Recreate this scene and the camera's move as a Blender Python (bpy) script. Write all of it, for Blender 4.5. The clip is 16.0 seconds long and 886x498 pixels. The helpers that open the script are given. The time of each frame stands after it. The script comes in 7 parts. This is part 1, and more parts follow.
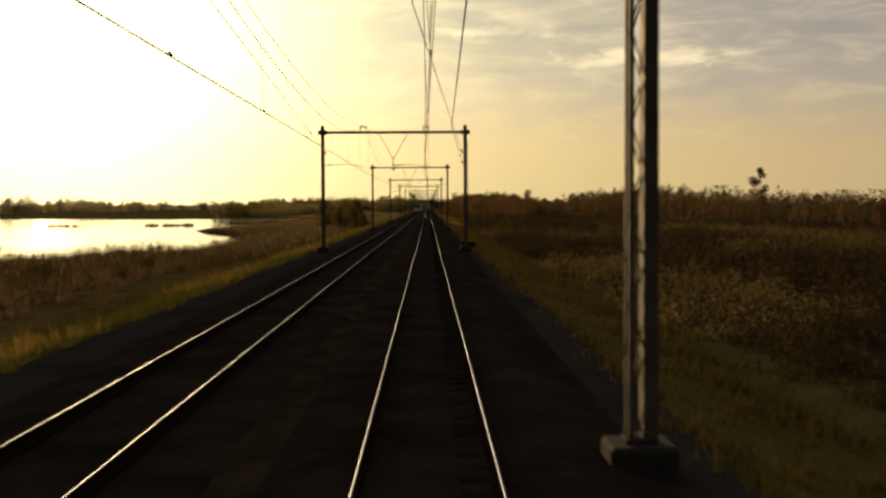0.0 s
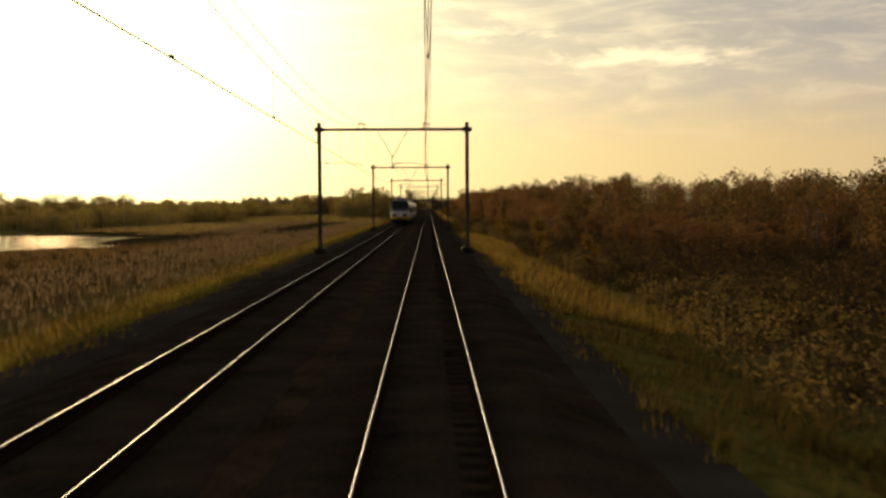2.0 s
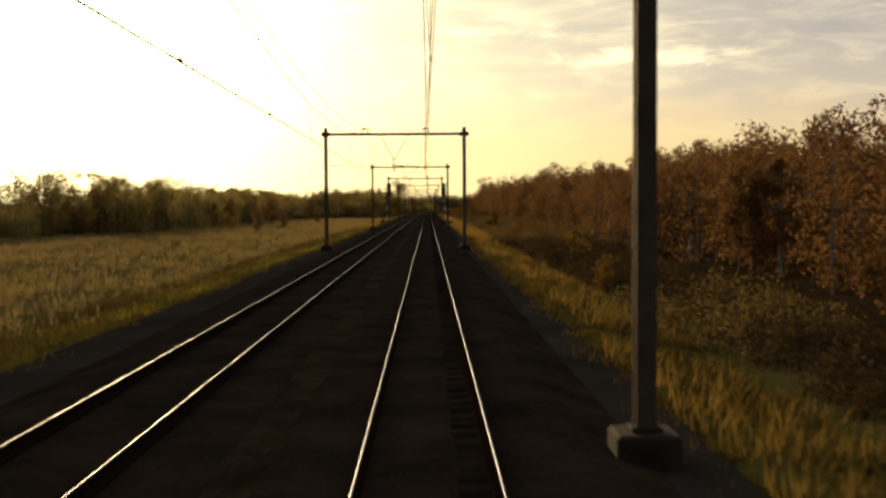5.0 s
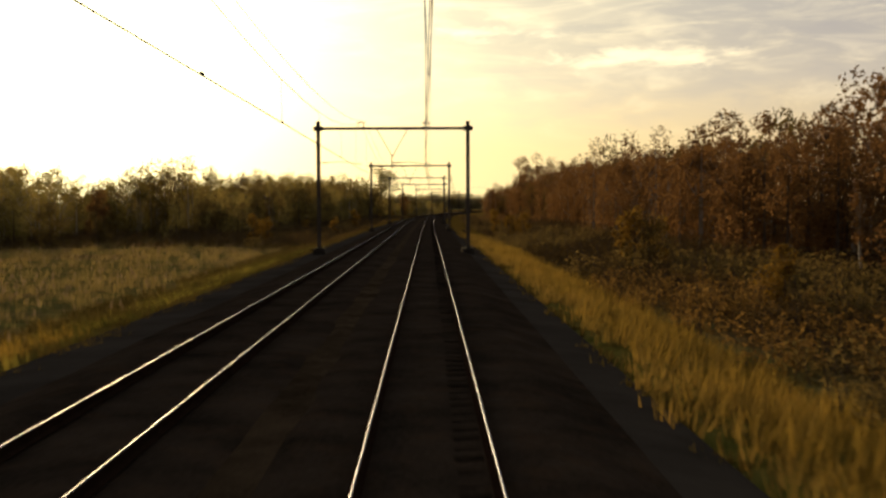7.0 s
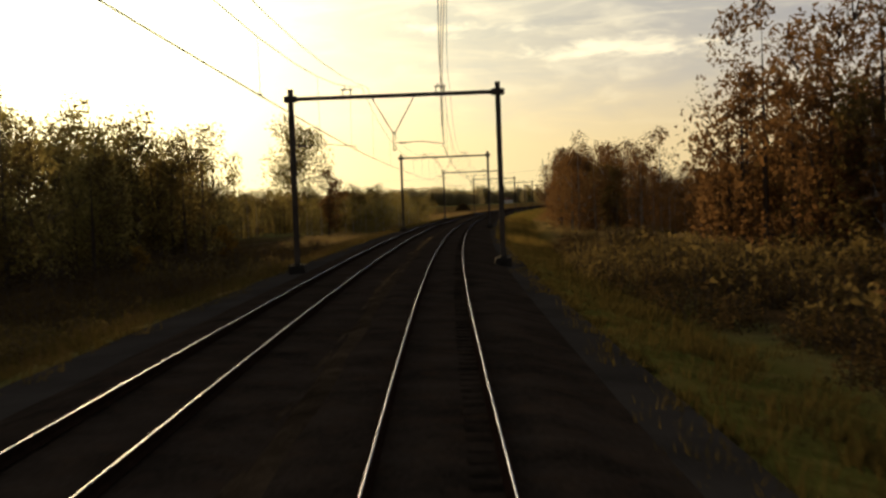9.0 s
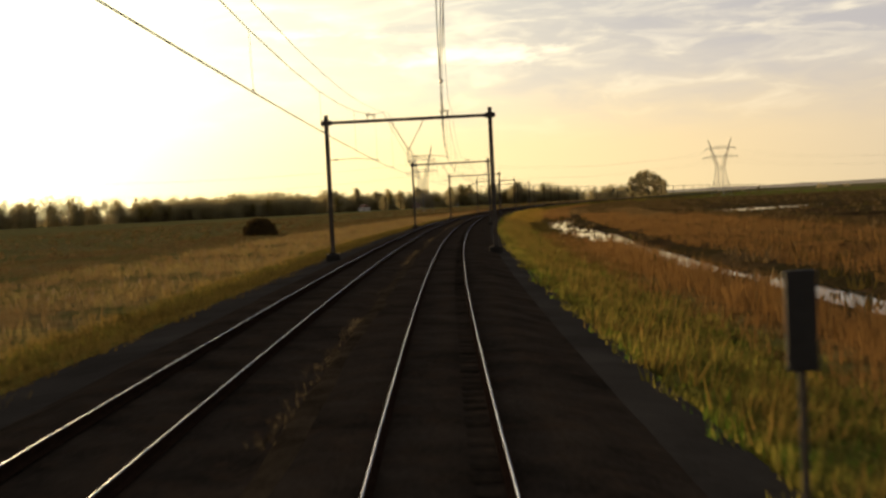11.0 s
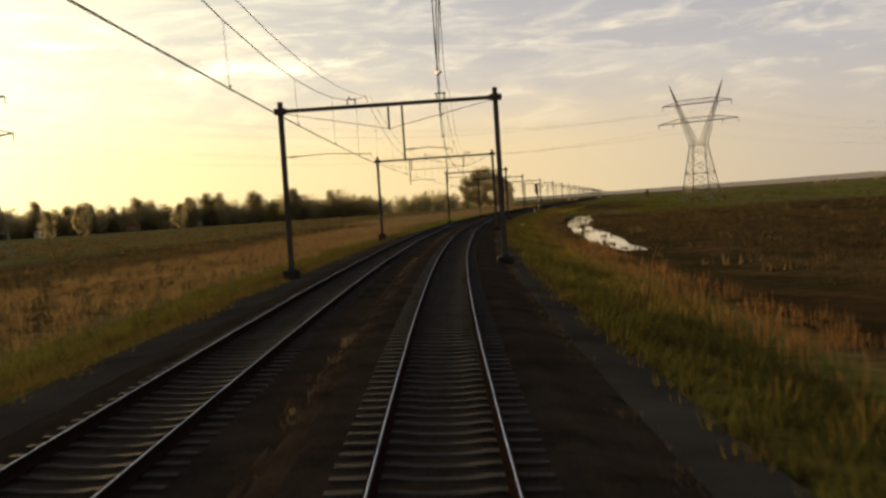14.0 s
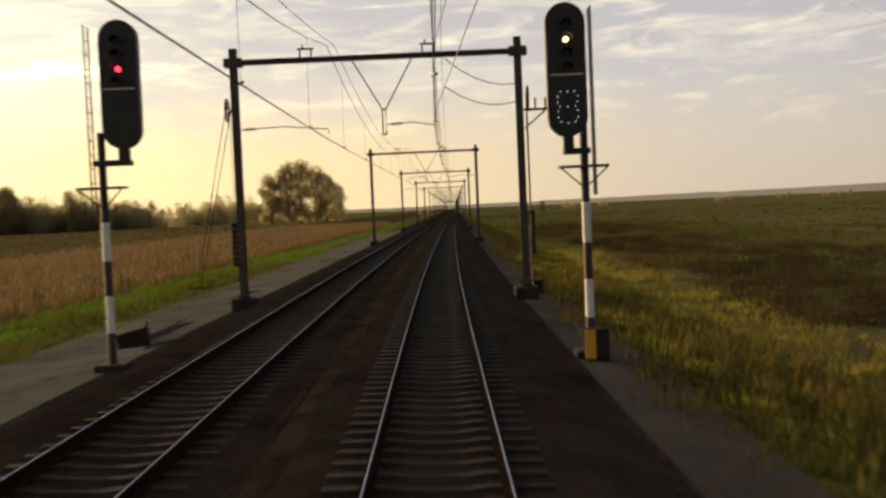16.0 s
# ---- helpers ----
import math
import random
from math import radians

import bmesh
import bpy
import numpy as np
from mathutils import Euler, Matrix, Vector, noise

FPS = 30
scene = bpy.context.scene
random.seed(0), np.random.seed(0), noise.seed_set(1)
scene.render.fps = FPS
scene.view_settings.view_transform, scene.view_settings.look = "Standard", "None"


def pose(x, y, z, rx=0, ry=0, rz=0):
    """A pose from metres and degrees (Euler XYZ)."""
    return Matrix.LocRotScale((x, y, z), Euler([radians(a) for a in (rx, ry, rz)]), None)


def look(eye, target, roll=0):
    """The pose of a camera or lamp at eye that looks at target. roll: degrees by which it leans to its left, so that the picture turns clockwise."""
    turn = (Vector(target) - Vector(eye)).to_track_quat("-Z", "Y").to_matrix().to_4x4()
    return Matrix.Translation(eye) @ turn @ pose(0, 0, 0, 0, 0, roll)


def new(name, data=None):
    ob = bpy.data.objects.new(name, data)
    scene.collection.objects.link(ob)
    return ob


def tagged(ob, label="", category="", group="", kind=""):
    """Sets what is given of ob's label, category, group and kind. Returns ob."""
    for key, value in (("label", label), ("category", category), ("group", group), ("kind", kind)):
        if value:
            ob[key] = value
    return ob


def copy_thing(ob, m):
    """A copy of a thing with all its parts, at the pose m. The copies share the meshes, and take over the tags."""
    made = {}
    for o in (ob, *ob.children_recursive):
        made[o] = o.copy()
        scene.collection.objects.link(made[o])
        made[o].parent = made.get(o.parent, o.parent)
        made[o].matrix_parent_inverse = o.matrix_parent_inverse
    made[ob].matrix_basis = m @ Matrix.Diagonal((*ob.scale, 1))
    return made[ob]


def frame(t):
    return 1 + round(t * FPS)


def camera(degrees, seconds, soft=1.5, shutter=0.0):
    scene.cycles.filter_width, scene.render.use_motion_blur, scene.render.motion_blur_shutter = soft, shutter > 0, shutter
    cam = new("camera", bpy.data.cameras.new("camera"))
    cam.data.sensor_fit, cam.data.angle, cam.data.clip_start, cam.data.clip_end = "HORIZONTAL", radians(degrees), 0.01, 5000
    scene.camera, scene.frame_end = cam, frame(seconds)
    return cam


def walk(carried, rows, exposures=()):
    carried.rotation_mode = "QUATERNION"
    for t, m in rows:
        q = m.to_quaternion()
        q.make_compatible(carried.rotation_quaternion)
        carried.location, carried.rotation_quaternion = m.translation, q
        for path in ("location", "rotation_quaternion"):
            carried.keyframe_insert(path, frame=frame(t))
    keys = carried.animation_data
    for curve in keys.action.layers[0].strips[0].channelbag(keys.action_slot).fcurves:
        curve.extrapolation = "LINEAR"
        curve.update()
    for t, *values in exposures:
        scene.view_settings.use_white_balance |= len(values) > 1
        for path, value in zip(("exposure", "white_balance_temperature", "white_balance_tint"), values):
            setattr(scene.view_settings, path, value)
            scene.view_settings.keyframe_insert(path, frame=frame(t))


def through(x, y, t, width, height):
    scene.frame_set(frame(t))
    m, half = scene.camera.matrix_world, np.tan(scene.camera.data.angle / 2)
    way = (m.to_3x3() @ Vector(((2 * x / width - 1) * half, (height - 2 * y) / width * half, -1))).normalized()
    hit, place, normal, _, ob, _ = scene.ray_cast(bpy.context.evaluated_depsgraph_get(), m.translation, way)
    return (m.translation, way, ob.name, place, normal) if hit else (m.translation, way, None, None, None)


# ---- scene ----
# light and colour of the evening
EXPO0 = 0.0
SKY = 0.10
SUN = 3.4
SUN_COLOUR = (1.0, 0.65, 0.30)
SKY_TINT = (1.0, 1.0, 1.0)
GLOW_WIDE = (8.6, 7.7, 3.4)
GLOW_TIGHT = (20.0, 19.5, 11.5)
GREY_SKY = [(0.0, (4.9, 3.95, 2.85)), (0.05, (4.75, 4.05, 3.25)), (0.12, (4.25, 3.95, 3.75)), (0.20, (3.25, 3.15, 3.2)), (0.5, (2.1, 2.1, 2.2))]
WARM_BAND = [(0.0, (8.2, 6.05, 2.95)), (0.05, (7.7, 5.75, 3.05)), (0.11, (5.7, 4.95, 3.95)), (0.18, (4.3, 4.1, 3.9)), (0.5, (2.3, 2.3, 2.4))]
CLOUD_FAR = (3.5, 3.25, 3.3)
CLOUD_EDGE = (11.5, 9.6, 6.3)
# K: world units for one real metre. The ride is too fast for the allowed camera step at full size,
# so the place is a true 1:4 model; every number below is in real metres.
K = 0.25

# ---------------------------------------------------------------- the line of the railway
# curvature (1/m * 1e5) every 60 m from 900 m on, right-hand bend
BENDS = [0, 0.4, 0.6, 0, 0, 3.9, 15.7, 30.8, 41.7, 46.8, 47.8, 46.1, 43.4, 41.1, 39.6, 39.1, 40.9, 44.3, 47.2, 49.1,
         51.6, 54.3, 55.5, 53.0, 43.2, 25.2, 8.0, -0.9, -2.6, -0.6]
GS = np.arange(-400, 9000, 4.0)
GK = np.interp(GS, 900 + 60 * np.arange(len(BENDS)), np.array(BENDS) * 1e-5, left=0, right=0)
GT = np.cumsum(GK) * 4
GX = np.cumsum(np.sin(GT - GK * 2)) * 4
GY = np.cumsum(np.cos(GT - GK * 2)) * 4
GX -= np.interp(0, GS, GX)
GY -= np.interp(0, GS, GY)
CANT = 91.0            # cant angle per unit of curvature
D = 4.29               # distance between the two tracks on the straight
EYE = 2.80             # eye over the rails


def heading(s):
    return np.interp(s, GS, GT)


def cant(s):
    return CANT * np.interp(s, GS, GK)


def pt(s, off=0.0, z=0.0):
    """A place by distance along the right-hand track, offset to the right, height over the rails (metres)."""
    a = heading(s)
    return np.interp(s, GS, GX) + off * np.cos(a), np.interp(s, GS, GY) - off * np.sin(a), z


def gap(s):
    """Distance between the tracks, which changes a little along the line."""
    return float(np.interp(s, [1150, 1280, 1500, 1800, 1950, 2095, 2240, 2312, 2440], [4.29, 4.46, 4.4, 4.29, 4.36, 4.46, 4.34, 4.08, 4.06]))


def on_line(s, off=0.0, z=0.0, turn=0.0):
    x, y, z = pt(s, off, z)
    return pose(x * K, y * K, z * K, 0, 0, turn - math.degrees(heading(s)))


# ---------------------------------------------------------------- camera
TIMES = [0, 0.5, 1, 1.5, 2, 2.5, 2.8, 3, 3.3, 3.5, 4, 6.5, 7, 7.5, 8.0, 8.5, 8.7, 10.8, 11.0, 11.5, 12.0, 12.5, 13.0,
         13.5, 14.0, 14.5, 15.0, 15.5, 16.0]
DIST = [-0.1, 75.6, 151.5, 227.8, 304.7, 381.0, 426.5, 457.2, 503.3, 533.5, 608.2, 972.1, 1045.3, 1119.0, 1193.3, 1267.8,
        1297.1, 1602.4, 1632.1, 1708.1, 1784.3, 1860.0, 1935.5, 2009.0, 2079.6, 2152.5, 2223.8, 2296.9, 2372.7]
ROLL = [-0.11, -0.13, -0.11, -0.1, -0.13, -0.13, -0.19, -0.22, -0.24, -0.19, -0.14, -0.15, -0.19, 0.08, 0.02, -0.07, -0.11,
        0.18, 0.17, 0.01, -0.01, 0.07, -0.06, 0.24, 0.72, 0.34, 0.26, -0.1, 0.29]
PITCH = [-2.21, -2.21, -2.21, -2.21, -2.22, -2.22, -2.24, -2.24, -2.25, -2.2, -2.21, -2.23, -2.22, -2.17, -2.23, -2.27,
         -2.35, -2.39, -2.38, -2.41, -2.33, -2.36, -2.33, -2.3, -2.29, -2.42, -2.3, -2.39, -2.12]
YAW = [0.78, 0.77, 0.78, 0.78, 0.76, 0.76, 0.75, 0.75, 0.75, 0.76, 0.77, 0.76, 0.75, 0.82, 0.8, 0.59, 0.43, 0.27, 0.26, 0.23,
       0.29, 0.27, 0.25, 0.15, 0.24, 0.21, 0.01, 0.0, 0.38]


def smooth(t, values):
    """Cubic through the table, with the slopes of its neighbours."""
    v, tt = np.array(values), np.array(TIMES)
    m = np.gradient(v, tt)
    i = int(np.clip(np.searchsorted(tt, t) - 1, 0, len(tt) - 2))
    h = tt[i + 1] - tt[i]
    u = (t - tt[i]) / h
    return ((2 * u**3 - 3 * u**2 + 1) * v[i] + (u**3 - 2 * u**2 + u) * h * m[i]
            + (-2 * u**3 + 3 * u**2) * v[i + 1] + (u**3 - u**2) * h * m[i + 1])


def eye_pose(t):
    s, c = smooth(t, DIST), cant(smooth(t, DIST))
    x, y, z = pt(s, 0.017 + EYE * math.sin(c), EYE * math.cos(c))
    a = heading(s) + radians(smooth(t, YAW))
    p, r = radians(smooth(t, PITCH)), c + 0.0076 + radians(smooth(t, ROLL))
    fw = Vector((math.sin(a) * math.cos(p), math.cos(a) * math.cos(p), math.sin(p)))
    rt = Vector((math.cos(a), -math.sin(a), 0))
    up = rt.cross(fw)
    rt, up = rt * math.cos(r) - up * math.sin(r), up * math.cos(r) + rt * math.sin(r)
    m = Matrix((rt, up, -fw)).transposed().to_4x4()
    m.translation = (x * K, y * K, z * K)
    return m


cam = camera(43.8, 16.0, soft=2.7, shutter=0.04)
walk(cam, [(t / 10, eye_pose(t / 10)) for t in range(0, 161, 1)],
     exposures=[(0, EXPO0 - 0.28, 6700, 10), (0.8, EXPO0 - 0.15, 6750, 10), (1.6, EXPO0, 6800, 10), (2.5, EXPO0 + 0.12, 6850, 10), (2.8, EXPO0 + 0.05, 6800, 10),
                (3.0, EXPO0 - 0.2, 6650, 10), (3.4, EXPO0 - 0.25, 6450, 10), (4.0, EXPO0 + 0.18, 6700, 10), (6.5, EXPO0 + 0.28, 6600, 10), (7.0, EXPO0 + 0.24, 6600, 10), (7.5, EXPO0 + 0.18, 6650, 10), (8.0, EXPO0 + 0.15, 6550, 10), (8.4, EXPO0 + 0.08, 6250, 10),
                (8.8, EXPO0 + 0.08, 6150, 10), (10.8, EXPO0 + 0.55, 6300, 10), (12.0, EXPO0 + 0.51, 6250, 10), (13.0, EXPO0 + 0.43, 6200, 10), (14.5, EXPO0 + 0.50, 6250, 10), (15.5, EXPO0 + 0.52, 6250, 10), (16.0, EXPO0 + 0.70, 6300, 10)])

# ---------------------------------------------------------------- world and sun
SUN_AZ, SUN_EL = -19.0, 10.0        # degrees; azimuth from the straight's direction, negative to its left
sun_dir = Vector((math.sin(radians(SUN_AZ)) * math.cos(radians(SUN_EL)), math.cos(radians(SUN_AZ)) * math.cos(radians(SUN_EL)),
                  math.sin(radians(SUN_EL))))


class Nodes:
    """Short hand for a node tree."""

    def __init__(self, tree):
        self.tree = tree
        tree.nodes.clear()

    def add(self, kind, **values):
        n = self.tree.nodes.new(kind)
        for key, value in values.items():
            if key.startswith("in_"):
                name = key[3:]
                sock = n.inputs[int(name)] if name.isdigit() else n.inputs[name.replace("_", " ")]
                if isinstance(value, bpy.types.NodeSocket):
                    self.tree.links.new(value, sock)
                else:
                    sock.default_value = value
            else:
                setattr(n, key, value)
        return n

    def math(self, op, a, b=0.0, c=0.0, clamp=False):
        return self.add("ShaderNodeMath", operation=op, in_0=a, in_1=b, in_2=c, use_clamp=clamp).outputs[0]

    def mix(self, fac, a, b, blend="MIX"):
        n = self.add("ShaderNodeMix", data_type="RGBA", blend_type=blend)
        for sock, value in ((n.inputs[0], fac), (n.inputs[6], a), (n.inputs[7], b)):
            if isinstance(value, bpy.types.NodeSocket):
                self.tree.links.new(value, sock)
            else:
                sock.default_value = value if not isinstance(value, tuple) or len(value) == 4 else (*value, 1)
        return n.outputs[2]

    def ramp(self, fac, stops, interpolation="LINEAR"):
        n = self.add("ShaderNodeValToRGB", in_0=fac)
        n.color_ramp.interpolation = interpolation
        e = n.color_ramp.elements
        while len(e) < len(stops):
            e.new(0.5)
        for el, (p, c) in zip(e, stops):
            el.position, el.color = p, (*c, 1) if len(c) == 3 else c
        return n.outputs[0]


world = bpy.data.worlds.new("evening_sky")
world.use_nodes = True
scene.world = world
N = Nodes(world.node_tree)
sky = N.add("ShaderNodeTexSky", sky_type="NISHITA", sun_disc=False, sun_elevation=radians(SUN_EL), sun_rotation=radians(SUN_AZ),
            altitude=0, air_density=1.6, dust_density=5.0, ozone_density=1.0)
gen = N.add("ShaderNodeTexCoord").outputs["Generated"]
xyz = N.add("ShaderNodeSeparateXYZ", in_0=gen)
up_z = N.math("MAXIMUM", xyz.outputs[2], 0.0)
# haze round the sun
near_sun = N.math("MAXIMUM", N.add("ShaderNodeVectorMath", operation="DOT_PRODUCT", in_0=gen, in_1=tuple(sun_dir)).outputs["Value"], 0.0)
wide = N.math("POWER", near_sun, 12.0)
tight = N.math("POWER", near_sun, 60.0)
# clouds by bearing and height: a grey deck high up, a sunlit streak below it
bearing = N.math("ARCTAN2", xyz.outputs[0], xyz.outputs[1])
sheet = N.add("ShaderNodeCombineXYZ", in_0=N.math("MULTIPLY", bearing, 7.0), in_1=N.math("MULTIPLY", up_z, 46.0), in_2=0.0).outputs[0]
cl = N.add("ShaderNodeTexNoise", in_Vector=N.add("ShaderNodeMapping", in_0=sheet, in_1=(3.1, 0.4, 0)).outputs[0], in_Scale=1.0, in_Detail=8.0, in_Roughness=0.58, in_Distortion=0.7).outputs[0]
lumps = N.add("ShaderNodeCombineXYZ", in_0=N.math("MULTIPLY", bearing, 16.0), in_1=N.math("MULTIPLY", up_z, 54.0), in_2=0.0).outputs[0]
puff = N.add("ShaderNodeTexNoise", in_Vector=N.add("ShaderNodeMapping", in_0=lumps, in_1=(7.7, 2.1, 3)).outputs[0], in_Scale=1.5, in_Detail=9.0, in_Roughness=0.6, in_Distortion=0.35).outputs[0]
fleece = N.add("ShaderNodeTexNoise", in_Vector=N.add("ShaderNodeMapping", in_0=lumps, in_1=(1.3, 9.2, 5)).outputs[0], in_Scale=1.0, in_Detail=7.0, in_Roughness=0.55, in_Distortion=0.6).outputs[0]
cover = N.ramp(cl, [(0.38, (0, 0, 0)), (0.60, (1, 1, 1))])
rim = N.ramp(cl, [(0.33, (0, 0, 0)), (0.41, (1, 1, 1)), (0.50, (0, 0, 0))])


def streak(at, height, wide_, tall):
    """A soft patch of the sky round a bearing and a height."""
    u = N.math("DIVIDE", N.math("SUBTRACT", bearing, at), wide_)
    w = N.math("DIVIDE", N.math("SUBTRACT", up_z, height), tall)
    return N.math("EXPONENT", N.math("MULTIPLY", N.math("ADD", N.math("MULTIPLY", u, u), N.math("MULTIPLY", w, w)), -1.0))


lit = N.math("MAXIMUM", streak(0.20, 0.131, 0.13, 0.013), N.math("MULTIPLY", streak(0.05, 0.158, 0.10, 0.016), 0.75))
gold = N.add("ShaderNodeMapRange", interpolation_type="SMOOTHSTEP", in_0=N.math("ADD", N.math("MULTIPLY", puff, 1.1), N.math("MULTIPLY", lit, 0.62)), in_1=0.86, in_2=1.22).outputs[0]
high = N.add("ShaderNodeMapRange", interpolation_type="SMOOTHSTEP", in_0=up_z, in_1=0.080, in_2=0.160).outputs[0]
side = N.add("ShaderNodeMapRange", interpolation_type="SMOOTHSTEP", in_0=near_sun, in_1=0.42, in_2=0.86).outputs[0]
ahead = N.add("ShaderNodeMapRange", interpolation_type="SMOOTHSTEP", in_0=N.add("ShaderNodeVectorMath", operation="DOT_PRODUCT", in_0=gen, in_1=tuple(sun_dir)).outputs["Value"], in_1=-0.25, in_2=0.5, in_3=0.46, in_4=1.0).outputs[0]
grey = N.ramp(up_z, GREY_SKY)
band = N.ramp(up_z, WARM_BAND)
colour = N.mix(1.0, N.mix(side, grey, band), (*SKY_TINT, 1), "MULTIPLY")
colour = N.mix(0.12, colour, sky.outputs[0])
colour = N.mix(N.math("MULTIPLY", N.math("MULTIPLY", cover, high), 0.62), colour, (*CLOUD_FAR, 1))
colour = N.mix(N.math("MULTIPLY", N.math("MULTIPLY", rim, high), 0.18), colour, (*CLOUD_EDGE, 1))
low_deck = N.add("ShaderNodeMapRange", interpolation_type="SMOOTHSTEP", in_0=up_z, in_1=0.035, in_2=0.110).outputs[0]
mauve = N.math("MULTIPLY", N.ramp(fleece, [(0.44, (0, 0, 0)), (0.66, (1, 1, 1))]), low_deck)
cream = N.math("MULTIPLY", N.ramp(fleece, [(0.30, (1, 1, 1)), (0.46, (0, 0, 0))]), low_deck)
colour = N.mix(N.math("MULTIPLY", mauve, 0.34), colour, (*CLOUD_FAR, 1))
colour = N.mix(N.math("MULTIPLY", cream, 0.22), colour, (*CLOUD_EDGE, 1))
colour = N.mix(N.math("MULTIPLY", gold, 0.85), colour, (*CLOUD_EDGE, 1))
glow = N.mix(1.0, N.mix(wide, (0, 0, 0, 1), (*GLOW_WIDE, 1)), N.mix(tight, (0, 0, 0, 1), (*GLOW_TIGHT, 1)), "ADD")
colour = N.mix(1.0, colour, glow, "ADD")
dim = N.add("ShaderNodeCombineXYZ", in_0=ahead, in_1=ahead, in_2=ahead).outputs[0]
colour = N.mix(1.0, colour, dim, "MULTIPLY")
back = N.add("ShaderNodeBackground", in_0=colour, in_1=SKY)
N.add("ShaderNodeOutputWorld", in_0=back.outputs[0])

lamp = bpy.data.lights.new("sun", "SUN")
lamp.energy, lamp.angle, lamp.color = SUN, radians(2.5), SUN_COLOUR
sun = new("sun", lamp)
sun.matrix_world = look((0, 0, 0), -sun_dir)
sun.location = (0, 0, 100)
tagged(sun, kind="structure")

# ---------------------------------------------------------------- materials
MATS = {}


def material(name, build):
    m = bpy.data.materials.new(name)
    m.use_nodes = True
    MATS[name] = m
    n = Nodes(m.node_tree)
    out = n.add("ShaderNodeOutputMaterial")
    shader = build(n)
    n.tree.links.new(shader, out.inputs[0])
    return m


def surface(name, dark, light, rough=0.8, metal=0.0, grain=30.0, patch=1.5, bump=0.3, through=0.0, island=0.0, object_random=0.0,
            spec=0.5, stain=None, stain_amount=0.5, depth=0.02, world_space=False):
    """A procedural surface: two colours by grain and patches, optional stains, bump, and light through leaves."""
    def build(n):
        if world_space:
            co = n.add("ShaderNodeVectorMath", operation="SCALE", in_0=n.add("ShaderNodeNewGeometry").outputs["Position"], in_3=1 / K).outputs[0]
        else:
            co = n.add("ShaderNodeTexCoord").outputs["Object"]
        fine = n.add("ShaderNodeTexNoise", in_Vector=co, in_Scale=grain, in_Detail=5.0, in_Roughness=0.62).outputs[0]
        broad = n.add("ShaderNodeTexNoise", in_Vector=co, in_Scale=patch, in_Detail=4.0, in_Roughness=0.6).outputs[0]
        f = n.math("ADD", n.math("MULTIPLY", n.math("SUBTRACT", fine, 0.5), 1.3), n.math("MULTIPLY", n.math("SUBTRACT", broad, 0.5), 1.6))
        f = n.math("ADD", f, 0.5)
        if island:
            r = n.add("ShaderNodeNewGeometry").outputs["Random Per Island"]
            f = n.math("ADD", f, n.math("MULTIPLY", n.math("SUBTRACT", r, 0.5), island))
        if object_random:
            r = n.add("ShaderNodeObjectInfo").outputs["Random"]
            f = n.math("ADD", f, n.math("MULTIPLY", n.math("SUBTRACT", r, 0.5), object_random))
        f = n.math("MINIMUM", n.math("MAXIMUM", f, 0.0), 1.0)
        col = n.mix(f, dark, light)
        if stain:
            s = n.add("ShaderNodeTexNoise", in_Vector=co, in_Scale=patch * 2.7, in_Detail=6.0, in_Roughness=0.7).outputs[0]
            s = n.ramp(s, [(0.5, (0, 0, 0)), (0.68, (stain_amount,) * 3)])
            col = n.mix(s, col, stain)
        b = n.add("ShaderNodeBsdfPrincipled", in_Base_Color=col, in_Roughness=rough, in_Metallic=metal)
        b.inputs["Specular IOR Level"].default_value = spec
        b.inputs["Diffuse Roughness"].default_value = 1.0 if rough > 0.88 else 0.0
        if bump:
            n.tree.links.new(n.add("ShaderNodeBump", in_Height=fine, in_Strength=bump, in_Distance=depth * K).outputs[0], b.inputs["Normal"])
        if not through:
            return b.outputs[0]
        t = n.add("ShaderNodeBsdfTranslucent", in_Color=n.mix(0.5, col, light))
        return n.add("ShaderNodeMixShader", in_0=through, in_1=b.outputs[0], in_2=t.outputs[0]).outputs[0]
    return material(name, build)


def lamp_glow(name, colour, strength):
    return material(name, lambda n: n.add("ShaderNodeEmission", in_0=(*colour, 1), in_1=strength).outputs[0])


def water_material():
    def build(n):
        co = n.add("ShaderNodeTexCoord").outputs["Object"]
        w = n.add("ShaderNodeTexNoise", in_Vector=co, in_Scale=2.5, in_Detail=3.0).outputs[0]
        b = n.add("ShaderNodeBsdfPrincipled", in_Base_Color=(0.02, 0.022, 0.016, 1), in_Roughness=0.06)
        b.inputs["IOR"].default_value = 1.33
        n.tree.links.new(n.add("ShaderNodeBump", in_Height=w, in_Strength=0.08, in_Distance=0.02 * K).outputs[0], b.inputs["Normal"])
        return b.outputs[0]
    return material("still_water", build)


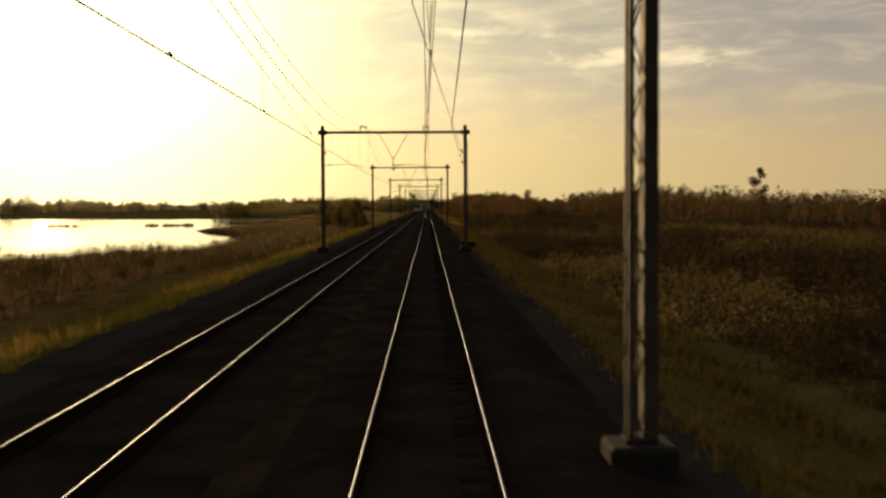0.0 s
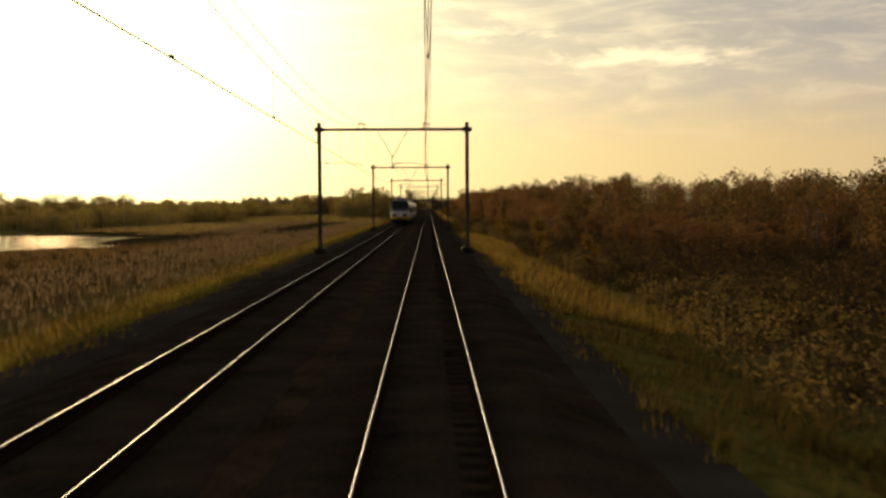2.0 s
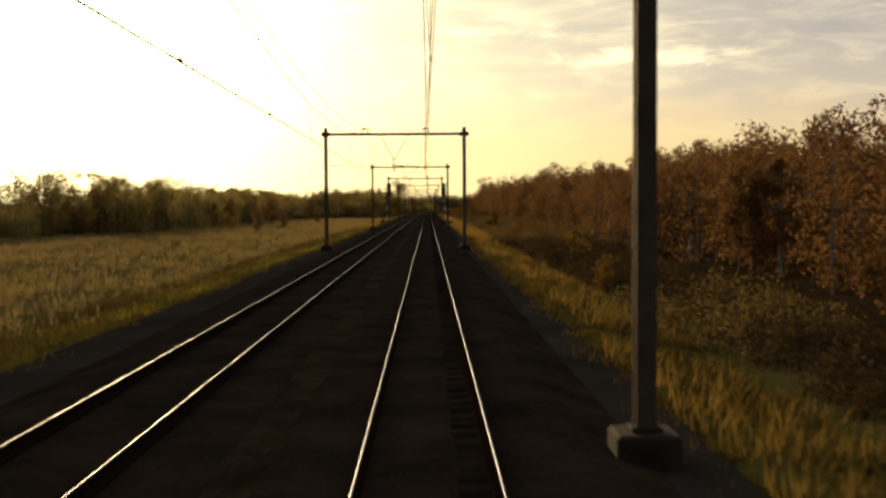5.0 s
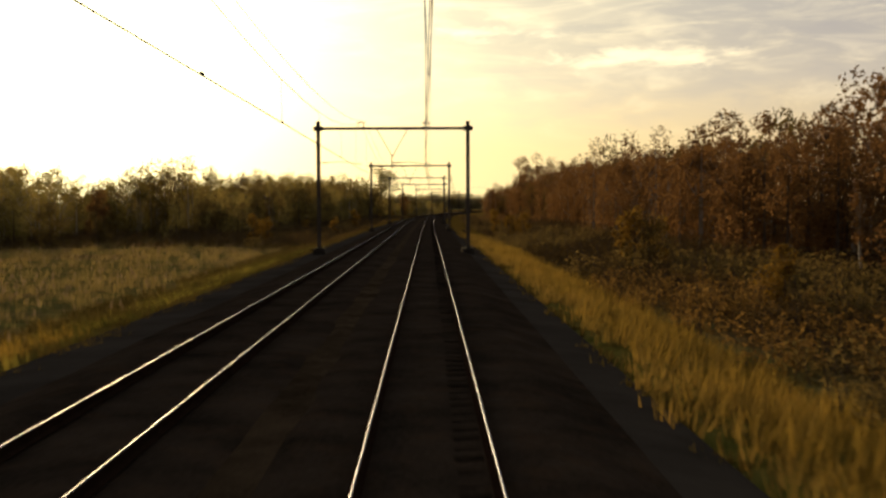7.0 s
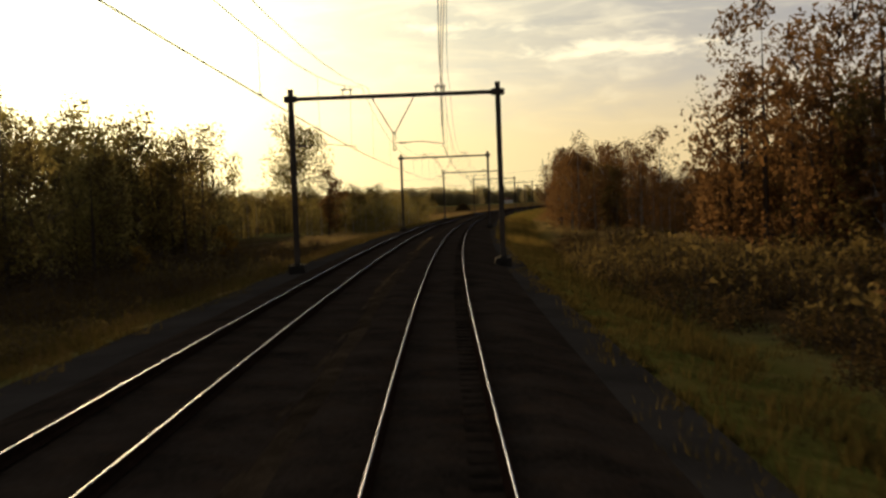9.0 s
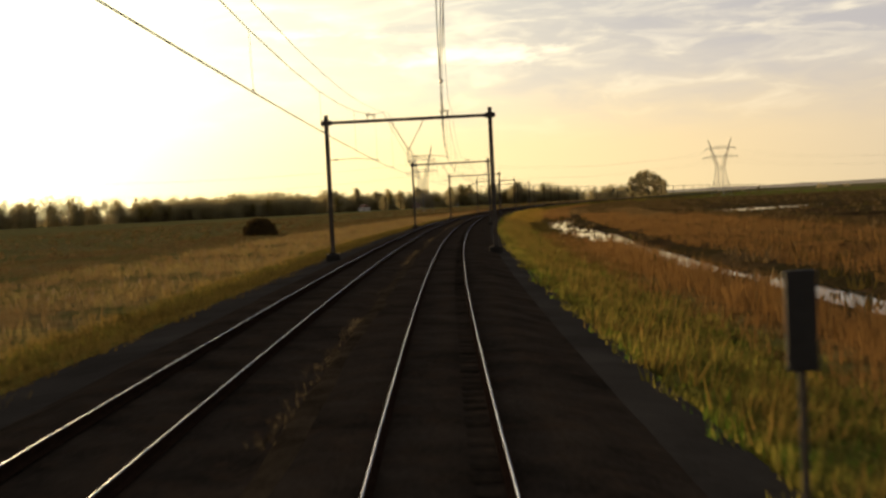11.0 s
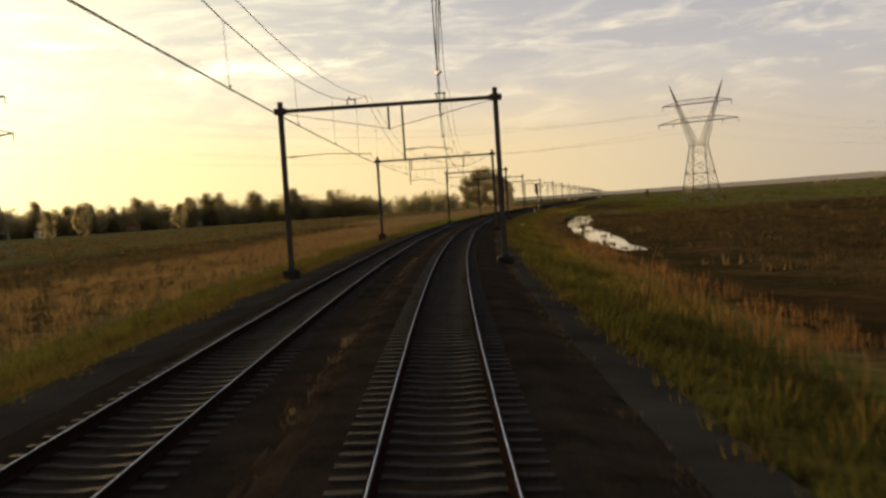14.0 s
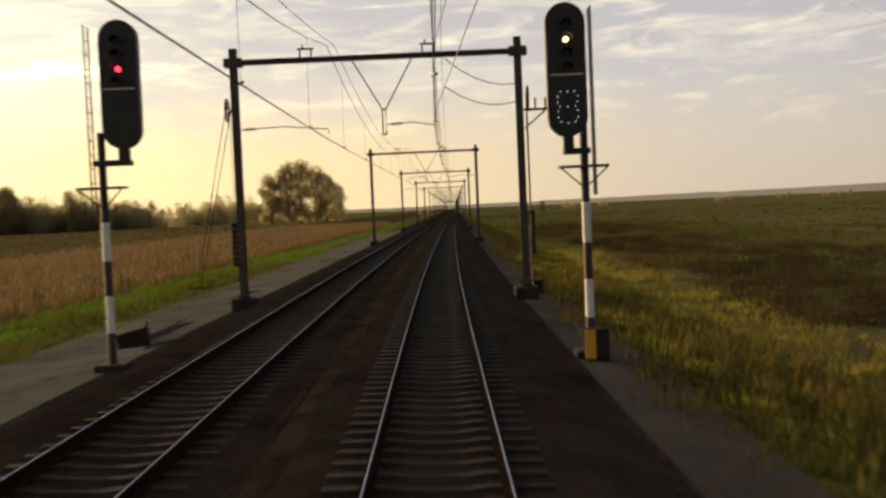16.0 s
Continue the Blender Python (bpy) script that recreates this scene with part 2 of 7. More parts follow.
def field_material():
    """Autumn land: rough grass, green turf, brown marsh and grazed pasture, by the cover that the ground carries."""
    def build(n):
        co = n.add("ShaderNodeTexCoord").outputs["Object"]
        a = n.add("ShaderNodeTexNoise", in_Vector=co, in_Scale=0.035, in_Detail=6.0, in_Roughness=0.65).outputs[0]
        b_ = n.add("ShaderNodeTexNoise", in_Vector=co, in_Scale=0.9, in_Detail=6.0, in_Roughness=0.7).outputs[0]
        c = n.add("ShaderNodeTexNoise", in_Vector=co, in_Scale=9.0, in_Detail=5.0, in_Roughness=0.7).outputs[0]
        d = n.add("ShaderNodeTexNoise", in_Vector=n.add("ShaderNodeMapping", in_0=co, in_3=(1.0, 0.35, 1.0)).outputs[0], in_Scale=0.11, in_Detail=5.0, in_Roughness=0.6).outputs[0]
        kinds = n.add("ShaderNodeSeparateColor", in_0=n.add("ShaderNodeAttribute", attribute_name="cover").outputs["Color"])
        ragged = n.math("MULTIPLY", n.math("SUBTRACT", b_, 0.5), 0.9)
        col = n.ramp(a, [(0.30, (0.13, 0.092, 0.036)), (0.42, (0.30, 0.225, 0.090)), (0.50, (0.16, 0.18, 0.048)), (0.57, (0.28, 0.235, 0.08)), (0.70, (0.36, 0.24, 0.095))])
        col = n.mix(n.ramp(b_, [(0.35, (0, 0, 0)), (0.7, (0.75, 0.75, 0.75))]), col, (0.07, 0.055, 0.022))
        col = n.mix(n.ramp(c, [(0.45, (0, 0, 0)), (0.75, (0.6, 0.6, 0.6))]), col, (0.34, 0.25, 0.10))
        marsh = n.ramp(d, [(0.34, (0.040, 0.028, 0.014)), (0.46, (0.115, 0.072, 0.032)), (0.54, (0.062, 0.052, 0.020)), (0.66, (0.145, 0.098, 0.044))])
        marsh = n.mix(n.ramp(b_, [(0.42, (0, 0, 0)), (0.66, (0.8, 0.8, 0.8))]), marsh, (0.040, 0.028, 0.013))
        turf = n.ramp(b_, [(0.32, (0.070, 0.078, 0.016)), (0.5, (0.145, 0.140, 0.032)), (0.68, (0.215, 0.175, 0.050))])
        graze = n.ramp(d, [(0.36, (0.105, 0.078, 0.034)), (0.46, (0.130, 0.130, 0.038)), (0.54, (0.205, 0.178, 0.062)), (0.66, (0.105, 0.112, 0.030))])
        e = n.add("ShaderNodeTexNoise", in_Vector=n.add("ShaderNodeMapping", in_0=co, in_1=(40, 9, 0), in_3=(1.0, 0.5, 1.0)).outputs[0], in_Scale=0.05, in_Detail=6.0, in_Roughness=0.68).outputs[0]
        graze = n.mix(n.ramp(e, [(0.48, (0, 0, 0)), (0.58, (0.8, 0.8, 0.8))]), graze, (0.205, 0.150, 0.072))
        graze = n.mix(n.ramp(b_, [(0.5, (0, 0, 0)), (0.72, (0.7, 0.7, 0.7))]), graze, (0.075, 0.058, 0.022))
        for sock, kind in ((kinds.outputs[1], marsh), (kinds.outputs[2], graze), (kinds.outputs[0], turf)):
            f = n.math("ADD", n.math("MULTIPLY", sock, 1.6), ragged)
            f = n.math("MULTIPLY", n.math("SUBTRACT", f, 0.35), 1.8, clamp=True)
            col = n.mix(f, col, kind)
        s = n.add("ShaderNodeBsdfPrincipled", in_Base_Color=col, in_Roughness=1.0)
        s.inputs["Specular IOR Level"].default_value = 0.0
        s.inputs["Diffuse Roughness"].default_value = 1.0
        h = n.math("ADD", b_, n.math("MULTIPLY", c, 0.5))
        n.tree.links.new(n.add("ShaderNodeBump", in_Height=h, in_Strength=0.9, in_Distance=0.25 * K).outputs[0], s.inputs["Normal"])
        return s.outputs[0]
    return material("rough_field", build)


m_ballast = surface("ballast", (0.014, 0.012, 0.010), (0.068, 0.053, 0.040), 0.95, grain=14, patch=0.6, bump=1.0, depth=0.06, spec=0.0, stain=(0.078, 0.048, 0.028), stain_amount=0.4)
m_ridge = surface("weedy_ballast", (0.010, 0.008, 0.006), (0.112, 0.083, 0.053), 0.95, grain=22, patch=0.8, bump=1.0, depth=0.08, spec=0.0)
m_path = surface("cess_path_gravel", (0.027, 0.024, 0.021), (0.067, 0.060, 0.051), 0.95, grain=25, patch=0.35, bump=0.6, spec=0.0)
m_gravel = surface("pale_gravel", (0.044, 0.039, 0.033), (0.115, 0.101, 0.084), 0.95, grain=18, patch=0.3, bump=0.6, spec=0.0)
m_yard = surface("yard_gravel", (0.125, 0.110, 0.078), (0.30, 0.262, 0.190), 0.95, grain=18, patch=0.3, bump=0.6, spec=0.0, stain=(0.07, 0.062, 0.03), stain_amount=0.6)
m_rail_side = surface("rusty_rail", (0.014, 0.009, 0.007), (0.036, 0.022, 0.015), 0.95, spec=0.0, grain=40, patch=4, bump=0.2)
# blue put into the base colour as cool sky sheen against gold glints
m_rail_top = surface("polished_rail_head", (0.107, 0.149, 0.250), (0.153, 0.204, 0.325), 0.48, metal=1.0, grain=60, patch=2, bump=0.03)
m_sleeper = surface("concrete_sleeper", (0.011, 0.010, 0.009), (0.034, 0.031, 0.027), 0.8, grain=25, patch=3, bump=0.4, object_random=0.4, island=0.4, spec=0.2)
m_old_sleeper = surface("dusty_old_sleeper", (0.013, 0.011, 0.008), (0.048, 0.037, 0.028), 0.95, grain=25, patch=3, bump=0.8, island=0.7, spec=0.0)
m_mast = surface("weathered_grey_steel", (0.030, 0.025, 0.020), (0.088, 0.074, 0.060), 0.7, metal=0.0, grain=25, patch=1.2, bump=0.15, spec=0.35, stain=(0.055, 0.032, 0.018), stain_amount=0.5)
m_footing = surface("footing_concrete", (0.020, 0.018, 0.015), (0.062, 0.055, 0.047), 0.9, grain=20, patch=2, bump=0.5, spec=0.1, stain=(0.028, 0.025, 0.016))
m_dark_concrete = surface("dark_concrete", (0.020, 0.016, 0.013), (0.055, 0.045, 0.036), 0.9, grain=20, patch=2, bump=0.5, stain=(0.03, 0.025, 0.018), spec=0.05)
m_guy = surface("tarred_steel_rope", (0.018, 0.013, 0.010), (0.055, 0.040, 0.028), 0.95, grain=40, patch=3, bump=0.5, spec=0.1)
m_rubber = surface("black_rubber", (0.006, 0.006, 0.007), (0.018, 0.017, 0.017), 0.95, grain=12, patch=2, bump=0.1, spec=0.05)
m_wire = surface("copper_wire", (0.03, 0.025, 0.02), (0.07, 0.055, 0.045), 0.5, metal=0.6, grain=5, patch=1, bump=0)
m_insulator = surface("brown_insulator", (0.05, 0.025, 0.018), (0.10, 0.05, 0.03), 0.3, grain=20, patch=4, bump=0)
m_field = field_material()
m_water = water_material()
m_grass = surface("verge_grass", (0.060, 0.053, 0.013), (0.30, 0.205, 0.054), 0.9, grain=1.5, patch=0.12, bump=0, through=0.45, island=0.7, spec=0.0, stain=(0.060, 0.066, 0.014), stain_amount=0.75, world_space=True)
m_grass_green = surface("green_grass", (0.034, 0.042, 0.010), (0.145, 0.138, 0.032), 0.9, grain=1.5, patch=0.12, bump=0, through=0.28, island=0.6, spec=0.0, stain=(0.15, 0.125, 0.036), stain_amount=0.75, world_space=True)
m_grass_olive = surface("olive_grass", (0.024, 0.024, 0.008), (0.145, 0.112, 0.034), 0.9, grain=1.5, patch=0.12, bump=0, through=0.25, island=0.7, spec=0.0, stain=(0.13, 0.10, 0.034), stain_amount=0.75, world_space=True)
m_reed = surface("reed", (0.066, 0.046, 0.020), (0.22, 0.155, 0.074), 0.9, grain=1.2, patch=0.08, bump=0, through=0.3, island=0.7, spec=0.0, world_space=True)
m_reed_red = surface("russet_reed", (0.085, 0.058, 0.026), (0.270, 0.180, 0.080), 0.9, grain=1.2, patch=0.08, bump=0, through=0.38, island=0.7, spec=0.0, stain=(0.070, 0.058, 0.020), stain_amount=0.75, world_space=True)
m_reed_dark = surface("dark_sedge", (0.040, 0.030, 0.013), (0.150, 0.104, 0.046), 0.9, grain=1.2, patch=0.08, bump=0, through=0.32, island=0.7, spec=0.0, stain=(0.050, 0.046, 0.015), stain_amount=0.75, world_space=True)
m_meadow = surface("meadow_straw", (0.095, 0.078, 0.027), (0.330, 0.255, 0.098), 0.9, grain=1.2, patch=0.08, bump=0, through=0.5, island=0.4, spec=0.0, stain=(0.075, 0.070, 0.024), stain_amount=0.75, world_space=True)
m_tan = surface("tan_reed", (0.075, 0.053, 0.024), (0.235, 0.166, 0.076), 0.9, grain=1.2, patch=0.08, bump=0, through=0.45, island=0.4, spec=0.0, world_space=True)
m_rust = surface("rust_sedge", (0.11, 0.060, 0.020), (0.31, 0.178, 0.062), 0.9, grain=1.2, patch=0.08, bump=0, through=0.35, island=0.7, spec=0.0, world_space=True)
m_gold_grass = surface("golden_grass", (0.085, 0.068, 0.013), (0.37, 0.245, 0.050), 0.9, grain=1.2, patch=0.12, bump=0, through=0.45, island=0.7, spec=0.0, stain=(0.055, 0.062, 0.013), stain_amount=0.75, world_space=True)
m_lush = surface("lush_grass", (0.045, 0.080, 0.010), (0.138, 0.225, 0.030), 0.9, grain=1.5, patch=0.12, bump=0, through=0.4, island=0.6, spec=0.0, world_space=True)
m_sun_grass = surface("yellow_green_grass", (0.115, 0.118, 0.020), (0.350, 0.300, 0.062), 0.9, grain=1.5, patch=0.12, bump=0, through=0.5, island=0.6, spec=0.0, stain=(0.085, 0.110, 0.020), stain_amount=0.7, world_space=True)
m_dry_weed = surface("dry_weed", (0.060, 0.049, 0.030), (0.18, 0.145, 0.088), 0.9, grain=1.5, patch=0.2, bump=0, through=0.3, island=0.7, spec=0.0, world_space=True)
m_plume = surface("reed_plume", (0.12, 0.090, 0.056), (0.245, 0.190, 0.122), 0.95, grain=2, patch=0.3, bump=0, through=0.35, island=0.4, spec=0.0)
m_bark = surface("bark", (0.035, 0.026, 0.018), (0.11, 0.085, 0.06), 0.95, grain=12, patch=1, bump=0.7)
m_birch_bark = surface("birch_bark", (0.12, 0.11, 0.09), (0.50, 0.46, 0.40), 0.85, grain=10, patch=1.5, bump=0.3, stain=(0.03, 0.025, 0.02), stain_amount=0.8)
m_leaf_brown = surface("russet_leaves", (0.100, 0.057, 0.025), (0.222, 0.126, 0.050), 0.9, grain=2, patch=0.25, bump=0, through=0.45, island=0.25, object_random=0.5, spec=0.0)
m_leaf_olive = surface("olive_leaves", (0.080, 0.062, 0.023), (0.180, 0.134, 0.048), 0.9, grain=2, patch=0.25, bump=0, through=0.5, island=0.25, object_random=0.5, spec=0.0)
# yellow-olive leaf, its colour paled to carry the sun's glare
m_leaf_glare = surface("willow_leaves", (0.125, 0.108, 0.036), (0.300, 0.245, 0.082), 0.9, grain=2, patch=0.25, bump=0, through=0.62, island=0.25, object_random=0.4, spec=0.0)
m_leaf_russet = surface("russet_scrub_leaves", (0.100, 0.062, 0.020), (0.235, 0.148, 0.046), 0.9, grain=2, patch=0.25, bump=0, through=0.5, island=0.25, object_random=0.4, spec=0.0)
m_leaf_gold = surface("golden_leaves", (0.09, 0.055, 0.010), (0.26, 0.16, 0.030), 0.85, grain=2, patch=0.25, bump=0, through=0.35, island=0.8, object_random=0.5, spec=0.03)
m_leaf_scrub = surface("scrub_leaves", (0.039, 0.029, 0.013), (0.108, 0.075, 0.032), 0.9, grain=2, patch=0.25, bump=0, through=0.3, island=0.2, object_random=0.5, spec=0.0)
# leaf colour paled to carry distance haze, for the far tree belts
m_leaf_hazed = surface("sallow_leaves", (0.215, 0.192, 0.104), (0.450, 0.390, 0.220), 0.9, grain=2, patch=0.25, bump=0, through=0.72, island=0.4, object_random=0.5, spec=0.0)
m_white = surface("white_train_paint", (0.50, 0.52, 0.55), (0.66, 0.68, 0.70), 0.30, grain=6, patch=0.7, bump=0.02, stain=(0.30, 0.28, 0.25), stain_amount=0.35)
m_yellow = surface("yellow_train_paint", (0.58, 0.30, 0.015), (0.72, 0.40, 0.03), 0.32, grain=6, patch=0.7, bump=0.02, stain=(0.25, 0.14, 0.03), stain_amount=0.35)
m_navy = surface("navy_train_paint", (0.010, 0.014, 0.05), (0.022, 0.030, 0.09), 0.35, grain=6, patch=0.7, bump=0.02)
m_roof = surface("grey_train_roof", (0.16, 0.155, 0.15), (0.30, 0.29, 0.28), 0.6, grain=8, patch=0.8, bump=0.1, stain=(0.08, 0.06, 0.045), stain_amount=0.6)
m_glass = surface("dark_train_glass", (0.008, 0.008, 0.010), (0.016, 0.016, 0.018), 0.10, grain=3, patch=0.5, bump=0, spec=0.22)
m_under = surface("black_underframe", (0.012, 0.012, 0.013), (0.035, 0.032, 0.030), 0.8, grain=15, patch=2, bump=0.3)
m_black = surface("black_paint", (0.010, 0.010, 0.010), (0.024, 0.023, 0.022), 0.6, grain=15, patch=2, bump=0.05)
m_signal_white = surface("white_paint", (0.60, 0.59, 0.56), (0.82, 0.80, 0.76), 0.5, grain=20, patch=4, bump=0.05, stain=(0.35, 0.30, 0.22), stain_amount=0.4)
m_signal_red = surface("dark_brown_paint", (0.026, 0.016, 0.012), (0.060, 0.034, 0.024), 0.5, grain=20, patch=4, bump=0.05)
m_pylon = surface("galvanised_steel", (0.13, 0.12, 0.11), (0.25, 0.235, 0.21), 0.5, metal=0.4, grain=8, patch=0.5, bump=0)
m_red_lamp = lamp_glow("red_lamp", (1.0, 0.03, 0.06), 3.0)
m_green_lamp = lamp_glow("green_lamp", (0.10, 1.0, 0.55), 2.5)
m_warm_lamp = lamp_glow("warm_lamp", (1.0, 0.66, 0.30), 2.5)
m_head_lamp = lamp_glow("head_lamp", (1.0, 0.50, 0.18), 0.4)
# haze colour given off as glow by the far hills, no lamp
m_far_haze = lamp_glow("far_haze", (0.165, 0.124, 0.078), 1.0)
m_brick = surface("brick_wall", (0.20, 0.10, 0.07), (0.33, 0.19, 0.13), 0.9, grain=10, patch=1, bump=0.3)
m_tile = surface("roof_tiles", (0.10, 0.045, 0.03), (0.19, 0.085, 0.05), 0.85, grain=6, patch=1, bump=0.3)


# ---------------------------------------------------------------- mesh helpers
def part(name, bm, mat, parent=None, label="", smooth_faces=False):
    """Links a bmesh as one object; under a parent it lies in the parent's metres."""
    me = bpy.data.meshes.new(name)
    bm.to_mesh(me)
    bm.free()
    return mesh_part(name, me, mat, parent, label, smooth_faces)


def mesh_part(name, me, mat, parent=None, label="", smooth_faces=False):
    if not me.materials:
        me.materials.append(mat)
    if smooth_faces:
        me.polygons.foreach_set("use_smooth", [True] * len(me.polygons))
    ob = new(name, me)
    if parent is None:
        ob.scale = (K, K, K)
    else:
        ob.parent = parent
    return tagged(ob, label)


def raw(name, verts, faces, mat, parent=None, label="", smooth_faces=False):
    me = bpy.data.meshes.new(name)
    me.from_pydata([tuple(map(float, v)) for v in verts], [], [tuple(map(int, f)) for f in faces])
    me.update()
    return mesh_part(name, me, mat, parent, label, smooth_faces)


def thing(name, m, label, category, group="", kind=""):
    """An Empty at the base of a thing, at 1:4."""
    ob = new(name)
    ob.empty_display_size = 0.2
    ob.matrix_basis = m @ Matrix.Scale(K, 4)
    return tagged(ob, label, category, group, kind)


def box(bm, x0, x1, y0, y1, z0, z1, bevel=0.0, m=None):
    vs = bmesh.ops.create_cube(bm, size=1)["verts"]
    bmesh.ops.scale(bm, vec=(x1 - x0, y1 - y0, z1 - z0), verts=vs)
    bmesh.ops.translate(bm, vec=((x0 + x1) / 2, (y0 + y1) / 2, (z0 + z1) / 2), verts=vs)
    if bevel:
        es = list({e for v in vs for e in v.link_edges})
        vs = bmesh.ops.bevel(bm, geom=es, offset=bevel, segments=1, affect="EDGES")["verts"]
    if m is not None:
        bmesh.ops.transform(bm, matrix=m, verts=list({v for v in vs}))
    return vs


def tube(bm, points, r, sides=6, r_end=None, cap=True):
    """A tube of straight pieces through the points; it may taper."""
    ps = [Vector(p) for p in points]
    rings, r_end = [], r if r_end is None else r_end
    for i, p in enumerate(ps):
        d = (ps[min(i + 1, len(ps) - 1)] - ps[max(i - 1, 0)]).normalized()
        a = d.orthogonal().normalized() if abs(d.z) > 0.95 else d.cross(Vector((0, 0, 1))).normalized()
        b = d.cross(a)
        rr = r + (r_end - r) * i / max(len(ps) - 1, 1)
        rings.append([bm.verts.new(p + (a * math.cos(2 * math.pi * j / sides) + b * math.sin(2 * math.pi * j / sides)) * rr) for j in range(sides)])
    for u, v in zip(rings, rings[1:]):
        for j in range(sides):
            bm.faces.new((u[j], u[(j + 1) % sides], v[(j + 1) % sides], v[j]))
    if cap:
        bm.faces.new(rings[0])
        bm.faces.new(list(reversed(rings[-1])))


def one(fn, *args, **kw):
    bm = bmesh.new()
    fn(bm, *args, **kw)
    return bm


def h_beam(bm, x, y, z0, z1, w, d, t=0.02):
    """An upright H section: flanges across x, web between."""
    box(bm, x - w / 2, x + w / 2, y - d / 2, y - d / 2 + t, z0, z1)
    box(bm, x - w / 2, x + w / 2, y + d / 2 - t, y + d / 2, z0, z1)
    box(bm, x - t / 2, x + t / 2, y - d / 2 + t, y + d / 2 - t, z0, z1)


def strip(s_list, offs, z_of):
    """Vertices and faces of a sheet laid along the line: rows by distance, columns by offset."""
    n = len(offs)
    verts = [pt(s, o, z_of(s, o)) for s in s_list for o in offs]
    faces = [(i * n + j, i * n + j + 1, (i + 1) * n + j + 1, (i + 1) * n + j) for i in range(len(s_list) - 1) for j in range(n - 1)]
    return verts, faces


# ---------------------------------------------------------------- ground, ballast, water
FIELD = -1.9
WATER = -2.3


def track_lean(s, o):
    """Height that the cant adds at an offset, for the nearer track."""
    o0 = 0.0 if o > -D / 2 else -gap(s)
    u = o - o0
    return -max(-1.9, min(1.9, u)) * math.sin(cant(s)) * max(0.0, 1 - max(0.0, abs(u) - 1.9) / 1.2)


def lake(s, o):
    """Depth of the lake and the ditch under the field, 0 to 1."""
    shore = float(np.interp(s, [-60, 40, 92, 105, 118, 138, 165, 185, 197, 206, 230, 255, 300, 340, 366, 400, 425, 444, 470, 500], [-45, -45, -43, -35, -27, -25, -27, -30, -34, -41, -46, -51, -49, -50, -53, -60, -50, -39, -47, -44])) - 1.2 * math.sin(s / 9.0) - 0.8 * math.sin(s / 4.3 + 1)
    end = 506 + 6 * math.sin(o / 17.0) + min(0, (o + 60)) * -0.2
    a = min((shore - o) / 3.0, (end - s) / 6.0, (o + 420) / 6.0)
    mid = float(np.interp(s, [1620, 1730, 1764, 1800, 1817, 1843, 1866, 1900, 2200, 2260, 2300, 2342, 2395, 2430], [16.8, 17.0, 16.0, 15.2, 14.3, 14.4, 14.9, 14.7, 15.0, 14.9, 15.7, 16.7, 15.4, 15.2])) + 0.4 * math.sin(s / 9.0) * math.sin(s / 23.0)
    half = float(np.interp(s, [1620, 1740, 1754, 1768, 1800, 1817, 1843, 1866, 1900, 2000, 2270, 2310], [1.5, 1.6, 2.5, 3.1, 3.0, 2.7, 2.8, 2.5, 2.1, 2.2, 2.2, 2.5])) + 0.3 * math.sin(s / 14.0)
    b = 1.5 * (1 - ((o - mid) / half) ** 2) if 1590 < s < 2430 else 0
    b = min(b, 2.5 * max(1 - ((s - 1760) / 165.0) ** 2, 1 - ((s - 2286) / 118.0) ** 2, -1))
    c = min(1.4 - ((s - 1905 - (o - 60) * 0.9) / 14.0) ** 2, 1.4 - ((o - 64) / 17.0) ** 2)
    return max(0.0, min(1.0, max(a, b, c)))


def ground_z(s, o):
    if -9.0 < o < 4.0:
        return -0.95
    if o > 0:
        z = np.interp(o, [3.7, 4.6, 8.5, 12], [-0.62, -0.8, -1.75, FIELD])
    else:
        z = np.interp(-o, [8.6, 9.6, 13.5, 17], [-0.62, -0.8, -1.75, FIELD]) if s < 2346 else np.interp(-o, [8.6, 10.9, 11.4, 16, 20], [-0.9, -0.95, -0.85, -1.2, FIELD])
    z += 0.22 * noise.noise((s * 0.05, o * 0.08, 3)) * min(1, (abs(o + 2.1) - 6) / 8) if abs(o) < 200 else 0.25 * noise.noise((s * 0.01, o * 0.01, 5))
    return z - 1.3 * lake(s, o)


s_rows = np.concatenate([[-390, -200, -100], np.arange(-40, 2700, 7.0), np.arange(2700, 3600, 40.0), np.arange(3600, 8900, 300.0)])
offs = [-5200, -2600, -1400, -900, -600, -430, -415, -330, -250, -200, -160, -130, -108, -90, -78, -68, -61, -56, -52, -49, -46, -43, -40, -37, -33, -29, -25, -21, -17, -13.5, -11,
        -9.6, -8.8, -8.3, -2.1, 3.4, 3.9, 4.6, 6, 8.5, 10.5, 12, 12.8, 13.5, 14.3, 15.2, 16.1, 17, 17.8, 18.6, 20, 24, 30, 40, 55, 75, 100, 140, 200, 300, 450, 650, 900, 1200, 1700]
v, f = strip(s_rows, offs, ground_z)
ground = raw("ground", v, f, m_field, smooth_faces=True)


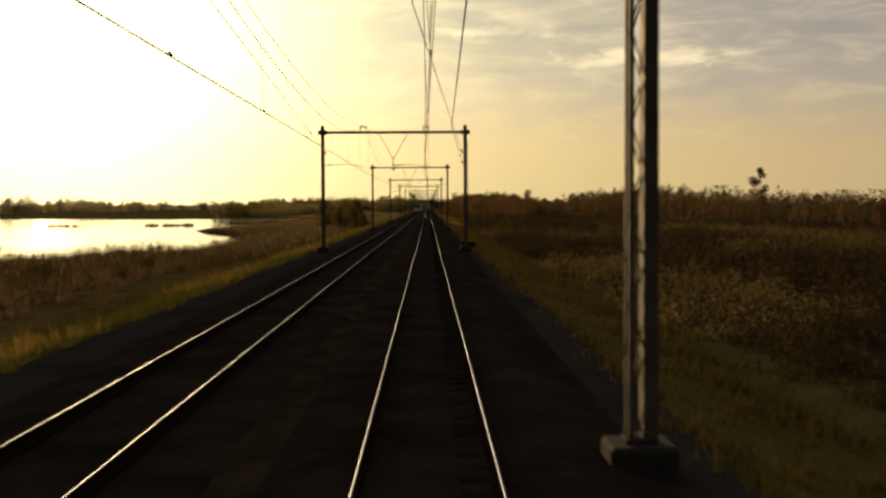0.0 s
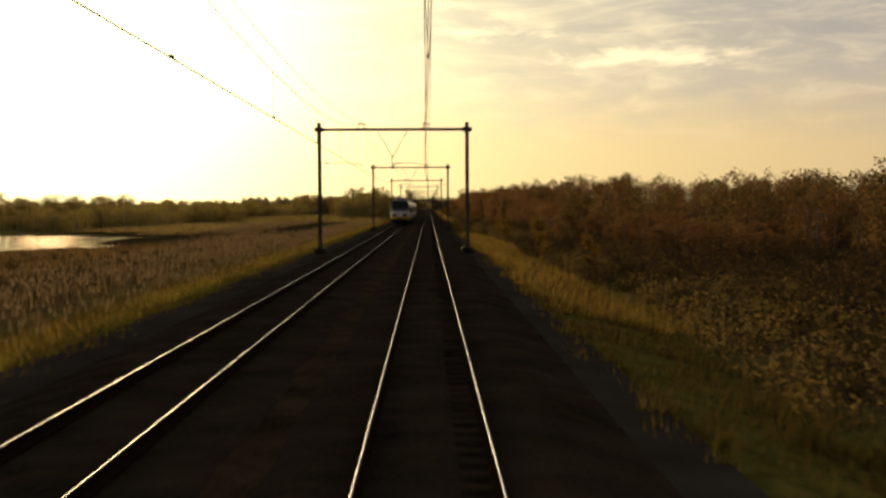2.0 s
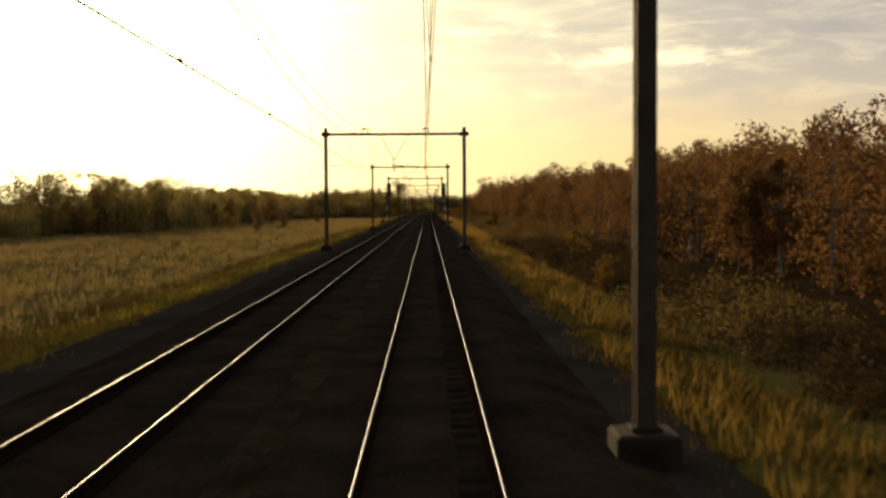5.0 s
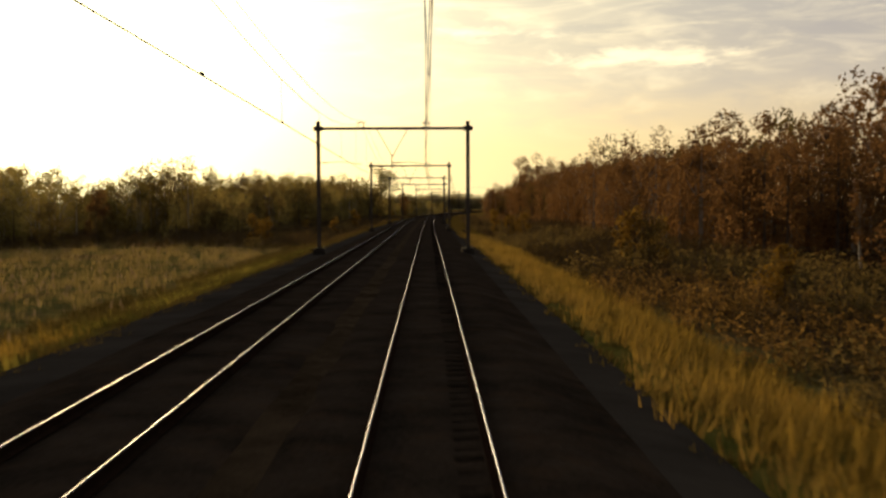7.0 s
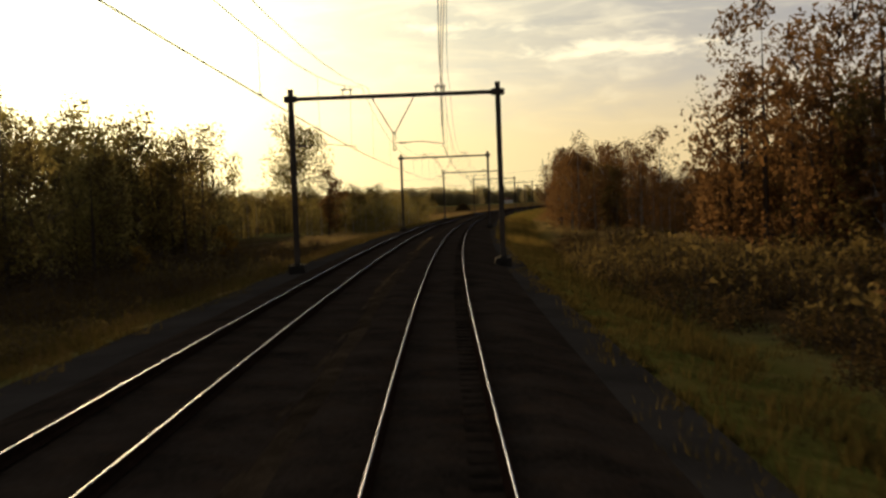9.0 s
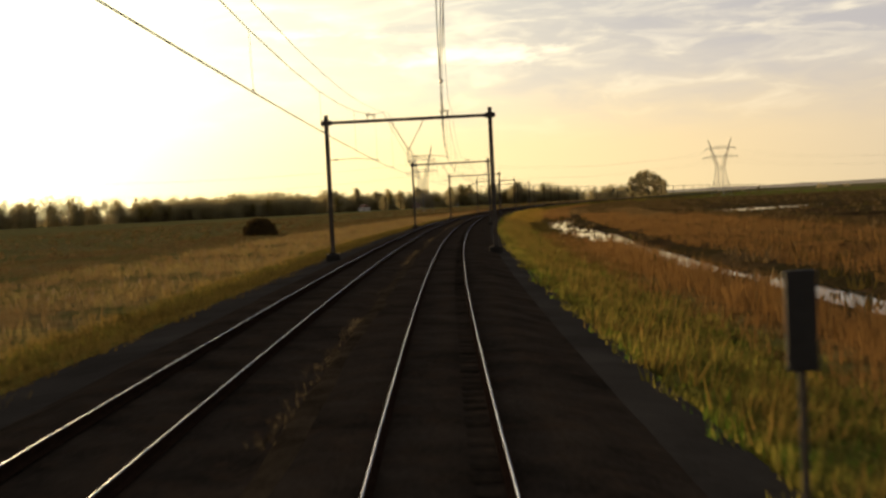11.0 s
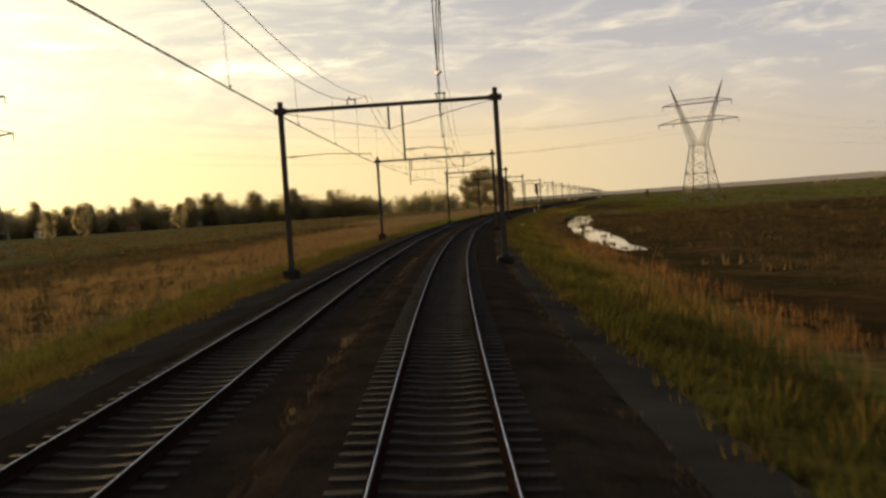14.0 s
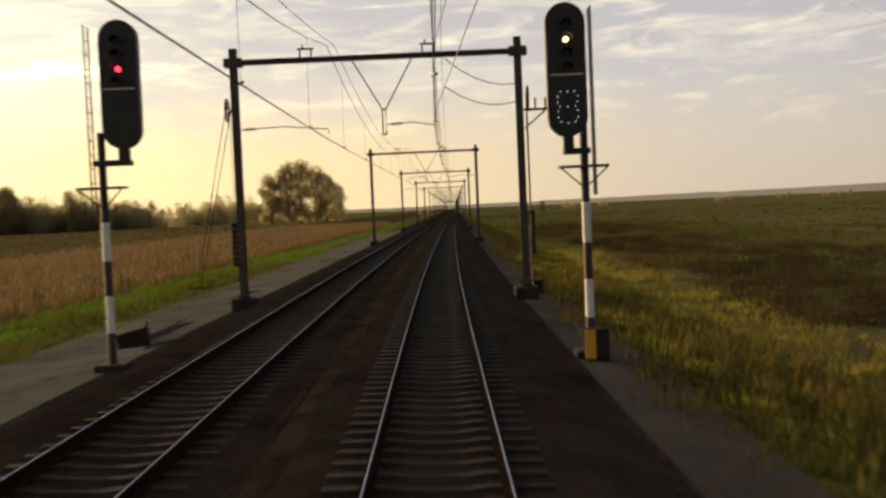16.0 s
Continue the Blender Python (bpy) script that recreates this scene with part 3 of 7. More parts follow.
def land_cover(s, o):
    """How far the ground is turf, brown marsh and pasture; farther off the borders wander."""
    if abs(o) > 40:
        s = s + min(1.0, (abs(o) - 40) / 80) * (90 * noise.noise((o * 0.011, s * 0.004, 1)) + 35 * noise.noise((o * 0.04, s * 0.015, 6)))
    if o > 0:
        turf = np.interp(o, [3.0, 8.0, 11.5], [1.0, 1.0, 0.0]) * np.interp(s, [0, 230, 300, 1500, 1570, 2460], [0.45, 0.55, 0.75, 0.6, 1.0, 1.0])
        marsh = np.interp(o, [9, 14, 300, 700], [0, 1, 1, 0.75]) * np.interp(s, [0, 2300, 2390], [1.0, 1.0, 0.0])
        far = min(1.0, max(0.0, (o - 60) / 120))
        graze = np.interp(o, [9, 14], [0, 1]) * np.interp(s, [2300, 2390], [0.0, 1.0]) * (1 - 0.35 * far)
        marsh = max(marsh, float(np.interp(s, [2240, 2330], [1.0, 0.35])) * far)
    else:
        # turf cut back between 1220 and 1480 to carry the wood's shade
        turf = np.interp(-o, [8.0, 11.5, 13.5], [1.0, 1.0, 0.0]) * np.interp(s, [0, 600, 1150, 1220, 1480, 1560], [0.6, 0.7, 0.7, 0.25, 0.25, 0.8])
        graze = np.interp(-o, [8.0, 20.0, 23.0], [1.0, 1.0, 0.0]) * np.interp(s, [2225, 2260], [0.0, 1.0])
        marsh = np.interp(-o, [15, 20, 60, 90], [0, 0.7, 0.7, 0]) * np.interp(s, [0, 700, 800, 1180, 1250, 1480, 1560, 2000, 2060, 2700], [0.9, 0.9, 0, 0, 1, 1, 0, 0, 0.7, 0.7])
    return float(turf), float(marsh), float(graze), 1.0


cover_ = ground.data.color_attributes.new("cover", "FLOAT_COLOR", "POINT")
cover_.data.foreach_set("color", [c for s in s_rows for o in offs for c in land_cover(s, o)])
tagged(ground, "rough autumn grassland of brown and olive tufts", "ground", kind="structure")


def ballast_z(s, o):
    z = np.interp(o, [-9.1, -8.5, -7.2, -6.2, -5.9, -5.3, -3.3, -2.7, -2.1, -1.6, -1.0, 1.0, 1.6, 1.9, 2.9, 3.5, 4.1],
                  [-0.70, -0.62, -0.56, -0.24, -0.195, -0.20, -0.20, -0.195, -0.30, -0.195, -0.20, -0.20, -0.195, -0.24, -0.56, -0.62, -0.72])
    u = min(abs(o), abs(o + gap(s)))
    if s > 1970 and u < 1.35:
        z -= 0.03 * min(1, (s - 1970) / 15.0)
    if s < 1985 and 0.34 < o < 0.70:
        z -= 0.030
    return z + track_lean(s, o) + 0.025 * noise.noise((s * 0.7, o * 1.7, 0))


bed_rows = np.concatenate([np.arange(-40, 2560, 2.5), np.arange(2560, 5200, 30.0)])
v, f = strip(bed_rows, [-7.3, -6.9, -6.5, -6.2, -5.9, -5.3, -4.3, -3.3, -2.7, -2.4, -2.1, -1.8, -1.6, -1.0, 0, 0.30, 0.36, 0.66, 0.72, 1.0, 1.6, 1.9, 2.2, 2.6, 2.95], ballast_z)
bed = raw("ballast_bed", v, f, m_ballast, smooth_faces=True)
tagged(bed, "dark dusty stone ballast under both tracks", "track bed", kind="structure")
v, f = strip(bed_rows, [-2.7, -2.55, -2.4, -2.25, -2.1, -1.95, -1.8, -1.65], lambda s, o: ballast_z(s, o) + 0.052 + 0.05 * noise.noise((s * 0.8, o * 3.6, 9)) - 0.26 * max(0, abs(o + 2.13 + 0.12 * noise.noise((s * 0.21, 0, 4))) - 0.08 - 0.07 * noise.noise((s * 0.3, 3, 1))))
tagged(raw("ballast_ridge", v, f, m_ridge, smooth_faces=True), "brown weathered ballast with dry weeds", "track bed", kind="structure")
for name, offs_p in (("path_right", [2.92, 3.2, 3.5, 3.8, 4.1]), ("path_left", [-9.1, -8.8, -8.5, -8.0, -7.27])):
    v, f = strip(bed_rows, offs_p, lambda s, o: ballast_z(s, o) + 0.004)
    tagged(raw(name, v, f, m_path, smooth_faces=True), "grey gravel path beside the ballast", "path", kind="structure")

v, f = strip(np.arange(2346, 2560, 3.0), [-11.6, -10.4, -9.7, -9.1, -8.8, -8.5, -8.0, -7.5], lambda s, o: -0.70 - 0.05 * (-9 - o) + 0.03 * noise.noise((s * 0.2, o, 4)) if o < -9.1 else ballast_z(s, o) + 0.012)
tagged(raw("path_wide", v, f, m_yard, smooth_faces=True), "broad grey gravel yard beside the track", "path", kind="structure")

v, f = strip(bed_rows[bed_rows > 2318], [2.98, 3.2, 3.5, 3.8, 4.1, 4.6], lambda s, o: ballast_z(s, o) + 0.010 if o < 4.2 else -0.74)
tagged(raw("path_gravel", v, f, m_gravel, smooth_faces=True), "fresh grey gravel path beside the track", "path", kind="structure")

v, f = strip([-390, -100, 100, 300, 600], [-440, -300, -150, -60, -24], lambda s, o: WATER)
tagged(raw("water_lake", v, f, m_water), "still lake reflecting the yellow evening sky", "lake", kind="structure")
v, f = strip(np.arange(1585, 2490, 15.0), [9.8, 15.2, 20.5], lambda s, o: WATER)
tagged(raw("water_ditch", v, f, m_water), "narrow still ditch between reedy banks", "ditch", kind="structure")
v, f = strip(np.arange(1860, 1960, 12.0), [44, 64, 84], lambda s, o: WATER)
tagged(raw("water_pool", v, f, m_water), "shallow pool in the rough field", "pool", kind="structure")


# low hills and woods far off, all round the view, their haze painted as glow
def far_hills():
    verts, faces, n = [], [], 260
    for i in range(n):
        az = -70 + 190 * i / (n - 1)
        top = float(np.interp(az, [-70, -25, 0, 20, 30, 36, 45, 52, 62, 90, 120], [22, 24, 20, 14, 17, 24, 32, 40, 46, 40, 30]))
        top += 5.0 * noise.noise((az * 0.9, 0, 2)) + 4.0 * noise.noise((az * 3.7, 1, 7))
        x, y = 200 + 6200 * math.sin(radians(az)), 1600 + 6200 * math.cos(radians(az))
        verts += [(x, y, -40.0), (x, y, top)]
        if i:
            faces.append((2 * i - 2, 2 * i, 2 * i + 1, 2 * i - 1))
    tagged(raw("backdrop", verts, faces, m_far_haze, smooth_faces=True), "low hills on the far horizon, haze painted in as even glow", "backdrop", kind="structure")


far_hills()

# ---------------------------------------------------------------- the two tracks
def rail_profile():
    """Half outline of a rail, foot at -0.17."""
    return [(-0.07, -0.17), (-0.07, -0.155), (-0.012, -0.135), (-0.012, -0.045), (-0.034, -0.034), (-0.034, -0.006),
            (0.034, -0.005), (0.034, -0.034), (0.012, -0.045), (0.012, -0.135), (0.07, -0.155), (0.07, -0.17)]


def build_track(left):
    t = thing("railway_track", pose(0, 0, 0), "straight and curving railway track with polished rails on concrete sleepers", "railway track", "tracks of the line")
    rows = np.concatenate([np.arange(-40, 1150, 30.0), np.arange(1150, 2600, 8.0), np.arange(2600, 5200, 60.0)])
    for side in (-1, 1):
        prof = rail_profile()
        verts, faces, top = [], [], []
        for s in rows:
            c, o0 = cant(s), -gap(s) if left else 0.0
            for x, z in prof:
                u = side * 0.7525 + x
                verts.append(pt(s, o0 + u * math.cos(c) + z * math.sin(c), z * math.cos(c) - u * math.sin(c)))
            for x in (-0.010, -0.007, 0.007, 0.010):
                u, z = side * 0.7525 + x, (0.0 if abs(x) < 0.008 else -0.0045)
                top.append(pt(s, o0 + u * math.cos(c), z - u * math.sin(c)))
        n = len(prof)
        for i in range(len(rows) - 1):
            faces += [(i * n + j, i * n + (j + 1) % n, (i + 1) * n + (j + 1) % n, (i + 1) * n + j) for j in range(n)]
        rail = raw("rail", verts, faces, m_rail_side, t)
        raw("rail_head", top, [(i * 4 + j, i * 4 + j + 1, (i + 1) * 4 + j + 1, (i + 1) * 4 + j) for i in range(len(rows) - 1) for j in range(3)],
            m_rail_top, rail, "polished steel running surface, cool sky sheen in its colour", True)
    return t


tracks = [build_track(False), build_track(True)]

# ---------------------------------------------------------------- overhead line portals
PORTALS = [13.4, 81.4, 154.8, 227.2, 304.5, 383.4, 460.1, 539.3, 615.6, 693.9, 768.9, 838.7, 909.3, 973.4, 1048.8, 1123.0, 1194.3,
           1258.3, 1324.0, 1396.9, 1474.7, 1548.8, 1623.0, 1702.9, 1785.2, 1863.2, 1942.3, 2012.3, 2076.1, 2138.0, 2206.8, 2274.5,
           2342.0, 2412.2, 2479.2, 2539.6] + [2604 + 65 * i for i in range(18)]
X_LEFT, X_RIGHT, BEAM = -7.69, 2.81, 8.28
STAGGER = 0.16


def wire_shift(s, left):
    """How far the contact wire stands off the middle of its track: inwards in the bend."""
    return float(np.interp(s, [1150, 1350], [-0.25, 0.46] if left else [-0.05, 0.22]))


def footing(bm, x, d=0.42):
    box(bm, x - d, x + d, -d, d, -1.3, -0.12, 0.05)
    box(bm, x - 0.2, x + 0.2, -0.2, 0.2, -0.12, -0.05, 0.02)


def insulator(bm, a, b, r=0.06, ribs=4):
    """A ribbed insulator between two points."""
    a, b = Vector(a), Vector(b)
    for i in range(ribs):
        tube(bm, [a.lerp(b, (i + 0.12) / ribs), a.lerp(b, (i + 0.55) / ribs)], r, 8, r * 0.8)
    tube(bm, [a, b], r * 0.45, 6)


def arm(portal, x0, x1, z):
    """A registration arm from a support at x0 to the wire at x1."""
    sgn = 1 if x1 > x0 else -1
    a = thing_part = part("registration_arm", one(tube, [(x0, 0, z), (x0 + sgn * 0.75, 0, z + 0.02), ((x0 + x1) / 2, 0, z + 0.05), (x1, 0, z - 0.10), (x1, 0, z - 0.28)], 0.022, 6), m_mast, portal)
    part("insulator", one(insulator, (x0 + sgn * 0.2, 0, z), (x0 + sgn * 0.58, 0, z + 0.01), 0.065), m_insulator, thing_part, "ribbed brown insulator")


def wire_bracket(portal, x):
    """The stirrup on the beam that carries the messenger wire."""
    bm = bmesh.new()
    for dx in (-0.2, 0.2):
        box(bm, x + dx - 0.025, x + dx + 0.025, -0.04, 0.04, BEAM + 0.1, BEAM + 0.42)
    box(bm, x - 0.3, x + 0.3, -0.04, 0.04, BEAM + 0.36, BEAM + 0.42)
    b = part("wire_bracket", bm, m_mast, portal)
    part("insulator", one(insulator, (x - 0.1, 0, BEAM + 0.42), (x - 0.1, 0, BEAM + 0.56), 0.05, 2), m_insulator, b)


def v_hanger(portal, x, half=1.06, low=5.5):
    bm = bmesh.new()
    for sgn in (-1, 1):
        tube(bm, [(x + sgn * half, 0, BEAM - 0.1), (x + sgn * 0.06, 0, 6.42), (x + sgn * 0.06, 0, low)], 0.028, 6)
    box(bm, x - 0.09, x + 0.09, -0.03, 0.03, low, low + 0.05)
    box(bm, x - 0.09, x + 0.09, -0.03, 0.03, 6.38, 6.44)
    part("hanger", bm, m_mast, portal, "slender V-shaped steel hanger")


def lattice_mast(bm, x, z1):
    for dx, dy in ((-0.13, -0.13), (-0.13, 0.13)):
        box(bm, x + dx - 0.03, x + dx + 0.03, dy - 0.03, dy + 0.03, -0.12, z1)
    box(bm, x + 0.02, x + 0.2, -0.16, 0.16, -0.12, z1)
    n = 16
    for i in range(n):
        z, dz = -0.1 + (z1 + 0.1) * i / n, (z1 + 0.1) / n
        sgn = 1 if i % 2 else -1
        tube(bm, [(x - 0.15, -0.13 * sgn, z), (x - 0.15, 0.13 * sgn, z + dz)], 0.014, 4)
        for y in (-0.14, 0.14):
            tube(bm, [(x - 0.12, y, z if i % 2 else z + dz), (x + 0.04, y, z + dz if i % 2 else z)], 0.014, 4)


def portal(s, even, lattice=False, tension=False, cross=False, xl=X_LEFT, xr=X_RIGHT):
    p = thing("catenary_portal", on_line(s), "tall weathered steel portal spanning two railway tracks", "catenary portal", "portals of the overhead line")
    for x, name in ((xl, "mast"), (xr, "mast")):
        bm = bmesh.new()
        if lattice and x > 0:
            lattice_mast(bm, x, BEAM + 0.5)
        else:
            h_beam(bm, x, 0, -0.10, BEAM + 0.5, 0.26, 0.26, 0.03)
        mast = part(name, bm, m_mast, p, "lattice-braced steel mast" if lattice and x > 0 else "")
        part("footing", one(footing, x), m_footing, mast, "stained concrete footing block")
        bm = bmesh.new()
        box(bm, x - 0.32, x + 0.32, -0.2, 0.2, BEAM - 0.16, BEAM + 0.16, 0.02)
        part("clamp", bm, m_mast, mast)
        if tension:
            bm = bmesh.new()
            sgn = 1 if x < 0 else -1
            for a in range(10):
                u, w = a * math.pi / 5, (a + 1) * math.pi / 5
                tube(bm, [(x - sgn * 0.3, math.cos(u) * 0.42, 6.6 + math.sin(u) * 0.42), (x - sgn * 0.3, math.cos(w) * 0.42, 6.6 + math.sin(w) * 0.42)], 0.035, 5)
                tube(bm, [(x - sgn * 0.3, 0, 6.6), (x - sgn * 0.3, math.cos(u) * 0.42, 6.6 + math.sin(u) * 0.42)], 0.015, 4)
            part("tension_wheel", bm, m_mast, mast, "spoked tensioning wheel")
            bm = bmesh.new()
            for z in range(8):
                box(bm, x - sgn * 0.3 - 0.12, x - sgn * 0.3 + 0.12, 0.3, 0.54, 1.0 + z * 0.2, 1.18 + z * 0.2, 0.02)
            tube(bm, [(x - sgn * 0.3, 0.42, 2.6), (x - sgn * 0.3, 0.42, 6.6)], 0.012, 4)
            part("balance_weight", bm, m_footing, mast, "stacked concrete balance weights")
    bm = bmesh.new()
    box(bm, xl - 0.35, xr + 0.35, -0.11, 0.11, BEAM - 0.095, BEAM - 0.07)
    box(bm, xl - 0.35, xr + 0.35, -0.11, 0.11, BEAM + 0.07, BEAM + 0.095)
    box(bm, xl - 0.35, xr + 0.35, -0.03, 0.03, BEAM - 0.07, BEAM + 0.07)
    part("beam", bm, m_mast, p)
    g = STAGGER if even else -STAGGER
    wire_bracket(p, -0.1)
    wire_bracket(p, -gap(s) - 0.4)
    if cross:
        wide = xl < -9
        for x, low in ((-6.8, 5.35), (-6.55, 7.0), (-2.5, 5.35), (-0.55, 6.95)) if wide else ((-2.17, 5.35), (-2.9, 6.95)):
            part("dropper_post", one(box, x - 0.05, x + 0.05, -0.05, 0.05, low, BEAM - 0.1), m_mast, p)
        bm = bmesh.new()
        if wide:
            tube(bm, [(-6.6, 0, 7.05), (-0.5, 0, 7.05)], 0.03, 6)
            tube(bm, [(xl + 0.2, 0, 8.1), (-6.6, 0, 7.1)], 0.018, 5)
            tube(bm, [(-0.5, 0, 7.0), (xr - 0.2, 0, 8.15)], 0.018, 5)
            tube(bm, [(-5.0, 0, 8.2), (-0.55, 0, 7.05)], 0.018, 5)
        else:
            tube(bm, [(xl + 0.2, 0, 8.15), (-2.9, 0, 7.0), (xr - 0.2, 0, 8.15)], 0.018, 5)
        part("cross_stay", bm, m_mast, p)
        arm(p, -2.5 if wide else -2.17, 0.30, 5.85)
        arm(p, -6.8 if wide else xl + 0.15, -gap(s) + wire_shift(s, True), 5.85)
    else:
        xv = -1.75 if xr > 3 else -2.5
        v_hanger(p, xv)
        if even:
            arm(p, xr - 0.12, g + wire_shift(s, False), 5.88)
            arm(p, xv - 0.06, -gap(s) + g + wire_shift(s, True), 5.9)
        else:
            arm(p, xv + 0.06, g + wire_shift(s, False), 5.88)
            arm(p, xl + 0.12, -gap(s) + g + wire_shift(s, True), 5.9)
    return p


PORTAL_MADE = {}
for i, s in enumerate(PORTALS):
    key = ("lattice",) if i == 0 else ("cross", i) if i in (29, 30) else ("tension", i % 2, i > 32, s > 1200) if i in (16, 18, 33) else ("plain", i % 2, i > 32, s > 1200)
    xl, xr = {29: (-8.6, 2.78), 30: (-10.5, 2.78)}.get(i, (X_LEFT, 2.62) if i == 0 else (-7.05, 3.08) if i > 32 else (X_LEFT, X_RIGHT))
    if key in PORTAL_MADE:
        copy_thing(PORTAL_MADE[key], on_line(s))
    else:
        PORTAL_MADE[key] = portal(s, i % 2 == 0, key[0] == "lattice", key[0] == "tension", key[0] == "cross", xl, xr)


# ---------------------------------------------------------------- wires
def tubes(lines, r, sides=3):
    """Vertices and faces of thin wires, each a list of points."""
    verts, faces = [], []
    for ln in lines:
        base = len(verts)
        ps = np.array(ln, float)
        d = np.gradient(ps, axis=0)
        d /= np.linalg.norm(d, axis=1)[:, None] + 1e-9
        up = np.where(np.abs(d[:, 2:3]) > 0.9, np.array([[1.0, 0, 0]]), np.array([[0, 0, 1.0]]))
        a = np.cross(d, up)
        a /= np.linalg.norm(a, axis=1)[:, None] + 1e-9
        b = np.cross(d, a)
        for j in range(sides):
            u = 2 * math.pi * j / sides
            verts_j = ps + (a * math.cos(u) + b * math.sin(u)) * r
            verts.append(verts_j)
        n = len(ps)
        start = sum(len(x) for x in verts[:-sides])
        for i in range(n - 1):
            for j in range(sides):
                k = (j + 1) % sides
                faces.append((start + j * n + i, start + k * n + i, start + k * n + i + 1, start + j * n + i + 1))
    return np.concatenate(verts), faces


def overhead_line(left):
    t = thing("overhead_line", pose(0, 0, 0), "thin dark catenary wires with droppers over the track", "overhead line", "overhead lines")
    contact, contact2, carry, feed, drops, clips = [], [], [], [], [], []
    ends = [-45] + PORTALS
    for i in range(len(ends) - 1):
        a, b = ends[i], ends[i + 1]
        ga = -STAGGER if i % 2 == 0 else STAGGER
        gb = -ga
        for k in range(13):
            u = k / 12
            s = a + (b - a) * u
            o0 = -gap(s) if left else 0.0
            shift = wire_shift(s, left)
            o = o0 + shift + ga + (gb - ga) * u
            sag = 4 * u * (1 - u)
            if k < 12 or i == len(ends) - 2:
                contact.append(pt(s, o - 0.018, 5.42))
                contact2.append(pt(s, o + 0.018, 5.42))
                carry.append(pt(s, o0 - 0.1 + shift + (o - o0 + 0.1 - shift) * sag * 0.8, BEAM + 0.5 - 2.05 * sag))
                feed.append(pt(s, o0 + 0.16 + shift, BEAM + 0.5 - 1.5 * sag))
            if k in (1, 3, 5, 7, 9, 11):
                drops.append([pt(s, o, 5.43), pt(s, o0 - 0.1 + shift + (o - o0 + 0.1 - shift) * sag * 0.8, BEAM + 0.5 - 2.05 * sag)])
                clips.append(pt(s, o, 5.45))
    for nm, ln, r in (("contact_wire", contact, 0.011), ("contact_wire", contact2, 0.011), ("messenger_wire", carry, 0.015), ("feeder_wire", feed, 0.012)):
        v, f = tubes([ln], r)
        raw(nm, v, f, m_wire, t)
    v, f = tubes(drops, 0.007)
    tagged(raw("dropper", v, f, m_wire, t), kind="stuff")
    v, f = tubes([[np.array(c) - (0, 0.12, 0), np.array(c) + (0, 0.12, 0)] for c in clips], 0.035, 5)
    tagged(raw("clip", v, f, m_wire, t), kind="stuff")


overhead_line(False)
overhead_line(True)


def anchored_wire(points):
    """A pair of wires that leaves the track and is anchored to a mast, with its insulators."""
    t = thing("anchored_wire", pose(0, 0, 0), "slanting catenary wire anchored to a portal mast", "overhead wire", "anchored wires")
    ln = [pt(s, o, z) for s, o, z in points]
    part_ = raw("wire", *tubes([ln], 0.016), m_wire, t)
    a, b = Vector(ln[0]), Vector(ln[1])
    for u in (0.02, 0.06):
        part("insulator", one(insulator, a.lerp(b, u), a.lerp(b, u + 0.012), 0.07, 4), m_insulator, part_, "ribbed brown insulator")
    part("clip", one(tube, [a.lerp(b, 0.35), a.lerp(b, 0.354)], 0.05, 6), m_wire, part_)


anchored_wire([(81.4, 2.6, 6.7), (25, -0.3, 7.4), (-30, -0.2, 8.3)])
anchored_wire([(81.4, 2.6, 6.0), (40, 0.9, 5.7), (-20, 0.1, 5.5)])
anchored_wire([(81.4, -7.4, 6.7), (25, -4.8, 7.4), (-30, -4.5, 8.3)])
anchored_wire([(2342.0, 2.7, 7.0), (2411.1, 0.1, 6.2), (2440, 0.1, 5.5)])
anchored_wire([(2342.0, 2.7, 7.6), (2411.1, 0.2, 8.7)])
anchored_wire([(1194.3, 2.5, 5.75), (1258.3, 0.35, 5.6), (1300, 0.2, 5.44)])
anchored_wire([(1194.3, 2.5, 6.6), (1226, 1.2, 6.9), (1258.3, 0.25, 8.7)])
anchored_wire([(1324.0, 2.6, 6.45), (1290, 1.4, 7.0), (1258.3, 0.5, 8.7)])
anchored_wire([(1324.0, 2.6, 6.2), (1290, 1.3, 5.9), (1258.3, 0.3, 5.6)])
anchored_wire([(1194.3, -7.4, 5.75), (1258.3, -4.9, 5.6), (1300, -4.7, 5.44)])
anchored_wire([(1324.0, -7.4, 6.45), (1290, -6.0, 7.0), (1258.3, -4.9, 8.7)])


# ---------------------------------------------------------------- lineside signals, boards and posts
def head_shape(bm, w, h, d, y0):
    """A long plate with round ends, upright, centred on x=0, from z=0 to h."""
    pts = []
    for i in range(13):
        a = math.pi * i / 12
        pts.append((math.cos(a) * w / 2, h - w / 2 + math.sin(a) * w / 2))
    for i in range(13):
        a = math.pi + math.pi * i / 12
        pts.append((math.cos(a) * w / 2, w / 2 + math.sin(a) * w / 2))
    front = [bm.verts.new((x, y0, z)) for x, z in pts]
    back_ = [bm.verts.new((x, y0 + d, z)) for x, z in pts]
    bm.faces.new(front)
    bm.faces.new(list(reversed(back_)))
    n = len(pts)
    for i in range(n):
        bm.faces.new((front[(i + 1) % n], front[i], back_[i], back_[(i + 1) % n]))


def lens(bm, x, z, r, y):
    vs = [bm.verts.new((x + math.cos(a * math.pi / 6) * r, y, z + math.sin(a * math.pi / 6) * r)) for a in range(12)]
    bm.faces.new(vs)


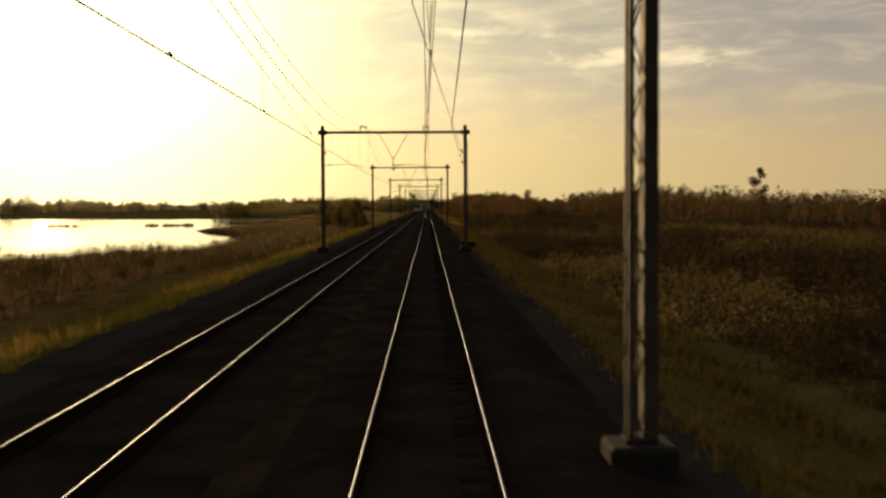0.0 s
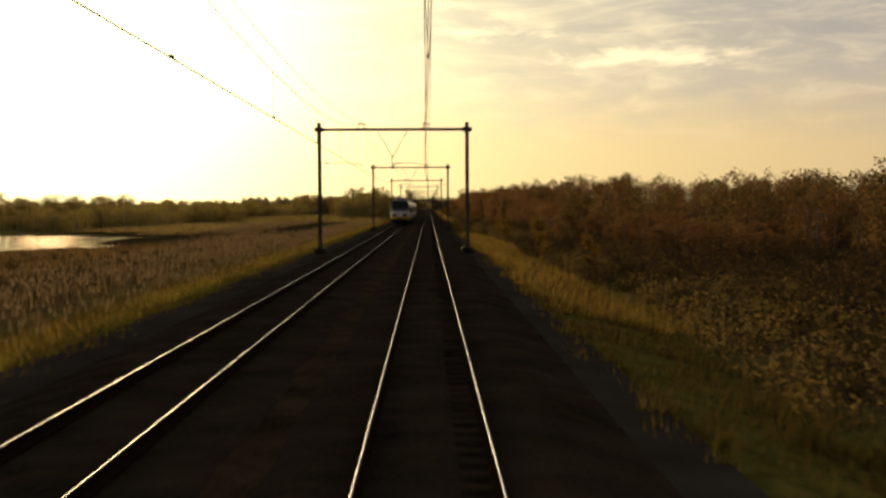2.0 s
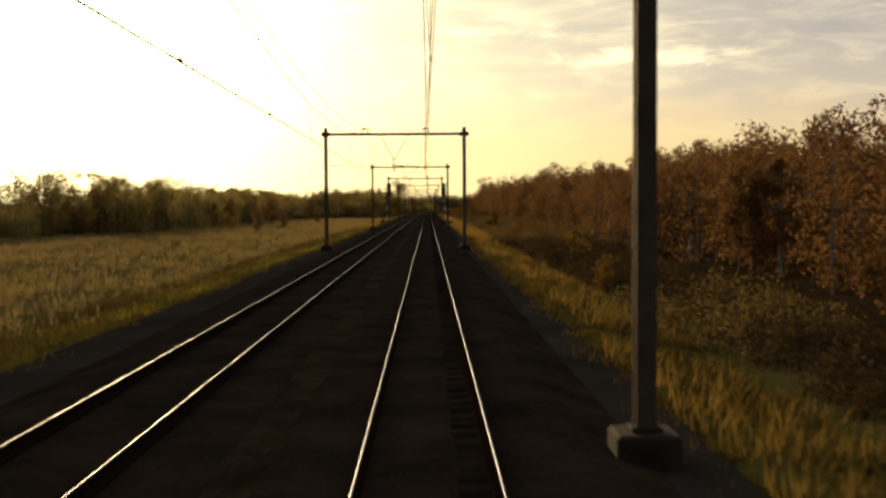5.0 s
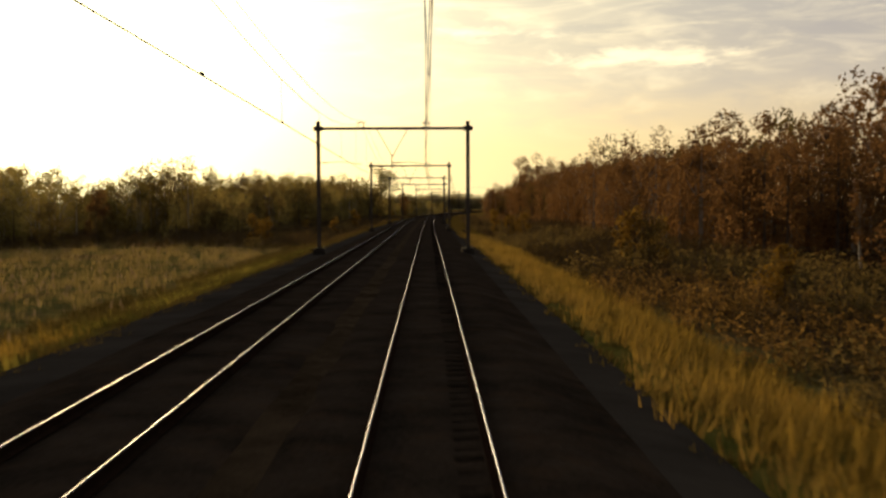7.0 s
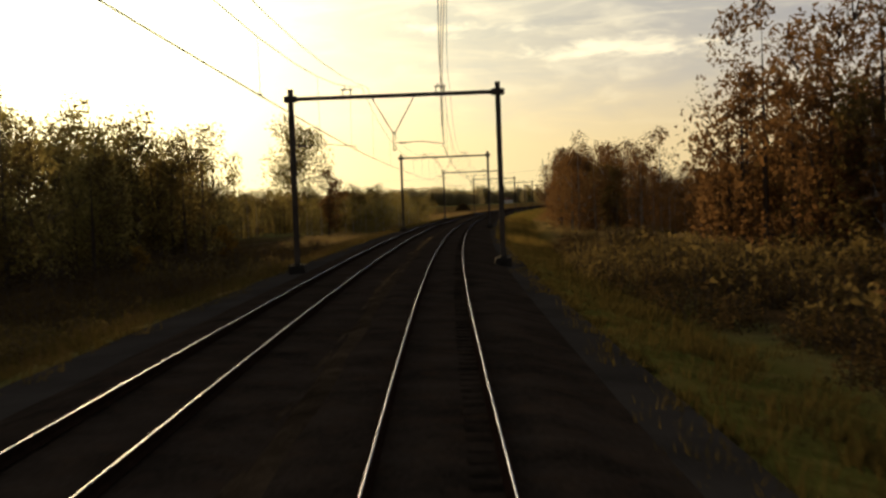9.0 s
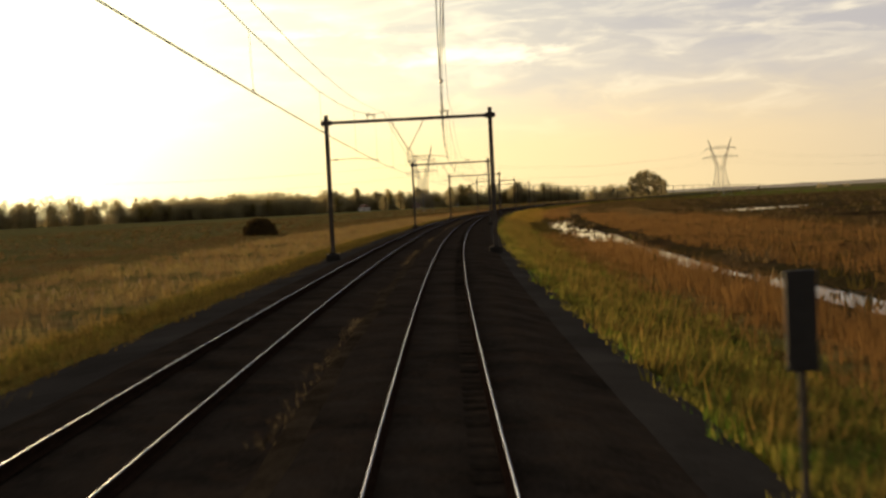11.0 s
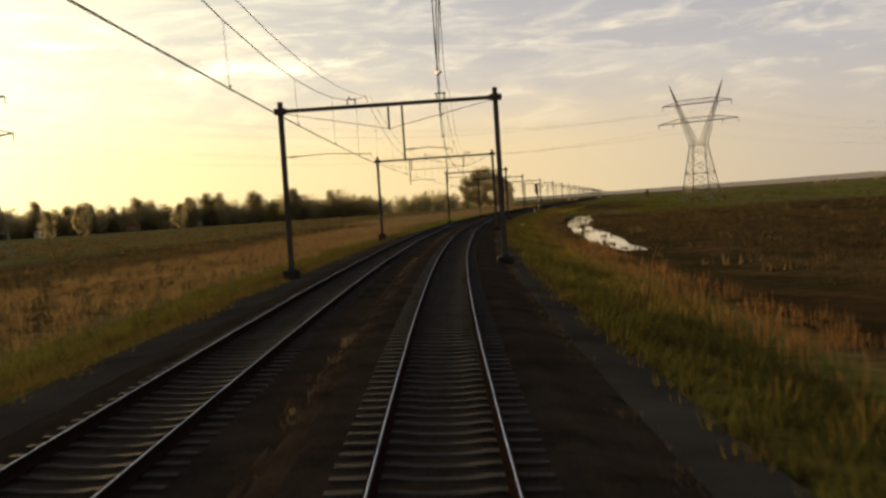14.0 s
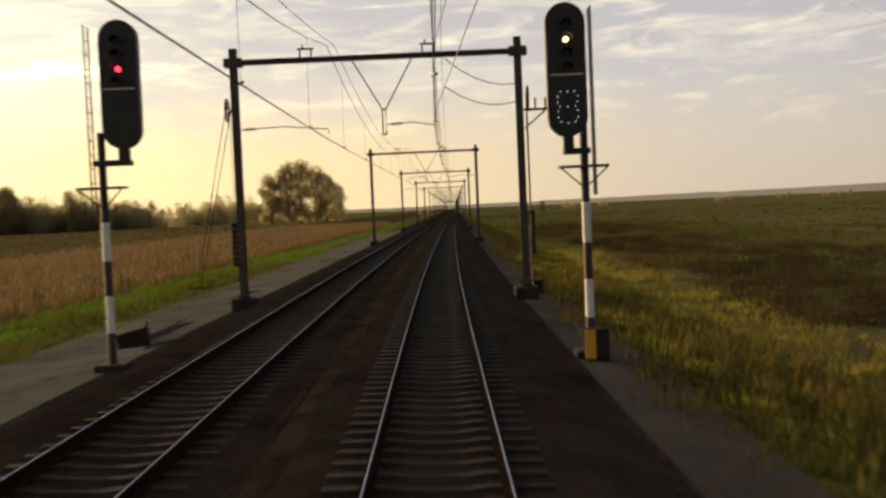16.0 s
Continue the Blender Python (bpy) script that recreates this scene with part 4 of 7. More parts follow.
def signal(s, off, lit, digit="", ladder=-1, base_z=-0.65, yellow_box=False, head_z=4.45, hx=0.36, plate=False):
    p = thing("railway_signal", on_line(s, off, base_z), "black colour-light signal on a banded post" + (", showing red" if lit == "red" else ", showing yellow" if lit == "warm" else ", showing green" if lit == "green" else ", unlit"), "railway signal", "lineside signals")
    z0 = -base_z
    part("footing", one(box, -0.35, 0.35, -0.35, 0.35, -0.5, 0.25, 0.04), m_footing, p)
    post = part("post", one(tube, [(0, 0, 0.2), (0, 0, head_z + z0 + 0.4)], 0.09, 12), m_black, p)
    for k, (za, zb, mt) in enumerate(((0.95, 1.78, m_signal_white), (1.78, 2.58, m_signal_red), (2.58, 3.45, m_signal_white), (0.2, 0.95, m_signal_red))):
        part("band", one(tube, [(0, 0, za), (0, 0, zb)], 0.094, 12), mt, post, "painted white band" if mt is m_signal_white else "painted dark brown band")
    bm = bmesh.new()
    head_shape(bm, 0.84, 2.84, 0.28, -0.45)
    bmesh.ops.translate(bm, vec=(hx * -ladder, 0, head_z + z0), verts=bm.verts)
    head = part("signal_head", bm, m_black, p, "black round-ended backboard")
    bm = bmesh.new()
    box(bm, hx * -ladder - 0.34, hx * -ladder + 0.34, -0.462, -0.455, head_z + z0 + 1.30, head_z + z0 + 1.33)
    part("seam", bm, m_signal_white, head, "thin pale seam")
    bm = bmesh.new()
    xb = hx * -ladder
    box(bm, min(-0.1, xb - 0.1), max(0.1, xb + 0.1), -0.38, 0.06, head_z + z0 - 0.36, head_z + z0 - 0.24, 0.01)
    box(bm, xb - 0.11, xb + 0.11, -0.40, -0.16, head_z + z0 - 0.30, head_z + z0 + 0.1, 0.02)
    part("bracket", bm, m_black, p)
    for k in range(4):
        zz = head_z + z0 + 2.35 - k * 0.30
        bm = bmesh.new()
        for i in range(9):
            a, b = math.pi * i / 9, math.pi * (i + 1) / 9
            q = [(hx * -ladder + math.cos(u) * 0.12, y, zz + math.sin(u) * 0.12) for u, y in ((a, -0.45), (b, -0.45), (b, -0.68), (a, -0.68))]
            bm.faces.new([bm.verts.new(c) for c in q])
        part("visor", bm, m_black, head)
        on = (lit == "red" and k == 2) or (lit == "warm" and k == 1) or (lit == "green" and k == 1)
        part("lens", one(lens, hx * -ladder, zz, 0.062, -0.46), (m_red_lamp if lit == "red" else m_green_lamp if lit == "green" else m_warm_lamp) if on else m_glass, head, "lit lens" if on else "")
    if digit:
        bm = bmesh.new()
        spots = [(-1, 3), (0, 3), (1, 3), (-1.35, 2.2), (1.35, 2.2), (-1.35, 1.2), (1.35, 1.2), (-1, 0.5), (0, 0.4), (1, 0.5),
                 (-1.35, -0.3), (1.35, -0.3), (-1.35, -1.3), (1.35, -1.3), (-1, -2.1), (0, -2.3), (1, -2.1)]
        for x, z in spots:
            lens(bm, hx * -ladder + x * 0.155, head_z + z0 + 0.58 + z * 0.125, 0.014, -0.46)
        part("speed_digit", bm, lamp_glow("digit_lamp", (0.9, 0.88, 0.8), 0.55), head, "figure 8 made of small white lamps")
    bm = bmesh.new()
    x0 = ladder * 0.22
    for dx in (-0.16, 0.16):
        tube(bm, [(x0, dx, 3.6 + z0 * 0), (x0, dx, head_z + z0 + 2.8)], 0.022, 5)
    for k in range(14):
        z = 3.7 + k * 0.32
        if z < head_z + z0 + 2.7:
            tube(bm, [(x0, -0.16, z), (x0, 0.16, z)], 0.014, 4)
    part("ladder", bm, m_mast, p)
    bm = bmesh.new()
    box(bm, -0.55, 0.5, -0.25, 0.25, 4.2, 4.25)
    for x_ in (-0.53, 0.48):
        tube(bm, [(x_, -0.23, 4.2), (0, 0, 3.75)], 0.018, 4)
    part("platform", bm, m_mast, p)
    if plate:
        pl = part("plate", one(box, -0.16, 0.16, -0.13, -0.10, 2.75, 3.2, 0.01), m_signal_white, p, "white plate lettered P")
        cu = bpy.data.curves.new("letter", "FONT")
        cu.body, cu.size, cu.align_x, cu.align_y, cu.extrude = "P", 0.34, "CENTER", "CENTER", 0.004
        letter = new("letter", cu)
        letter.parent = pl
        letter.matrix_basis = pose(0, -0.135, 2.97, 90, 0, 0)
        cu.materials.append(m_black)
    if yellow_box:
        bm = bmesh.new()
        box(bm, -0.2, 0.32, -0.6, -0.25, 0.1, 0.75, 0.02)
        b = part("equipment_box", bm, m_dark_concrete, p, "small dark box with a yellow edge")
        part("marking", one(box, -0.205, 0.02, -0.606, -0.59, 0.12, 0.74), m_yellow, b, "yellow marking plate")
    return p


signal(2397.6, -7.42, "red", ladder=-1, head_z=4.42, hx=0.6)
signal(2396.6, 3.31, "warm", digit="8", ladder=1, yellow_box=True, head_z=4.2)
signal(967.0, 3.4, "green", ladder=1, plate=True)
signal(964.5, -7.7, "", ladder=-1, plate=True)


def anchor_guy(s, off, top, reach, off_end, block=None):
    p = thing("anchor_guy", on_line(s, off, 0), "pair of steel guy cables anchoring a mast to the ground", "guy cable", "anchor guys")
    sunk = block is None
    block = min(-0.62, ground_z(s + reach, off_end) + 0.06) if sunk else block
    for dx in (-0.10, 0.10):
        a, b = Vector((dx - 0.07, 0.15, top)), Vector((off_end - off + dx, reach, -1.0 if sunk else block - 0.05))
        c = part("cable", one(tube, [a, b], 0.017, 5), m_guy, p)
        part("insulator", one(insulator, a.lerp(b, 0.385), a.lerp(b, 0.41), 0.036, 4), m_insulator, c)
    part("anchor_block", one(box, off_end - off - 0.66, off_end - off + 0.66, reach - 0.5, reach + 0.5, -1.6, block, 0.05), m_rail_side, p)


anchor_guy(81.4, 2.95, 7.6, 12.2, 3.42, -0.24)
anchor_guy(1324.0, 2.95, 7.4, 11.0, 3.3)
anchor_guy(2411.1, -7.0, 6.8, 20.0, -13.0)
anchor_guy(1194.3, 2.95, 7.0, 13.0, 5.6)
anchor_guy(2342.0, 2.95, 7.2, 10.0, 3.2)


def lineside_board(s, off, z, w=0.42, h=1.15, low=1.4, mat=None, label="narrow dark board on a thin post"):
    p = thing("lineside_board", on_line(s, off, z), label, "lineside sign", "lineside boards")
    part("post", one(tube, [(0, 0.04, -0.3), (0, 0.04, low + h * 0.9)], 0.04, 8), m_mast, p)
    part("panel", one(box, -w / 2, w / 2, -0.02, 0.02, low, low + h, 0.01), mat or m_black, p)
    return p


lineside_board(1642.0, 3.35, -0.78, w=0.29, low=1.9, h=0.92)
lineside_board(1663.0, -13.2, -1.6, low=1.3, h=1.0)


def marker_post(s, off, z, h=0.8, w=0.22):
    p = thing("marker_post", on_line(s, off, z), "short white lineside marker post with a plain face", "marker post", "marker posts")
    part("post", one(box, -w / 2, w / 2, -0.05, 0.05, -0.3, h, 0.03), m_signal_white, p)
    part("face", one(box, -w / 2 + 0.03, w / 2 - 0.03, -0.058, -0.048, h - 0.3, h - 0.05), m_path, p, "grey plate")
    return p


marker_post(2357.0, 4.5, -0.75, 1.3, 0.2)
marker_post(2240.0, 5.7, -1.15, 0.42, 0.4)
marker_post(1001.5, 6.0, -1.15, 0.42, 0.42)


def culvert_box(s, off):
    p = thing("equipment_case", on_line(s, off, -0.62), "low dark trackside equipment case on the path", "equipment case", "trackside cases")
    part("case", one(box, -0.45, 0.45, -0.3, 0.3, -0.35, 0.45, 0.03), m_dark_concrete, p)
    bm = bmesh.new()
    box(bm, -0.5, 0.5, -0.35, 0.35, 0.45, 0.5, 0.01)
    part("lid", bm, m_dark_concrete, p, "overhanging lid")


culvert_box(2415.5, 3.5)


def tipped_block(s, off, z):
    """A dark trough block lying tilted beside the track."""
    p = thing("concrete_block", on_line(s, off, z, 14), "dark weathered trough block lying tilted on the gravel", "concrete block")
    bm = bmesh.new()
    box(bm, -0.40, 0.40, -1.1, 1.1, -0.1, 0.50, 0.05)
    box(bm, -0.45, 0.45, -1.15, 0.9, 0.48, 0.60, 0.03)
    bmesh.ops.rotate(bm, cent=(0, 0, 0), matrix=Matrix.Rotation(radians(-14), 3, "Y"), verts=bm.verts)
    part("block", bm, m_dark_concrete, p)


tipped_block(2403.4, -8.5, -0.74)
for s, off in ((972.5, 4.6), (990.0, -9.6), (1180.4, 4.5)):
    culvert_box(s, off)


def mast_fittings(s, off):
    """Feeder loops, a bracket and a cable duct on a mast."""
    p = thing("feeder_bracket", on_line(s, off, 0), "bracket with drooping feeder cables on a portal mast", "bracket")
    bm = bmesh.new()
    box(bm, 0.1, 0.95, -0.05, 0.05, 6.05, 6.13)
    tube(bm, [(0.12, 0, 5.45), (0.85, 0, 6.05)], 0.03, 5)
    part("bracket_arm", bm, m_mast, p)
    for x in (0.5, 0.85):
        part("insulator", one(insulator, (x, 0, 6.13), (x, 0, 6.5), 0.06, 4), m_insulator, p)
    part("cable_duct", one(tube, [(0.2, 0, 0.0), (0.2, 0, 6.6)], 0.035, 6), m_mast, p)
    for z0, z1 in ((8.0, 7.0), (7.0, 6.4)):
        pts_ = [(-2.6 + 2.5 * u, 0, z0 + (z1 - z0) * u - 0.55 * 4 * u * (1 - u) * 0.6) for u in (0, 0.2, 0.4, 0.6, 0.8, 1.0)]
        part("cable", one(tube, pts_, 0.018, 5), m_wire, p)


mast_fittings(2411.1, 3.05)


# ---------------------------------------------------------------- high-voltage pylons
def pylon(x, y, turn, arms, zb=20.0, top=42.7, foot=5.6):
    p = thing("power_pylon", pose(x * K, y * K, FIELD * K, 0, 0, turn), "tall galvanised lattice pylon with a V-shaped head and two crossarms", "pylon", "power pylons")
    waist, tip = 2.9, 10.4

    def corner(sx, sy, w):
        return sx * (foot + (waist - foot) * w), sy * (foot - 0.5 + (1.4 - foot + 0.5) * w), zb * w

    for sx in (-1, 1):
        for sy in (-1, 1):
            part("leg", one(tube, [corner(sx, sy, -0.02), corner(sx, sy, 1.0)], 0.20, 4, 0.17), m_pylon, p)
    n = 4
    for i in range(n):
        u, v = i / n, (i + 1) / n
        for sy in (-1, 1):
            braces = [((-1, sy, u), (1, sy, v), 0.08), ((1, sy, u), (-1, sy, v), 0.08), ((sy, -1, u), (sy, 1, v), 0.08), ((sy, 1, u), (sy, -1, v), 0.08)]
            if i in (1, 3):
                braces += [((-1, sy, v), (1, sy, v), 0.11), ((sy, -1, v), (sy, 1, v), 0.11)]
            for q0, q1, r in braces:
                part("brace", one(tube, [corner(*q0), corner(*q1)], r, 4), m_pylon, p)

    def outer(sx, sy, w):
        return sx * (waist + (tip - waist) * w), sy * 1.4 * (1 - w), zb + (top - zb) * w

    def inner(sx, sy, w):
        return sx * (waist - 2.3 * (1 - w) + (tip - waist) * w), sy * 1.4 * (1 - w), zb + 0.4 + (top - zb - 0.4) * w

    for sx in (-1, 1):
        bm = bmesh.new()
        for sy in (-1, 1):
            tube(bm, [outer(sx, sy, 0), outer(sx, sy, 1)], 0.17, 4, 0.09)
            tube(bm, [inner(sx, sy, 0), inner(sx, sy, 1)], 0.15, 4, 0.08)
            for i in range(8):
                tube(bm, [outer(sx, sy, i / 9), inner(sx, sy, (i + 1) / 9)], 0.06, 4)
                tube(bm, [inner(sx, sy, i / 9), outer(sx, sy, (i + 1) / 9)], 0.06, 4)
        part("head_leg", bm, m_pylon, p)
    for z, half in arms:
        bm = bmesh.new()
        for sy in (-0.6, 0.6):
            tube(bm, [(-half, 0, z), (-half * 0.55, sy, z), (half * 0.55, sy, z), (half, 0, z)], 0.15, 4)
        tube(bm, [(-half, 0, z), (-half * 0.5, 0, z + 1.5), (half * 0.5, 0, z + 1.5), (half, 0, z)], 0.12, 4)
        for i in range(14):
            u, v = -half * 0.6 + half * 1.2 * i / 14, -half * 0.6 + half * 1.2 * (i + 1) / 14
            tube(bm, [(u, 0.6 if i % 2 else -0.6, z), (v, 0, z + 1.45)], 0.06, 4)
        a = part("crossarm", bm, m_pylon, p)
        for x_ in (-half + 0.2, -half * 0.62, half * 0.62, half - 0.2):
            part("insulator", one(insulator, (x_, 0, z - 0.1), (x_, 0, z - 1.6), 0.16, 6), m_insulator, a)
    return p


ARMS = ((28.4, 15.5), (34.9, 13.4))
ARMS_L = ((24.8, 15.2), (32.4, 13.2))
PYLON_R, PYLON_L = (366.8, 2401.0), (131.3, 2314.5)
turn_p = 121.0
pylon(*PYLON_R, turn_p, ARMS)
pylon(*PYLON_L, turn_p, ARMS_L, 16.0, 41.2, 4.6)
line_dir = Vector((PYLON_R[0] - PYLON_L[0], PYLON_R[1] - PYLON_L[1])).normalized()
far_l = (PYLON_L[0] - line_dir.x * 320, PYLON_L[1] - line_dir.y * 320)
far_r = (PYLON_R[0] + line_dir.x * 320, PYLON_R[1] + line_dir.y * 320)
power = thing("power_line", pose(0, 0, 0), "slack high-voltage conductors strung between pylons", "power line")
across = Vector((math.cos(radians(turn_p)), math.sin(radians(turn_p))))
for (z, half), (z_l, _) in zip(ARMS, ARMS_L):
    for u in (-half + 0.2, -half * 0.62, half * 0.62, half - 0.2):
        ln = []
        for (ax, ay), (bx, by), za, zb_ in ((far_l, PYLON_L, z_l, z_l), (PYLON_L, PYLON_R, z_l, z), (PYLON_R, far_r, z, z)):
            for k in range(16):
                w = k / 16
                ln.append((ax + (bx - ax) * w + across.x * u, ay + (by - ay) * w + across.y * u, FIELD + za + (zb_ - za) * w - 1.7 - 7 * 4 * w * (1 - w)))
        v, f = tubes([ln], 0.014)
        raw("conductor", v, f, m_wire, power)


# ---------------------------------------------------------------- the passing train
def side_profile():
    """Half section of a car body: (half width, height)."""
    return [(1.40, 0.92), (1.425, 1.40), (1.425, 1.95), (1.40, 2.75), (1.37, 3.25), (1.24, 3.51)]


def shell(bm, y0, y1, prof, close=False):
    rings = []
    for y in (y0, y1):
        rings.append([bm.verts.new((x, y, z)) for x, z in prof])
    for i in range(len(prof) - 1):
        bm.faces.new((rings[0][i], rings[1][i], rings[1][i + 1], rings[0][i + 1]))


def full_profile():
    h = side_profile()
    return [(-x, z) for x, z in h] + [(-0.9, 3.74), (-0.4, 3.84), (0.4, 3.84), (0.9, 3.74)] + [(x, z) for x, z in reversed(h)]


def at_width(z):
    h = side_profile()
    return float(np.interp(z, [a[1] for a in h], [a[0] for a in h]))


def window_pane(bm, side, y0, y1, z0, z1, proud=0.006, r=0.09):
    """A pane with round corners that follows the curve of the side."""
    zs = [z0 + r * (1 - math.cos(radians(a))) for a in (0, 30, 60, 90)] + [z0 + (z1 - z0) * k / 8 for k in range(1, 8)] + [z1 - r * (1 - math.cos(radians(a))) for a in (90, 60, 30, 0)]
    rows = []
    for z in sorted(set(round(z, 4) for z in zs)):
        d = max(z0 + r - z, z - z1 + r, 0.0)
        cut = r - math.sqrt(max(r * r - d * d, 0.0))
        x = side * (at_width(z) + proud)
        rows.append((bm.verts.new((x, y0 + cut, z)), bm.verts.new((x, y1 - cut, z))))
    for a, b in zip(rows, rows[1:]):
        q = (a[0], a[1], b[1], b[0])
        bm.faces.new(q if side > 0 else tuple(reversed(q)))


def nose_y(x, z):
    """How far the nose reaches forward at a place of its front."""
    reach = float(np.interp(z, [0.9, 1.4, 2.1, 2.55, 3.1, 3.5, 3.7, 3.84], [1.05, 1.18, 1.15, 1.0, 0.68, 0.40, 0.18, 0.0]))
    return reach * max(0.0, 1 - (abs(x) / 1.44) ** 5)


def nose_sheet(bm, x0, x1, z0, z1, d, proud=0.0, nx=14, nz=6):
    """A sheet of the rounded front, d = -1 faces the low end."""
    grid = []
    for i in range(nz + 1):
        z = z0 + (z1 - z0) * i / nz
        row = []
        for j in range(nx + 1):
            x = x0 + (x1 - x0) * j / nx
            lim = float(np.interp(z, [0.92, 1.4, 1.95, 2.75, 3.25, 3.51, 3.74, 3.84], [1.40, 1.425, 1.425, 1.40, 1.37, 1.24, 0.9, 0.4]))
            x = max(-lim, min(lim, x))
            row.append(bm.verts.new((x, d * (nose_y(x, z) + proud), z)))
        grid.append(row)
    for a, b in zip(grid, grid[1:]):
        for j in range(nx):
            q = (a[j], a[j + 1], b[j + 1], b[j])
            if len({v.co.to_tuple(5) for v in q}) == 4:
                bm.faces.new(q if d < 0 else tuple(reversed(q)))


def nose_oval(bm, x, z, rx, rz, d, proud):
    """A rounded plate lying on the front."""
    def at(u, w):
        return bm.verts.new((u, d * (nose_y(u, w) + proud), w))
    mid = at(x, z)
    rings = [[at(x + k * rx * math.copysign(abs(math.cos(a)) ** 0.6, math.cos(a)), z + k * rz * math.copysign(abs(math.sin(a)) ** 0.6, math.sin(a)))
              for a in [math.pi * i / 14 for i in range(28)]] for k in (0.5, 1.0)]
    for i in range(28):
        j = (i + 1) % 28
        q, t = (rings[0][i], rings[1][i], rings[1][j], rings[0][j]), (mid, rings[0][i], rings[0][j])
        bm.faces.new(q if d < 0 else tuple(reversed(q)))
        bm.faces.new(t if d < 0 else tuple(reversed(t)))


def railcar(s0, s1, cab, pantograph=False, roof_box=True):
    """One car from s0 to s1 on the left track; cab: -1 at its low end, 1 at its high end."""
    mid = (s0 + s1) / 2
    p = thing("railcar", on_line(mid, -D), "white electric railcar with yellow doors, dark windows and yellow lower band", "railcar", "cars of the train")
    y0, y1 = s0 - mid, s1 - mid
    if cab < 0:
        y0 += 1.18
    if cab > 0:
        y1 -= 1.18
    h = side_profile()
    bm = bmesh.new()
    shell(bm, y0, y1, full_profile()[:6])
    shell(bm, y0, y1, full_profile()[-6:])
    for y, end in ((y0, -1), (y1, 1)):
        if cab != end:
            vs = [bm.verts.new((x, y, z)) for x, z in full_profile()]
            bm.faces.new(vs if end < 0 else list(reversed(vs)))
    body = part("body", bm, m_white, p, "white painted body shell", True)
    bm = bmesh.new()
    shell(bm, y0, y1, [(-1.24, 3.51), (-0.9, 3.74), (-0.4, 3.84), (0.4, 3.84), (0.9, 3.74), (1.24, 3.51)])
    roof = part("roof", bm, m_roof, p, "dirty grey rounded roof", True)
    for side in (-1, 1):
        bm = bmesh.new()
        vs = [bm.verts.new((side * (x + 0.004), y, z)) for y in (y0, y1) for x, z in ((1.40, 0.925), (1.4165, 1.24))]
        bm.faces.new((vs[0], vs[1], vs[3], vs[2]))
        part("lower_band", bm, m_yellow, body, "yellow band along the sill")
        n = 3
        door_y = [y0 + (y1 - y0) * u for u in (0.20, 0.80)] if cab <= 0 else [y0 + 1.85, y0 + (y1 - y0) * 0.62]
        for yd in door_y:
            bm = bmesh.new()
            window_pane(bm, side, yd - 0.68, yd + 0.68, 0.97, 3.02, 0.008, 0.10)
            door = part("door", bm, m_yellow, body, "double yellow passenger door")
            for k in (-1, 1):
                bm = bmesh.new()
                window_pane(bm, side, yd + k * 0.34 - 0.20, yd + k * 0.34 + 0.20, 1.55, 2.75, 0.014, 0.09)
                part("door_window", bm, m_glass, door, "tall dark door pane")
            part("door_seam", one(box, side * 1.434 - 0.004, side * 1.434 + 0.004, yd - 0.012, yd + 0.012, 1.0, 2.0), m_black, door)
        spans = [(y0 + 0.7, door_y[0] - 1.0), (door_y[0] + 1.0, (door_y[0] + door_y[1]) / 2 - 0.15), ((door_y[0] + door_y[1]) / 2 + 0.15, door_y[1] - 1.0), (door_y[1] + 1.0, y1 - 0.7)]
        for k, (a, b) in enumerate(spans):
            if (cab < 0 and k == 0) or (cab > 0 and k == 3):
                c = (a + b) / 2
                a, b = c - 0.35, c + 0.35
            if b - a > 0.5:
                bm = bmesh.new()
                window_pane(bm, side, a, b, 1.72, 2.72, 0.007, 0.12)
                w = part("window", bm, m_glass, body, "dark tinted window strip")
                m = int((b - a) / 1.9)
                for j in range(1, m):
                    yy = a + (b - a) * j / m
                    part("mullion", one(box, side * 1.425 - 0.016, side * 1.425 + 0.006, yy - 0.03, yy + 0.03, 1.74, 2.70), m_black, w)
        part("rain_gutter", one(tube, [(side * 1.29, y0, 3.38), (side * 1.29, y1, 3.38)], 0.03, 5), m_roof, roof)
    for y, end in ((y0, -1), (y1, 1)):
        if cab != end:
            bm = bmesh.new()
            shell(bm, min(y, y - end * 0.12), max(y, y - end * 0.12), [(x * 1.004, z * 1.001) for x, z in full_profile()])
            part("end_band", bm, m_navy, body, "navy band at the car's end", True)
    part("underframe", one(box, -1.25, 1.25, y0 + 0.2, y1 - 0.2, 0.55, 0.93, 0.05), m_navy, p, "dark navy underframe skirt")
    bm = bmesh.new()
    for a, b in ((0.30, 0.42), (0.5, 0.66)):
        box(bm, -1.1, 1.1, y0 + (y1 - y0) * a, y0 + (y1 - y0) * b, 0.28, 0.56, 0.04)
    part("equipment", bm, m_under, p, "black boxes under the floor")
